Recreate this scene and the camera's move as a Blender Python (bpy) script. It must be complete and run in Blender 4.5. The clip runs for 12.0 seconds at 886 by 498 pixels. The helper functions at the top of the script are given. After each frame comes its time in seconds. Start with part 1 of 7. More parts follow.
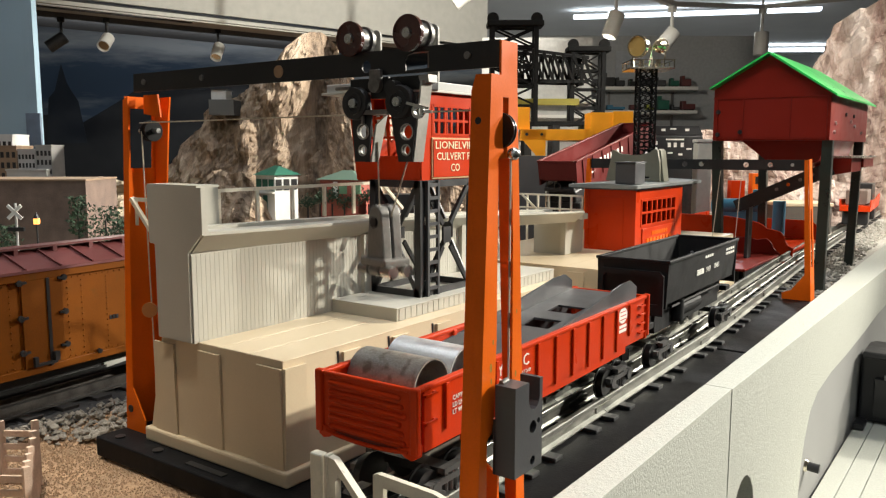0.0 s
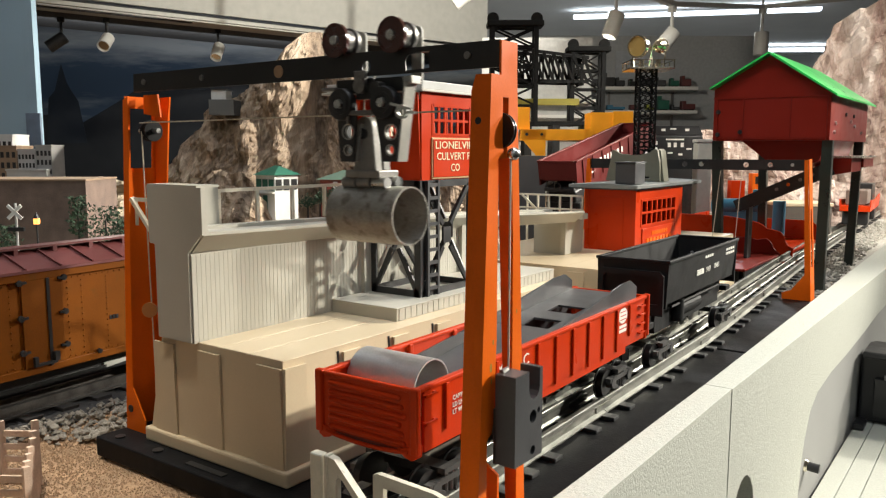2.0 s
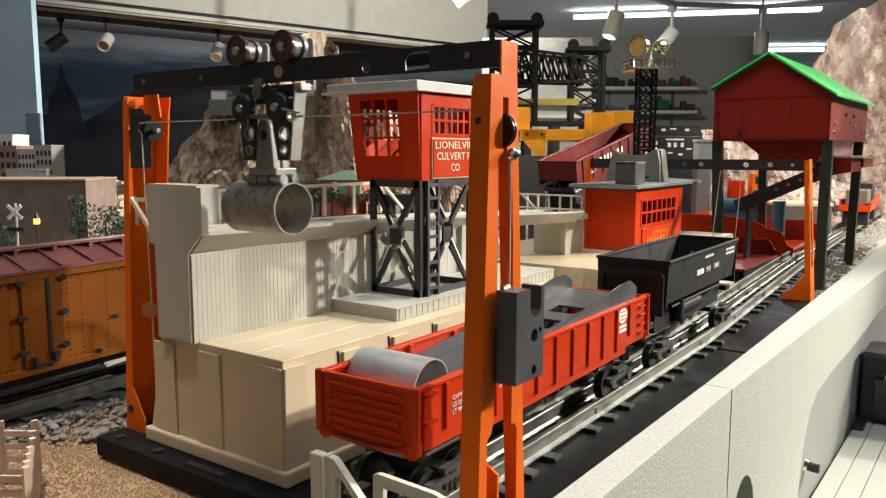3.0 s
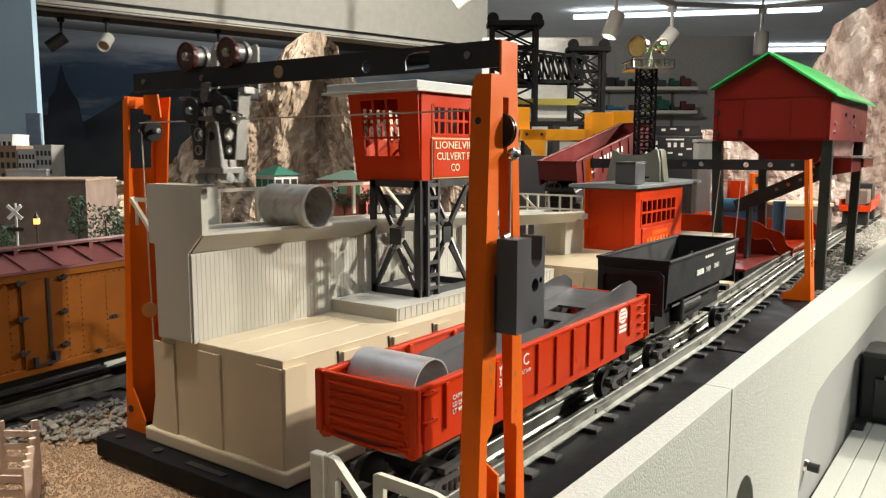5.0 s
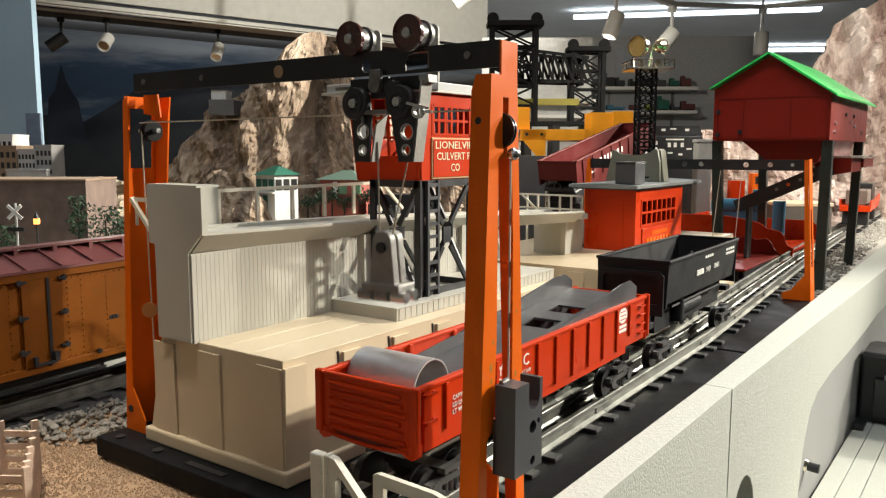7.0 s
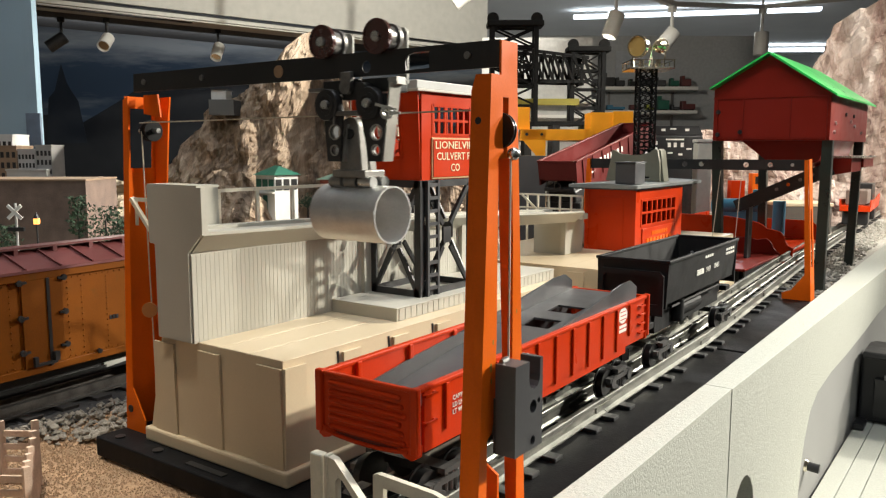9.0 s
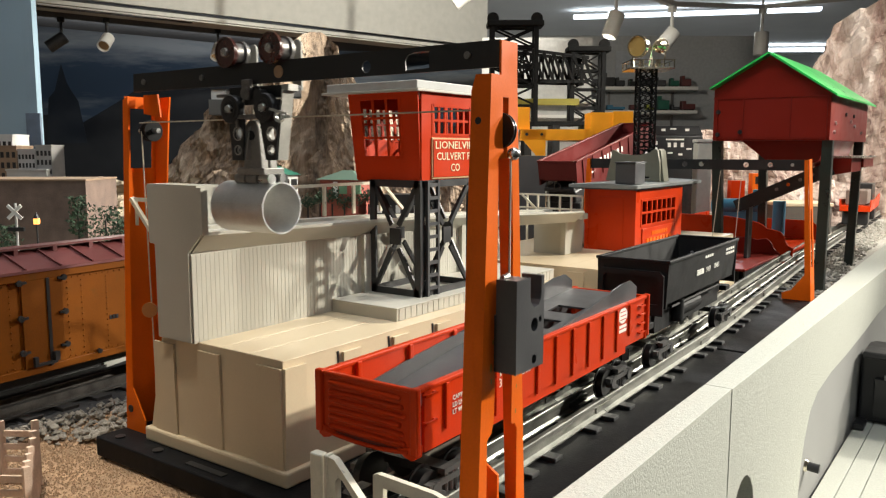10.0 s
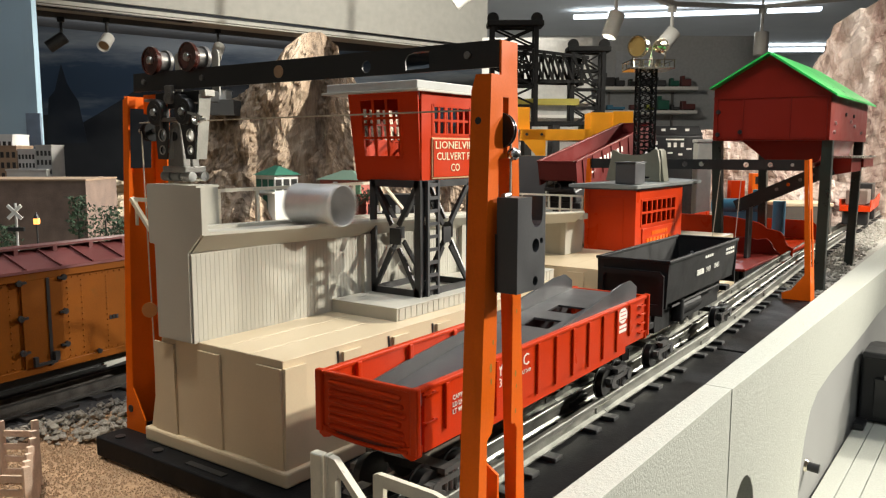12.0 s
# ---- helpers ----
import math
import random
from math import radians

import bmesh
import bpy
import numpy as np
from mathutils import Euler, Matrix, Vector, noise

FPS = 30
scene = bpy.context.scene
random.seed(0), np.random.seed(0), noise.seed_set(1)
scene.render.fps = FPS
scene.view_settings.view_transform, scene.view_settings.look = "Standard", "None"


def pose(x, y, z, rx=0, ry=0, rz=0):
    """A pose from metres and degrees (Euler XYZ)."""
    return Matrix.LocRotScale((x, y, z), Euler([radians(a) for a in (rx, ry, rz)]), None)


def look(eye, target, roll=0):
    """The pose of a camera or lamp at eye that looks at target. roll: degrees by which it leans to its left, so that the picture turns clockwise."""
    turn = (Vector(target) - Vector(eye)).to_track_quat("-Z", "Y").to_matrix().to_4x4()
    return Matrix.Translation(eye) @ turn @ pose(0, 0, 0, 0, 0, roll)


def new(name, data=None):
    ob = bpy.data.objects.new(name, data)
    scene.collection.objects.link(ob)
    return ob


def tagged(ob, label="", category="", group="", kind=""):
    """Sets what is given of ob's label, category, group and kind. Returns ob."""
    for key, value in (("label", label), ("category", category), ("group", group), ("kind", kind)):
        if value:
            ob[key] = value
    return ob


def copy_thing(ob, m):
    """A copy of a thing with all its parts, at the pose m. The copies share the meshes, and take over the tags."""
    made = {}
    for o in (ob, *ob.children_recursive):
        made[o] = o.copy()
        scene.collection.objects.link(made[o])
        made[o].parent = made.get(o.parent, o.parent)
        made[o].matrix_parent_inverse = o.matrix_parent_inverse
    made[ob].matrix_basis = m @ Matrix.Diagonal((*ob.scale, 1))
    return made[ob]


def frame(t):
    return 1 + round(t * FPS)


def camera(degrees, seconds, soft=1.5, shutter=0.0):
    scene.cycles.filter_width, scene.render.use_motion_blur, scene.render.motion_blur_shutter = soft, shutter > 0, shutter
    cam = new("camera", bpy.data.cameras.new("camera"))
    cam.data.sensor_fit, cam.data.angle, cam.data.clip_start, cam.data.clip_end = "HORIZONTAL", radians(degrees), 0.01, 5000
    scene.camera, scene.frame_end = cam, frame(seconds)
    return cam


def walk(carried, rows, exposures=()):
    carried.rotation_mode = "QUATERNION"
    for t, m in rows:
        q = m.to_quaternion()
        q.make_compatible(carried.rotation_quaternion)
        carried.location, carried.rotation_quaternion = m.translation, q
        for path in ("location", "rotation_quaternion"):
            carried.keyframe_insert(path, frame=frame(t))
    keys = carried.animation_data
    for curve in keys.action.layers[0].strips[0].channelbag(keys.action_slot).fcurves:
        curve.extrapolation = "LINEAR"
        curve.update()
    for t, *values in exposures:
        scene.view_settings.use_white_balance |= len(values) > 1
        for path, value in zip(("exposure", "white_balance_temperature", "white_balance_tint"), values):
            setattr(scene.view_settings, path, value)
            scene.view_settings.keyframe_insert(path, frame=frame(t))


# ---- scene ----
# camera: it stands still
cam = camera(58.46, 12.0, soft=1.25, shutter=0.5)
EYE = Vector((0, 0, 0.1761))
AIM = EYE + Vector((-0.58149, 0.80399, -0.12443))
walk(cam, [(0, look(EYE, AIM, 0.04)), (12.0, look(EYE, AIM, 0.04))])

# ---- light ----
world = bpy.data.worlds.new("room")
scene.world = world
world.use_nodes = True
world.node_tree.nodes["Background"].inputs[0].default_value = (0.9, 0.95, 1.0, 1)
world.node_tree.nodes["Background"].inputs[1].default_value = 0.12
scene.view_settings.exposure = 0.0


def spot(name, at, to, watts, angle, size=0.03, color=(1, 0.95, 0.835), blend=0.5):
    d = bpy.data.lights.new(name, "SPOT")
    d.energy, d.spot_size, d.spot_blend, d.shadow_soft_size, d.color = watts, radians(angle), blend, size, color
    ob = new(name, d)
    ob.matrix_world = look(at, to)
    return ob


spot("key_spot", (0.93, 1.97, 1.10), (-0.20, 0.50, 0.08), 285, 33, blend=0.8)

# ---- helpers for building ----
ORIGIN = {}


def mat(name, color, rough=0.5, metal=0.0, var=0.12, scale=60, bump=0.08, fine=900, dirt=None, dirt_at=0.62, spec=0.5, coat=0.0, glow=0.0):
    """A surface with stains at one scale, grain at another, and relief."""
    m = bpy.data.materials.new(name)
    m.use_nodes = True
    nt = m.node_tree
    N, L = nt.nodes, nt.links
    b = N["Principled BSDF"]
    co = N.new("ShaderNodeTexCoord")
    info = N.new("ShaderNodeObjectInfo")
    n1, n2 = N.new("ShaderNodeTexNoise"), N.new("ShaderNodeTexNoise")
    n1.inputs["Scale"].default_value, n1.inputs["Detail"].default_value = scale, 5
    n2.inputs["Scale"].default_value, n2.inputs["Detail"].default_value = fine, 3
    for n in (n1, n2):
        L.new(co.outputs["Object"], n.inputs["Vector"])
    mix = N.new("ShaderNodeMath")
    mix.operation = "ADD"
    L.new(n1.outputs[0], mix.inputs[0])
    half = N.new("ShaderNodeMath")
    half.operation = "MULTIPLY_ADD"
    L.new(n2.outputs[0], half.inputs[0])
    half.inputs[1].default_value, half.inputs[2].default_value = 0.5, -0.25
    L.new(half.outputs[0], mix.inputs[1])
    hsv = N.new("ShaderNodeHueSaturation")
    hsv.inputs["Color"].default_value = (*color, 1)
    rng = N.new("ShaderNodeMapRange")
    rng.inputs[1].default_value, rng.inputs[2].default_value = 0.25, 0.75
    rng.inputs[3].default_value, rng.inputs[4].default_value = 1 - var, 1 + var
    L.new(mix.outputs[0], rng.inputs[0])
    each = N.new("ShaderNodeMath")
    each.operation = "MULTIPLY_ADD"
    L.new(info.outputs["Random"], each.inputs[0])
    each.inputs[1].default_value, each.inputs[2].default_value = var * 0.5, -var * 0.25
    add = N.new("ShaderNodeMath")
    L.new(rng.outputs[0], add.inputs[0])
    L.new(each.outputs[0], add.inputs[1])
    L.new(add.outputs[0], hsv.inputs["Value"])
    out = hsv.outputs[0]
    if dirt:
        ramp = N.new("ShaderNodeMapRange")
        ramp.inputs[1].default_value, ramp.inputs[2].default_value = dirt_at, dirt_at + 0.14
        n3 = N.new("ShaderNodeTexNoise")
        n3.inputs["Scale"].default_value, n3.inputs["Detail"].default_value = scale * 2.3, 8
        L.new(co.outputs["Object"], n3.inputs["Vector"])
        L.new(n3.outputs[0], ramp.inputs[0])
        mx = N.new("ShaderNodeMix")
        mx.data_type = "RGBA"
        L.new(ramp.outputs[0], mx.inputs["Factor"])
        L.new(out, mx.inputs[6])
        mx.inputs[7].default_value = (*dirt, 1)
        out = mx.outputs[2]
    L.new(out, b.inputs["Base Color"])
    r = N.new("ShaderNodeMapRange")
    r.inputs[1].default_value, r.inputs[2].default_value = 0.3, 0.7
    r.inputs[3].default_value, r.inputs[4].default_value = max(0.03, rough - 0.1), min(1, rough + 0.1)
    L.new(n1.outputs[0], r.inputs[0])
    L.new(r.outputs[0], b.inputs["Roughness"])
    b.inputs["Metallic"].default_value = metal
    b.inputs["Specular IOR Level"].default_value = spec
    b.inputs["Coat Weight"].default_value = coat
    if glow:
        b.inputs["Emission Color"].default_value = (*color, 1)
        b.inputs["Emission Strength"].default_value = glow
    if bump:
        bp = N.new("ShaderNodeBump")
        bp.inputs["Strength"].default_value, bp.inputs["Distance"].default_value = bump, 0.002
        L.new(mix.outputs[0], bp.inputs["Height"])
        L.new(bp.outputs[0], b.inputs["Normal"])
    return m


def thing(name, at, label, category, group="", turn=0.0):
    ob = new(name)
    ob.empty_display_size = 0.01
    ob.matrix_world = pose(*at, 0, 0, turn)
    ORIGIN[ob.name] = (ob.matrix_world.copy().inverted())
    return tagged(ob, label, category, group)


def part(name, bm, material, parent=None, label="", smooth=False):
    """One mesh object out of a bmesh in world space, under a thing or a part."""
    me = bpy.data.meshes.new(name)
    ob = new(name, me)
    if parent is not None:
        inv = ORIGIN[parent.name]
        bm.transform(inv)
        ob.parent = parent
        ORIGIN[ob.name] = inv
    else:
        ORIGIN[ob.name] = Matrix.Identity(4)
    bmesh.ops.recalc_face_normals(bm, faces=bm.faces)
    if smooth:
        for f in bm.faces:
            f.smooth = True
        for e in bm.edges:
            if len(e.link_faces) == 2 and e.calc_face_angle(0) > 0.6:
                e.smooth = False
    bm.to_mesh(me)
    bm.free()
    for one in (material if isinstance(material, (list, tuple)) else [material]):
        me.materials.append(one)
    return tagged(ob, label)


def box(x0, x1, y0, y1, z0, z1, bev=0.0, bm=None):
    bm = bm or bmesh.new()
    m = Matrix.LocRotScale(((x0 + x1) / 2, (y0 + y1) / 2, (z0 + z1) / 2), None, (abs(x1 - x0), abs(y1 - y0), abs(z1 - z0)))
    v = bmesh.ops.create_cube(bm, size=1, matrix=m)["verts"]
    if bev:
        es = list({e for a in v for e in a.link_edges})
        bmesh.ops.bevel(bm, geom=es, offset=bev, segments=2, affect="EDGES", profile=0.5)
    return bm


def boxes(rows, bev=0.0, bm=None):
    bm = bm or bmesh.new()
    for r in rows:
        box(*r, bev=bev, bm=bm)
    return bm


def rod(p, q, r, r2=None, seg=12, bm=None, caps=True):
    bm = bm or bmesh.new()
    p, q = Vector(p), Vector(q)
    d = q - p
    m = Matrix.Translation((p + q) / 2) @ d.to_track_quat("Z", "Y").to_matrix().to_4x4()
    bmesh.ops.create_cone(bm, cap_ends=caps, segments=seg, radius1=r, radius2=r if r2 is None else r2, depth=d.length, matrix=m)
    return bm


def bar(p, q, w, h, bm=None, up=(0, 0, 1)):
    """A square-cut bar from p to q, w wide and h high."""
    bm = bm or bmesh.new()
    p, q = Vector(p), Vector(q)
    d = (q - p).normalized()
    s = d.cross(Vector(up))
    if s.length < 1e-5:
        s = d.cross(Vector((1, 0, 0)))
    s.normalize()
    u = s.cross(d)
    m = Matrix((s * w, d * (q - p).length, u * h)).transposed().to_4x4()
    m.translation = (p + q) / 2
    bmesh.ops.create_cube(bm, size=1, matrix=m)
    return bm


def prism(pts, axis, a, b, bm=None, bev=0.0):
    """A polygon pushed along an axis from a to b; pts lie in the two other axes, in their order."""
    bm = bm or bmesh.new()
    def at(p, t):
        return {"x": (t, p[0], p[1]), "y": (p[0], t, p[1]), "z": (p[0], p[1], t)}[axis]
    v0 = [bm.verts.new(at(p, a)) for p in pts]
    v1 = [bm.verts.new(at(p, b)) for p in pts]
    fs = [bm.faces.new(v0), bm.faces.new(v1[::-1])]
    n = len(pts)
    for i in range(n):
        fs.append(bm.faces.new((v0[i], v1[i], v1[(i + 1) % n], v0[(i + 1) % n])))
    if bev:
        es = list({e for f in fs for e in f.edges})
        bmesh.ops.bevel(bm, geom=es, offset=bev, segments=2, affect="EDGES", profile=0.5)
    return bm


def tube(p, q, r, wall, seg=40, bm=None):
    """An open pipe with a wall."""
    bm = bm or bmesh.new()
    p, q = Vector(p), Vector(q)
    rot = (q - p).to_track_quat("Z", "Y").to_matrix()
    rings = []
    for at, rr in ((p, r), (q, r), (q, r - wall), (p, r - wall)):
        rings.append([bm.verts.new(at + rot @ Vector((rr * math.cos(i * math.tau / seg), rr * math.sin(i * math.tau / seg), 0))) for i in range(seg)])
    for k in range(4):
        a, b = rings[k], rings[(k + 1) % 4]
        for i in range(seg):
            bm.faces.new((a[i], a[(i + 1) % seg], b[(i + 1) % seg], b[i]))
    return bm


def plate(outline, holes, axis, a, b, bm=None):
    """A flat plate with holes: outline and holes are polygons in the two other axes."""
    bm = bm or bmesh.new()
    def at(p, t):
        return {"x": (t, p[0], p[1]), "y": (p[0], t, p[1]), "z": (p[0], p[1], t)}[axis]
    for t in (a, b):
        es = []
        for loop in [outline] + holes:
            vs = [bm.verts.new(at(p, t)) for p in loop]
            es += [bm.edges.new((vs[i], vs[(i + 1) % len(vs)])) for i in range(len(vs))]
        bmesh.ops.triangle_fill(bm, use_beauty=True, edges=es)
    for loop in [outline] + holes:
        n = len(loop)
        for i in range(n):
            bm.faces.new([bm.verts.new(at(p, t)) for p, t in ((loop[i], a), (loop[(i + 1) % n], a), (loop[(i + 1) % n], b), (loop[i], b))])
    bmesh.ops.remove_doubles(bm, verts=bm.verts, dist=1e-6)
    return bm


def ring(cx, cy, rx, ry=None, n=16, turn=0.0):
    ry = rx if ry is None else ry
    return [(cx + rx * math.cos(turn + i * math.tau / n), cy + ry * math.sin(turn + i * math.tau / n)) for i in range(n)]


def words(name, text, size, m, material, parent, depth=0.0003, align="LEFT"):
    cu = bpy.data.curves.new(name, "FONT")
    cu.body, cu.size, cu.extrude, cu.align_x, cu.resolution_u = text, size, depth, align, 2
    tmp = bpy.data.objects.new(name, cu)
    scene.collection.objects.link(tmp)
    dg = bpy.context.evaluated_depsgraph_get()
    me = bpy.data.meshes.new_from_object(tmp.evaluated_get(dg))
    bpy.data.objects.remove(tmp)
    bm = bmesh.new()
    bm.from_mesh(me)
    bm.transform(m)
    return part(name, bm, material, parent)


FACE_X = Matrix(((0, 0, 1, 0), (1, 0, 0, 0), (0, 1, 0, 0), (0, 0, 0, 1)))  # lies in the plane that faces +x, reading along +y
FACE_Y = Matrix(((1, 0, 0, 0), (0, 0, -1, 0), (0, 1, 0, 0), (0, 0, 0, 1)))  # faces -y, reading along +x

# ---- materials ----
ORANGE = mat("orange_enamel", (0.74, 0.128, 0.005), 0.42, 0, 0.08, 40, 0.05, dirt=(0.32, 0.10, 0.012), dirt_at=0.72, spec=0.16)
BLACK = mat("black_enamel", (0.013, 0.013, 0.014), 0.4, 0, 0.2, 50, 0.06)
BLACKP = mat("black_plastic", (0.02, 0.02, 0.021), 0.45, 0, 0.2, 60, 0.05)
BASE = mat("black_crackle", (0.0075, 0.0075, 0.008), 0.5, 0, 0.3, 30, 0.16, dirt=(0.02, 0.02, 0.02), dirt_at=0.6, spec=0.10)
CREAM = mat("cream_plastic", (0.60, 0.49, 0.33), 0.42, 0, 0.05, 18, 0.03)
GREY = mat("grey_plastic", (0.47, 0.45, 0.385), 0.45, 0, 0.05, 20, 0.03)
SLATE = mat("dark_grey_plastic", (0.055, 0.055, 0.058), 0.45, 0, 0.1, 40, 0.04)
RED = mat("red_plastic", (0.53, 0.037, 0.004), 0.34, 0, 0.07, 30, 0.05, spec=0.16)
WHITE = mat("white_lettering", (0.8, 0.78, 0.72), 0.5, 0, 0.05, 200, 0)
STEEL = mat("bright_steel", (0.62, 0.62, 0.6), 0.28, 1, 0.1, 120, 0.04)
RUBBED = mat("worn_rail", (0.25, 0.25, 0.225), 0.50, 1, 0.3, 60, 0.05, dirt=(0.12, 0.11, 0.1), dirt_at=0.64)
DARKM = mat("blackened_metal", (0.03, 0.03, 0.03), 0.38, 0.5, 0.3, 150, 0.06)
CAST = mat("cast_zinc", (0.22, 0.21, 0.2), 0.42, 0.8, 0.3, 160, 0.1)
ZINC = mat("galvanised", (0.68, 0.68, 0.67), 0.4, 0.6, 0.12, 90, 0.06)
ZINCD = mat("tarnished_zinc", (0.34, 0.325, 0.29), 0.45, 0.5, 0.3, 70, 0.12, dirt=(0.19, 0.165, 0.135), dirt_at=0.52)
PLASTER = mat("white_fibreboard", (0.50, 0.51, 0.455), 0.92, 0, 0.07, 520, 0.30, fine=1300, dirt=(0.20, 0.19, 0.15), dirt_at=0.67, spec=0.2)
SOIL = mat("ballast_sand", (0.335, 0.212, 0.120), 0.95, 0, 0.3, 40, 0.6, fine=700)
STONE = mat("grey_gravel", (0.27, 0.24, 0.195), 0.85, 0, 0.3, 80, 0.3)
TRUCK = mat("worn_grey_truck", (0.085, 0.083, 0.08), 0.5, 0.4, 0.3, 150, 0.1)
STRING = mat("cotton_string", (0.5, 0.44, 0.34), 0.9, 0, 0.2, 400, 0)
MAROON = mat("maroon_paint", (0.12, 0.03, 0.028), 0.5, 0, 0.15, 60, 0.05)
REEFER = mat("reefer_orange", (0.150, 0.042, 0.001), 0.6, 0, 0.14, 40, 0.06, spec=0.12, dirt=(0.12, 0.042, 0.003), dirt_at=0.6)
BAKE = mat("brown_bakelite", (0.06, 0.014, 0.01), 0.22, 0, 0.2, 100, 0.02, coat=0.5)
IVORY = mat("ivory_paint", (0.74, 0.68, 0.54), 0.4, 0, 0.08, 120, 0.1, dirt=(0.06, 0.045, 0.03), dirt_at=0.64)
CORRAL = mat("bleached_wood", (0.55, 0.4, 0.3), 0.8, 0, 0.15, 90, 0.2)

# ---- ground, front wall ----
def ground():
    bm = bmesh.new()
    n, m = 60, 60
    vs = {}
    for i in range(n + 1):
        for j in range(m + 1):
            x, y = -3.2 + 3.045 * i / n, -0.4 + 4.4 * j / m
            vs[i, j] = bm.verts.new((x, y, -0.002 + 0.0006 * noise.noise(Vector((x * 60, y * 60, 0)))))
    for i in range(n):
        for j in range(m):
            bm.faces.new((vs[i, j], vs[i + 1, j], vs[i + 1, j + 1], vs[i, j + 1]))
    g = part("ground", bm, SOIL)
    tagged(g, "brown sandy scenery ground of the train layout", "ground", kind="structure")


ground()


def front_wall():
    arch1 = [(0.512, -0.25), (0.512, -0.10)] + [(0.5387 - 0.0267 * math.cos(a), -0.082 + 0.036 * math.sin(a)) for a in (0.2, 0.6, 1.0, 1.3, 1.57, 1.84, 2.14, 2.54, 2.94)] + [(0.5654, -0.10), (0.5654, -0.25)]
    # second opening follows the outline of a shadow on the wall
    shadow_arch = [(0.700, -0.25), (0.7072, -0.123), (0.7116, -0.098), (0.7208, -0.0755), (0.7372, -0.0546), (0.7635, -0.0432), (0.8244, -0.0375), (0.8969, -0.0365), (0.997, -0.0325), (1.0833, -0.0275), (1.30, -0.022), (1.40, -0.04), (1.44, -0.25)]
    top, bot = 0.026, -0.30
    for k, (y0, y1, o0, o1, holes) in enumerate(((-0.3, 0.5011, -0.1352, -0.1368, []), (0.5014, 2.4, -0.1364, -0.110, [arch1, shadow_arch]))):
        bm = plate([(y0, top), (y0, bot), (y1, bot), (y1, top)], [[(y, z + 0.001) for y, z in h] for h in holes], "x", 0, 1)
        for v in bm.verts:
            y = v.co.y
            inner = -0.1525 - 0.0115 * max(0, y - 0.38)
            outer = o0 + (o1 - o0) * (y - y0) / (y1 - y0)
            v.co.x = inner if v.co.x < 0.5 else outer
        p = part("wall_front" if k == 0 else "wall_front_far", bm, PLASTER)
        b = p.modifiers.new("soft", "BEVEL")
        b.width, b.segments, b.limit_method = 0.0004, 2, "ANGLE"
        tagged(p, "white fibreboard edge wall along the layout table", "wall", kind="structure")
    shelf = part("ledge", boxes([(-0.134, -0.1168, 0.58, 2.4, -0.153, -0.1445), (-0.1160, -0.0973, 0.58, 2.4, -0.153, -0.1435), (-0.0966, 0.02, 0.58, 2.4, -0.153, -0.143)], 0.0008), PLASTER)
    tagged(shelf, "white painted lower ledge with a groove along the wall", "ledge", kind="structure")
    # board behind that opening: the wall's shadow is put into its grey
    back = part("wall_recess", box(-0.146, -0.1372, 0.62, 2.4, -0.3, -0.004), mat("wall_shadow_grey", (0.3, 0.3, 0.29), 0.8, 0, 0.06, 20, 0.1))
    tagged(back, "grey board in an arched cutout, standing in for a shadow on the wall", "wall", kind="structure")


front_wall()

# ---- unloader base and gantry ----
CEN = Vector((-0.2136, 0.2460, 0))  # a point of the near track's middle
GD = Vector((-0.01813, 0.99984, 0))
GS = Vector((0.99984, 0.01813, 0))


def on_track(s, side=0.0, z=0.0):
    p = CEN + GD * s + GS * side
    return Vector((p.x, p.y, z))


def unloader_base():
    t = thing("crane_base", (-0.29, 0.45, 0), "black pressed metal base plate of the culvert crane", "base plate")
    part("plate", box(-0.4215, -0.156, 0.2397, 0.655, 0.0, 0.0115, 0.001), BASE, t)
    part("slot", box(-0.345, -0.315, 0.2445, 0.2485, 0.0108, 0.0121), BLACK, t)
    for x in (-0.408, -0.372):
        part("rivet", rod((x, 0.247, 0.011), (x, 0.247, 0.0125), 0.003, seg=12), BLACK, t)
    return t


unloader_base()

Y0 = 0.2675  # the plane in which the trolley runs


DROPS = []


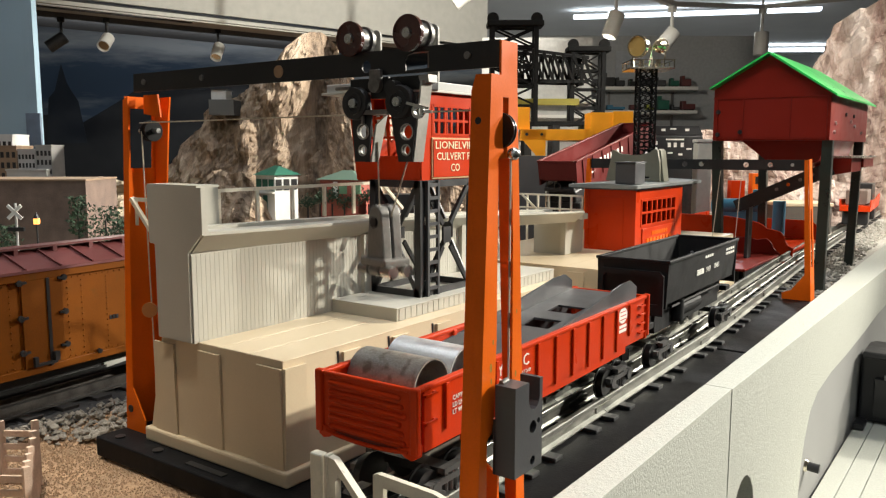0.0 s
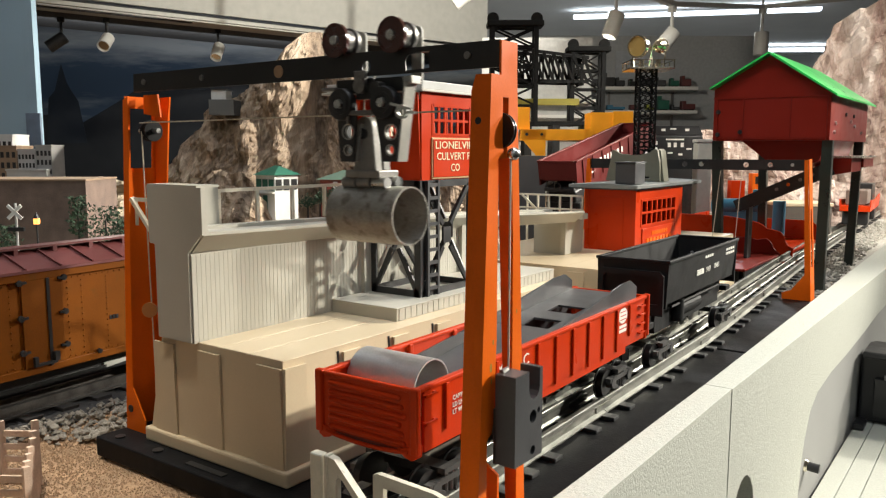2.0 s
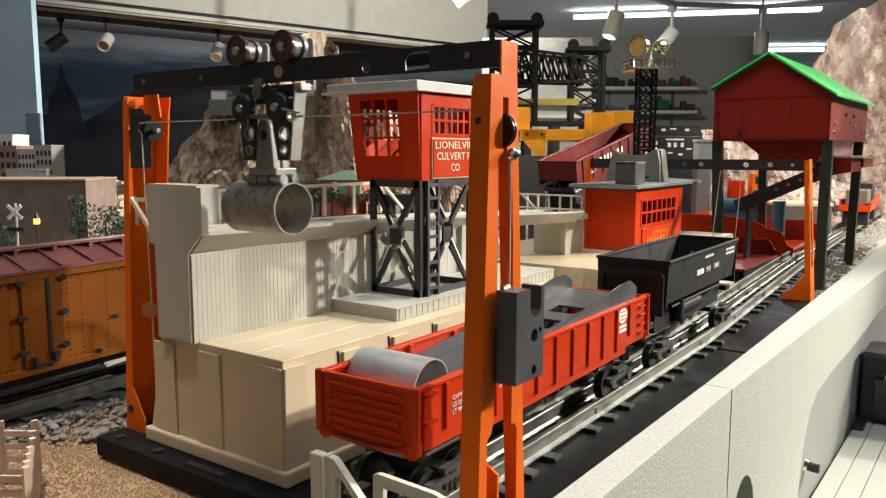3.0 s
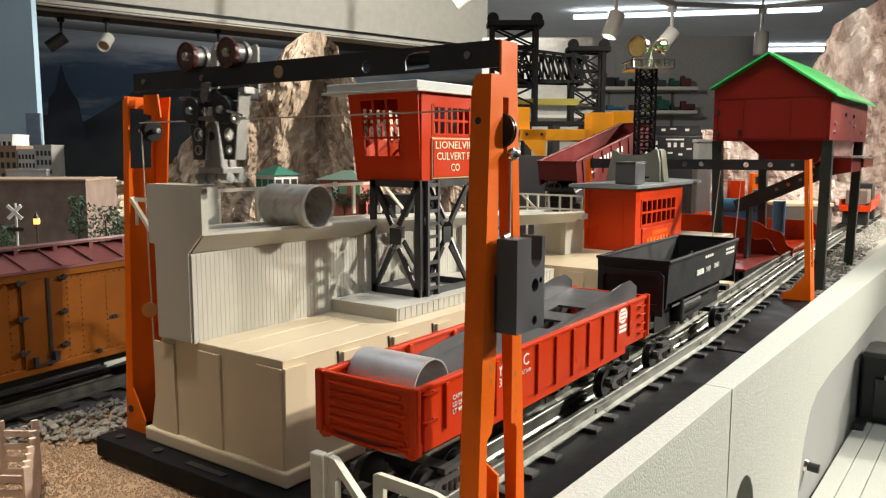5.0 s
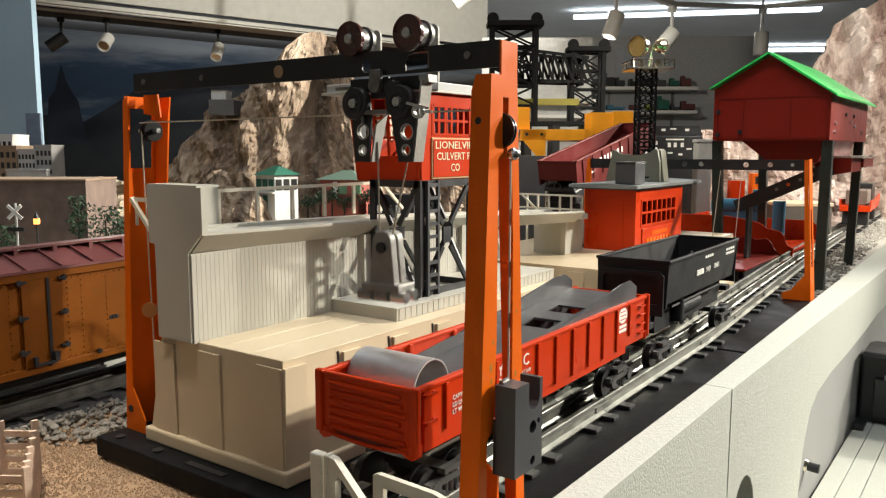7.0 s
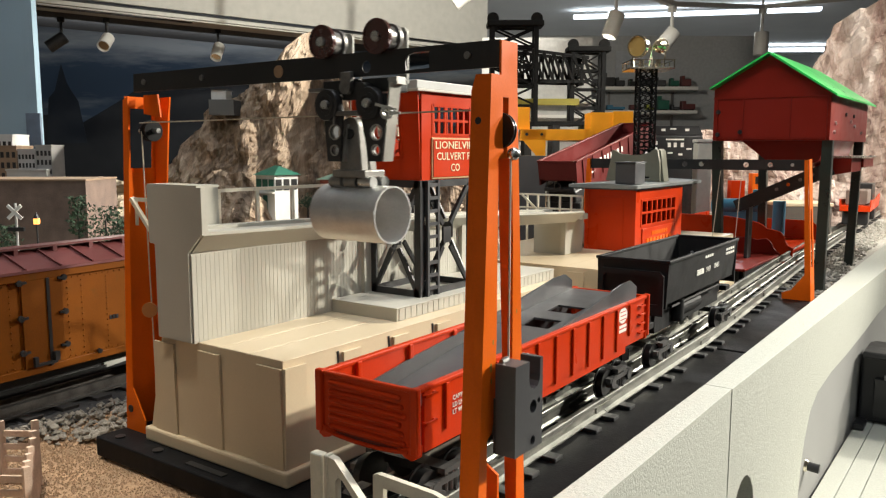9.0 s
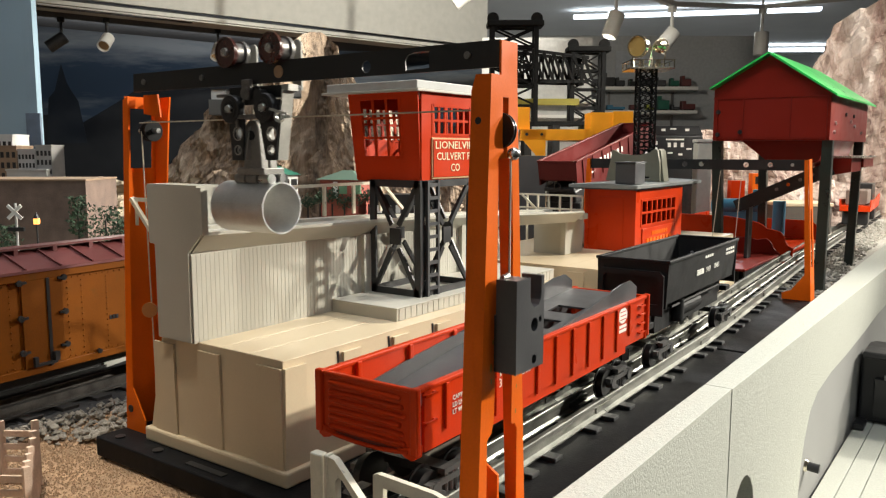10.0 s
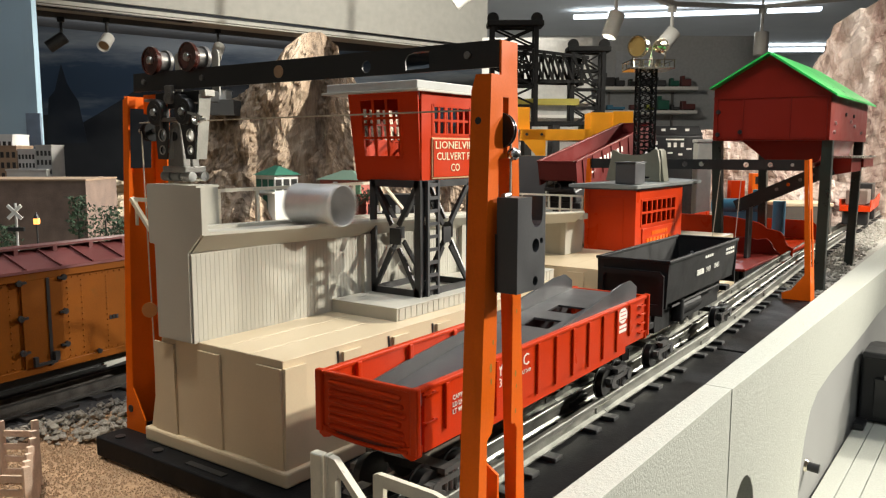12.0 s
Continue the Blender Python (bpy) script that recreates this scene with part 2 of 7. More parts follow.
def gantry():
    t = thing("gantry_crane", (-0.28, 0.2664, 0.0115), "orange sheet-metal gantry with a black cross beam", "crane")
    # beam: a channel with holes in its front and back webs
    holes = [ring(-0.2832, 0.2122, 0.0030, n=20), ring(-0.2290, 0.2112, 0.0026, n=20), [(-0.2075, 0.2085), (-0.2080, 0.2125), (-0.2065, 0.2145), (-0.2030, 0.2155), (-0.1955, 0.2155), (-0.1955, 0.2088)]]
    part("beam_web", plate([(-0.400, 0.2075), (-0.1628, 0.2072), (-0.1622, 0.2175), (-0.3995, 0.2173)], holes, "y", 0.2606, 0.2615), BLACK, t)
    part("beam_top", box(-0.3995, -0.1624, 0.26155, 0.27135, 0.2165, 0.2173), BLACK, t)
    for x, z in ((-0.3895, 0.2125), (-0.3395, 0.2122), (-0.1765, 0.2125)):
        part("bolt", rod((x, 0.2596, z), (x, 0.262, z), 0.0015, 0.0013, seg=10), CAST, t)
    part("boss", rod((-0.2832, 0.2601, 0.2122), (-0.2832, 0.2614, 0.2122), 0.0029, seg=20), mat("brass_boss", (0.55, 0.36, 0.22), 0.35, 0.7), t, "round brass boss")
    # right post: a tapered channel
    xo, xi = -0.1612, -0.1702
    z0, z1, zt = 0.0115, 0.2043, 0.2172

    def yf(z):
        return 0.2460 + (0.2536 - 0.2460) * (z - 0.03) / (0.2043 - 0.03)

    def yb(z):
        return 0.2822 - (0.2822 - 0.2723) * (z - 0.03) / (0.2043 - 0.03)
    slot = [(0.2618, 0.1960), (0.2660, 0.1960), (0.2660, 0.1792), (0.2648, 0.1745), (0.2630, 0.1745), (0.2618, 0.1792)]
    gap = [(0.2590, 0.1727), (0.2690, 0.1727), (0.2706, 0.139), (0.2710, 0.100), (0.2708, 0.0652), (0.2718, 0.0640), (0.2736, 0.0640), (0.2752, 0.0615), (0.2756, 0.020), (0.2523, 0.020), (0.2524, 0.0622), (0.2535, 0.0634), (0.2556, 0.0645), (0.2573, 0.0695), (0.2589, 0.1024)]
    part("post_face", plate([(yf(z0), z0), (yb(z0), z0), (yb(z1), z1), (0.2722, zt), (0.2606, zt), (0.2606, z1), (yf(z1), z1)], [slot, gap], "x", xo - 0.0009, xo), ORANGE, t)
    for fn, s in ((yf, 1), (yb, -1)):
        bm = bmesh.new()
        v = [bm.verts.new(p) for p in ((xi, fn(z0), z0), (xo - 0.0009, fn(z0), z0), (xo - 0.0009, fn(z1), z1), (xi + 0.002, fn(z1), z1), (xi, fn(z1) , z1 - 0.006))]
        f = bm.faces.new(v)
        w = bmesh.ops.extrude_face_region(bm, geom=[f])["geom"]
        bmesh.ops.translate(bm, verts=[g for g in w if isinstance(g, bmesh.types.BMVert)], vec=(0, s * 0.0009, 0))
        part("post_flange", bm, ORANGE, t)
    part("post_hole", rod((-0.1665, yf(0.187) - 0.0002, 0.187), (-0.1665, yf(0.187) + 0.001, 0.187), 0.0014), BLACK, t)
    WORN = mat("rubbed_enamel", (0.30, 0.17, 0.02), 0.6, 0, 0.3, 400, 0.1)
    for y, z, r in ((0.2563, 0.1015, 0.0007), (0.2548, 0.0915, 0.0012), (0.2552, 0.0860, 0.0008), (0.2740, 0.1110, 0.0006), (0.2738, 0.0850, 0.0009), (0.2745, 0.0795, 0.0006), (0.2741, 0.0690, 0.0007)):
        bm = bmesh.new()
        bmesh.ops.create_circle(bm, cap_ends=True, segments=9, radius=r, matrix=Matrix.Translation((xo + 0.00006, y, z)) @ FACE_X @ Matrix.Diagonal((0.7, 1.6, 1, 1)))
        part("worn_spot", bm, WORN, t)
    part("foot_gusset", prism([(xi, 0.0115), (xo - 0.001, 0.0115), (xo - 0.001, 0.045), (xi, 0.05)], "y", 0.262, 0.2632), ORANGE, t)
    # left post
    def lx(z):
        return -0.4195 + (0.4195 - 0.4075) * (z - 0.0115) / (0.2055 - 0.0115)
    a, b = 0.0115, 0.2055
    fl = [(lx(a), a), (lx(a) + 0.019, a), (lx(a) + 0.019, a + 0.008), (lx(a) + 0.008, a + 0.026), (lx(b) + 0.0048, b), (lx(b), b - 0.002)]
    part("post_flange", prism(fl, "y", 0.2585, 0.2594), ORANGE, t)
    part("post_hole", rod((lx(a) + 0.0055, 0.2580, a + 0.013), (lx(a) + 0.0055, 0.2588, a + 0.013), 0.0022), BLACK, t)
    web = [(0.2594, a), (0.2785, a), (0.2785, b), (0.2594, b)]
    wp = plate(web, [[(0.2625, 0.199), (0.2765, 0.199), (0.2765, 0.1655), (0.2625, 0.1655)]], "x", 0, 0.0009)
    for v in wp.verts:
        v.co.x += lx(v.co.z)
    part("post_face", wp, ORANGE, t)
    bl = [(lx(a) + 0.0005, a), (lx(a) + 0.008, a), (-0.4095, 0.049), (-0.4030, 0.120), (-0.3945, 0.197), (-0.3930, b), (lx(b) + 0.0005, b)]
    part("post_flange", prism(bl, "y", 0.2785, 0.2795), ORANGE, t)
    part("strap", prism([(-0.4035, 0.2065), (-0.3905, 0.2065), (-0.3885, 0.194), (-0.404, 0.196)], "y", 0.2690, 0.2700), ORANGE, t)
    # string and pulleys
    part("axle", rod((-0.409, 0.270, 0.1865), (-0.392, 0.270, 0.1865), 0.0015), STEEL, t)
    bm = rod((-0.4015, 0.270, 0.1865), (-0.3995, 0.270, 0.1865), 0.0058, seg=20)
    rod((-0.3985, 0.270, 0.1865), (-0.3965, 0.270, 0.1865), 0.0058, seg=20, bm=bm)
    rod((-0.3995, 0.270, 0.1865), (-0.3985, 0.270, 0.1865), 0.004, seg=20, bm=bm)
    part("pulley", bm, mat("dull_black_pulley", (0.012, 0.012, 0.012), 0.7, 0, 0.2, 80, 0.05, spec=0.12), t)
    part("string", rod((-0.3985, 0.2625, 0.1908), (-0.165, 0.2625, 0.1915), 0.00035, seg=6), STRING, t)
    part("string", rod((-0.4000, 0.2645, 0.1865), (-0.3965, 0.2645, 0.020), 0.0004, seg=6), STRING, t)
    part("spool", rod((-0.3990, 0.272, 0.022), (-0.3880, 0.272, 0.022), 0.009, seg=24), BLACKP, t)
    part("tension_disc", rod((-0.3986, 0.2638, 0.0847), (-0.3978, 0.2628, 0.0847), 0.0044, seg=20), mat("tan_disc", (0.42, 0.16, 0.04), 0.6), t)
    bm = rod((-0.1635, 0.2634, 0.1835), (-0.1635, 0.2646, 0.1835), 0.0058, seg=28)
    rod((-0.1635, 0.2629, 0.1835), (-0.1635, 0.2634, 0.1835), 0.0068, seg=28, bm=bm)
    rod((-0.1635, 0.2646, 0.1835), (-0.1635, 0.2651, 0.1835), 0.0068, seg=28, bm=bm)
    part("sheave", bm, DARKM, t)
    bm = bmesh.new()
    bmesh.ops.create_uvsphere(bm, u_segments=16, v_segments=10, radius=0.0026, matrix=Matrix.Translation((-0.1590, 0.2665, 0.1745)))
    part("stop_ball", bm, STEEL, t, smooth=True)
    for k in range(4):
        DROPS.append((k, part("weight_string", rod((-0.1597, 0.2655, 0.0850), (-0.1597, 0.2655, 0.1120), 0.00045, seg=6), STRING, t)))
    return t


gantry()


# ---- unloader building ----
def unloader_building():
    t = thing("unloading_platform", (-0.33, 0.42, 0.0115), "cream plastic loading platform with a grey shelf wall", "platform")
    ye = 0.556
    zt = 0.0743
    # drafted platform body with a plinth
    bm = bmesh.new()
    lo = [(-0.3905, 0.2573 - 0.001, 0.019), (-0.2798, 0.2563, 0.019), (-0.2798, ye, 0.019), (-0.3905, ye, 0.019)]
    hi = [(-0.3785, 0.2573, zt - 0.0004), (-0.2820, 0.2573, zt - 0.0004), (-0.2820, ye, zt - 0.0004), (-0.3805, ye, zt - 0.0004)]
    a, b = [bm.verts.new(p) for p in lo], [bm.verts.new(p) for p in hi]
    bm.faces.new(a[::-1]), bm.faces.new(b)
    for i in range(4):
        bm.faces.new((a[i], a[(i + 1) % 4], b[(i + 1) % 4], b[i]))
    part("platform_body", bm, CREAM, t)
    part("plinth", box(-0.3935, -0.2770, 0.2535, ye, 0.0115, 0.0196, 0.0012), CREAM, t)
    # deck slabs with fine joints
    for x0, x1 in ((-0.3478, -0.3290), (-0.3286, -0.3070), (-0.3066, -0.2819)):
        part("deck_slab", box(x0, x1, 0.2575, 0.556, zt - 0.001, zt, 0.0003), CREAM, t)
    # buttress strips
    for k, x in enumerate((-0.3750, -0.3365, -0.2905)):
        w = 0.0085
        bm = prism([(x - w - 0.0012, 0.0190), (x + w + 0.0012, 0.0190), (x + w, 0.0705), (x - w, 0.0705)], "y", 0.2552, 0.2566)
        part("buttress", bm, CREAM, t)
    for k in range(8):
        y = 0.2640 + k * 0.0415
        part("buttress", prism([(y - 0.0080, 0.0190), (y + 0.0080, 0.0190), (y + 0.0070, 0.0705), (y - 0.0070, 0.0705)], "x", -0.2818, -0.2798), CREAM, t)
        if k:
            part("slot", box(-0.2822, -0.2815, y - 0.0105, y - 0.0092, 0.055, 0.0715), BLACK, t)
    # grey wall behind the deck
    part("shelf_wall", prism([(-0.378, zt - 0.0006), (-0.347, zt - 0.0006), (-0.347, 0.1218), (-0.378, 0.1218)], "y", 0.2549, ye), GREY, t)
    for i in range(102):
        y = 0.2549 + i * 0.00295
        part("board", box(-0.3472, -0.3466, y + 0.00010, y + 0.00285, zt, 0.1212), GREY, t)
    # sloping ledge and runway
    bm = bmesh.new()
    def sec(y, dz):
        return [(-0.380, y, 0.1216 + dz), (-0.3475, y, 0.1216 + dz), (-0.3370, y, 0.1312 + dz), (-0.3370, y, 0.1328 + dz), (-0.3400, y, 0.1328 + dz), (-0.3400, y, 0.1308 + dz), (-0.372, y, 0.1308 + dz), (-0.372, y, 0.1328 + dz), (-0.380, y, 0.1328 + dz)]
    A = [bm.verts.new(p) for p in sec(0.2562, 0.0008)]
    Bv = [bm.verts.new(p) for p in sec(0.42, -0.0028)]
    Cv = [bm.verts.new(p) for p in sec(0.70, -0.0155)]
    bm.faces.new(A), bm.faces.new(Cv[::-1])
    for one, two in ((A, Bv), (Bv, Cv)):
        for i in range(len(A)):
            bm.faces.new((one[i], one[(i + 1) % len(A)], two[(i + 1) % len(A)], two[i]))
    part("runway", bm, GREY, t)
    for y in (0.392, 0.505):
        part("pilaster", box(-0.3465, -0.3435, y - 0.005, y + 0.005, 0.0822, 0.121), GREY, t)
    # end panel of the chute, thin upright sheet with a lip
    zp = 0.1568
    out = [(-0.3746, zt + 0.0001), (-0.3475, zt + 0.0001), (-0.3475, 0.1222), (-0.3367, 0.1322), (-0.3362, zp), (-0.3815, zp), (-0.3808, 0.1262), (-0.3762, 0.1254)]
    part("end_panel", prism(out, "y", 0.2535, 0.2547), GREY, t)
    part("panel_lip", boxes([(-0.3366, -0.3350, 0.2535, 0.2575, 0.1325, zp), (-0.381, -0.3385, 0.2535, 0.268, zp, zp + 0.001)]), GREY, t)
    part("back_panel", box(-0.3822, -0.3802, 0.2548, 0.30, 0.1254, 0.1560), GREY, t)
    # raised step under the tower
    part("step", prism([(0.3589, zt), (0.3589, 0.0818), (0.556, 0.0818), (0.556, zt)], "x", -0.3462, -0.2935), GREY, t)
    part("step_top", box(-0.3462, -0.2931, 0.3585, 0.556, 0.0816, 0.0824, 0.0002), GREY, t)
    for i in range(34):
        y = 0.361 + i * 0.0057
        part("rib", box(-0.2936, -0.2931, y, y + 0.0050, zt + 0.0004, 0.0814), GREY, t)
    # guard rail behind the runway
    for i in range(6):
        y = 0.300 + i * 0.0295
        part("rail_post", box(-0.3825, -0.3810, y, y + 0.0025, 0.131, 0.1525), IVORY, t)
    part("rail", box(-0.3828, -0.3808, 0.262, 0.450, 0.1510, 0.1530), IVORY, t)
    part("brace", bar((-0.3818, 0.450, 0.152), (-0.3818, 0.475, 0.131), 0.0018, 0.0022), IVORY, t)
    part("bracket", boxes([(-0.400, -0.382, 0.2570, 0.2582, 0.1475, 0.1495), (-0.3985, -0.397, 0.2570, 0.2582, 0.134, 0.148)]), IVORY, t)
    part("brace", bar((-0.4005, 0.2565, 0.1490), (-0.3825, 0.2565, 0.1310), 0.002, 0.0022), IVORY, t)
    return t


unloader_building()


def lattice_x(t, name, p, q, z0, z1, w=0.0042, th=0.0016, hub=0.0105):
    """One braced side of the tower between the corner lines p and q (x, y)."""
    bm = bmesh.new()
    P, Q = Vector((*p, 0)), Vector((*q, 0))
    up = (Q - P).normalized().cross(Vector((0, 0, 1)))
    def at(s, z):
        return P.lerp(Q, s) + Vector((0, 0, z))
    zm = (z0 + z1) / 2 + 0.001
    bar(at(0, z0 + 0.002), at(1, z0 + 0.002), 0.0045, th, bm, up)
    bar(at(0, z1 - 0.002), at(1, z1 - 0.002), 0.0045, th, bm, up)
    for s in (0.03, 0.97):
        bar(at(s, z0), at(s, z1), 0.0048, th, bm, up)
    for s, z in ((0.06, z0 + 0.003), (0.94, z0 + 0.003), (0.06, z1 - 0.003), (0.94, z1 - 0.003)):
        bar(at(s, z), at(0.5 + (s - 0.5) * 0.16, zm + (z - zm) * 0.22), 0.0032, th, bm, up)
    bar(at(0.5, zm - hub / 2), at(0.5, zm + hub / 2), 0.0085, th, bm, up)
    return part(name, bm, BLACKP, t)


def tower_house():
    x0, x1, y0, y1 = -0.343, -0.3035, 0.3945, 0.4525
    t = thing("operator_tower", (-0.323, 0.423, 0.0822), "red plastic control cabin on black lattice legs", "tower")
    z0, z1 = 0.0824, 0.1566
    lattice_x(t, "leg_frame", (x0, y0), (x1, y0), z0, z1)
    lattice_x(t, "leg_frame", (x1, y0), (x1, y1), z0, z1)
    lattice_x(t, "leg_frame", (x0, y1), (x1, y1), z0, z1)
    lattice_x(t, "leg_frame", (x0, y0), (x0, y1), z0, z1)
    bm = boxes([(x1 + 0.0008, x1 + 0.0028, 0.3995, 0.4015, z0, z1), (x1 + 0.0008, x1 + 0.0028, 0.4105, 0.4122, z0, z1)])
    for i in range(9):
        box(x1 + 0.001, x1 + 0.0026, 0.4015, 0.4105, z0 + 0.004 + i * 0.0083, z0 + 0.0062 + i * 0.0083, bm=bm)
    part("ladder", bm, SLATE, t)
    # cabin: walls lean out towards the roof
    X0, X1, Yf, Yb, Z0, Z1 = -0.3568, -0.3036, 0.3961, 0.455, 0.1568, 0.2125
    dl = 0.0050

    def wall(name, p, q, P, Q, rows, cols, frame_w, zlo, zhi, s0, s1):
        """A wall sheet from the foot line p-q to the top line P-Q with a barred window in it."""
        bm = bmesh.new()
        n = (Vector(q) - Vector(p)).cross(Vector(P) - Vector(p)).normalized() * 0.0012

        def at(s, h):
            return Vector(p).lerp(Vector(q), s).lerp(Vector(P).lerp(Vector(Q), s), h)

        def slab(a0, a1, h0, h1, k=1.0):
            vs = [at(a, h) + d for d in (n * 0.5 * k, -n * 0.5 * k) for a, h in ((a0, h0), (a1, h0), (a1, h1), (a0, h1))]
            b = [bm.verts.new(v) for v in vs]
            for f in ((0, 1, 2, 3), (7, 6, 5, 4), (0, 4, 5, 1), (1, 5, 6, 2), (2, 6, 7, 3), (3, 7, 4, 0)):
                bm.faces.new([b[i] for i in f])
        slab(0, 1, 0, zlo), slab(0, 1, zhi, 1), slab(0, s0, zlo, zhi), slab(s1, 1, zlo, zhi)
        w = part(name, bm, RED, t)
        g = 0.018
        for i in range(cols + 1):
            bm = bmesh.new()
            s = s0 + (s1 - s0) * i / cols
            slab(s - g, s + g, zlo - 0.015, zhi + 0.015, 1.5 if i in (0, cols) else 0.9)
            part("window_bar", bm, RED, w)
        for j in range(rows + 1):
            bm = bmesh.new()
            h = zlo + (zhi - zlo) * j / rows
            slab(s0, s1, h - 0.014, h + 0.014, 1.5 if j in (0, rows) else 0.8)
            part("window_bar", bm, RED, w)
        return w
    wall("front_wall", (X0, Yf, Z0), (X1, Yf, Z0), (X0 - dl, Yf - 0.0025, Z1), (X1 - 0.0002, Yf - 0.0025, Z1), 3, 3, 0, 0.26, 0.93, 0.16, 0.74)
    wall("side_wall", (X1, Yf, Z0), (X1, Yb, Z0), (X1, Yf, Z1), (X1, Yb, Z1), 2, 6, 0, 0.52, 0.845, 0.2, 0.91)
    wall("back_wall", (X1, Yb, Z0), (X0, Yb, Z0), (X1, Yb, Z1), (X0 - dl, Yb, Z1), 3, 3, 0, 0.3, 0.9, 0.2, 0.8)
    wall("side_wall", (X0, Yb, Z0), (X0, Yf, Z0), (X0 - dl, Yb, Z1), (X0 - dl, Yf, Z1), 2, 6, 0, 0.45, 0.85, 0.15, 0.85)
    part("cabin_floor", box(X0, X1, Yf, Yb, Z0 - 0.0008, Z0 + 0.0012), RED, t)
    part("sign_board", box(-0.3034, -0.3022, 0.4062, 0.4505, 0.1575, 0.1838), mat("gilt_edge", (0.62, 0.4, 0.2), 0.4), t)
    part("sign_panel", box(-0.3030, -0.3017, 0.4072, 0.4495, 0.1587, 0.1827), RED, t)
    gilt = mat("gilt_letters", (0.85, 0.72, 0.45), 0.5)
    for txt, z, y, wide in (("LIONELVILLE", 0.1768, 0.4084, 1.36), ("CULVERT PIPE", 0.1696, 0.4100, 1.16), ("CO", 0.1622, 0.4255, 1.05)):
        words("lettering", txt, 0.0066, Matrix.Translation((-0.3017, y, z)) @ FACE_X @ Matrix.Diagonal((wide, 1.05, 1, 1)), gilt, t)
    bm = box(-0.3795, -0.3030, 0.3915, 0.4590, 0.2136, 0.2190, 0.0006)
    part("roof", bm, mat("grey_roof", (0.42, 0.42, 0.4), 0.5), t)
    part("eave", box(-0.382, -0.3005, 0.389, 0.4615, 0.2120, 0.2136, 0.0003), GREY, t)
    return t


tower_house()


# ---- track and cars ----
def rail_path(side):
    pts = [on_track(s, side, 0) for s in (-0.6, -0.2, 0.2, 0.41)]
    h = on_track(0.41, 0, 0)
    for dy, dx in ((0.12, -0.0068), (0.26, -0.0157), (0.54, -0.0326), (0.89, -0.0484), (1.7, -0.079), (2.6, -0.115)):
        pts.append(Vector((h.x + dx + side, h.y + dy, 0)))
    return pts


def track():
    t = thing("toy_track", (CEN.x, CEN.y, 0.0115), "three-rail tinplate toy track on black ties", "track")
    prof0 = [(-0.0034, 0.0135), (0.0034, 0.0135), (0.0034, 0.0143), (0.0009, 0.0155), (0.0009, 0.0195), (0.0019, 0.0205), (0.0019, 0.0226), (0.0012, 0.0230), (-0.0012, 0.0230), (-0.0019, 0.0226), (-0.0019, 0.0205), (-0.0009, 0.0195), (-0.0009, 0.0155), (-0.0034, 0.0143)]
    for side, name in ((-0.0172, "outer_rail"), (0.0, "centre_rail"), (0.0172, "outer_rail")):
        prof = [(x * (0.5 if side == 0 else 1), z) for x, z in prof0]
        pts = rail_path(side)
        for p, q in zip(pts, pts[1:]):
            d = (q - p).normalized() * 0.0004
            bm = bmesh.new()
            rings = [[bm.verts.new((c.x + a, c.y, z)) for a, z in prof] for c in (p + d, q - d)]
            for i in range(len(prof)):
                bm.faces.new((rings[0][i], rings[0][(i + 1) % len(prof)], rings[1][(i + 1) % len(prof)], rings[1][i]))
            bm.faces.new(rings[0]), bm.faces.new(rings[1][::-1])
            part(name, bm, RUBBED, t)
            bm = bmesh.new()
            bar(q - d * 30 + Vector((0, 0, 0.0175)), q + d * 30 + Vector((0, 0, 0.0175)), 0.0034, 0.0035, bm)
            part("rail_joiner", bm, RUBBED, t)
    pts = rail_path(0)
    first = None
    s, k = -0.35, 0
    while s < 2.0:
        y = CEN.y + s
        for a, b in zip(pts, pts[1:]):
            if a.y <= y <= b.y:
                p = a.lerp(b, (y - a.y) / (b.y - a.y))
                if first is None:
                    bm = box(p.x - 0.029, p.x + 0.029, p.y - 0.0042, p.y + 0.0042, 0.0115, 0.0140, 0.0005)
                    first, at = part("tie", bm, BLACKP, t), p
                else:
                    o = new("tie", first.data)
                    o.parent = t
                    o.location = p - at
        k += 1
        s += 0.026 if k % 3 else 0.052


track()


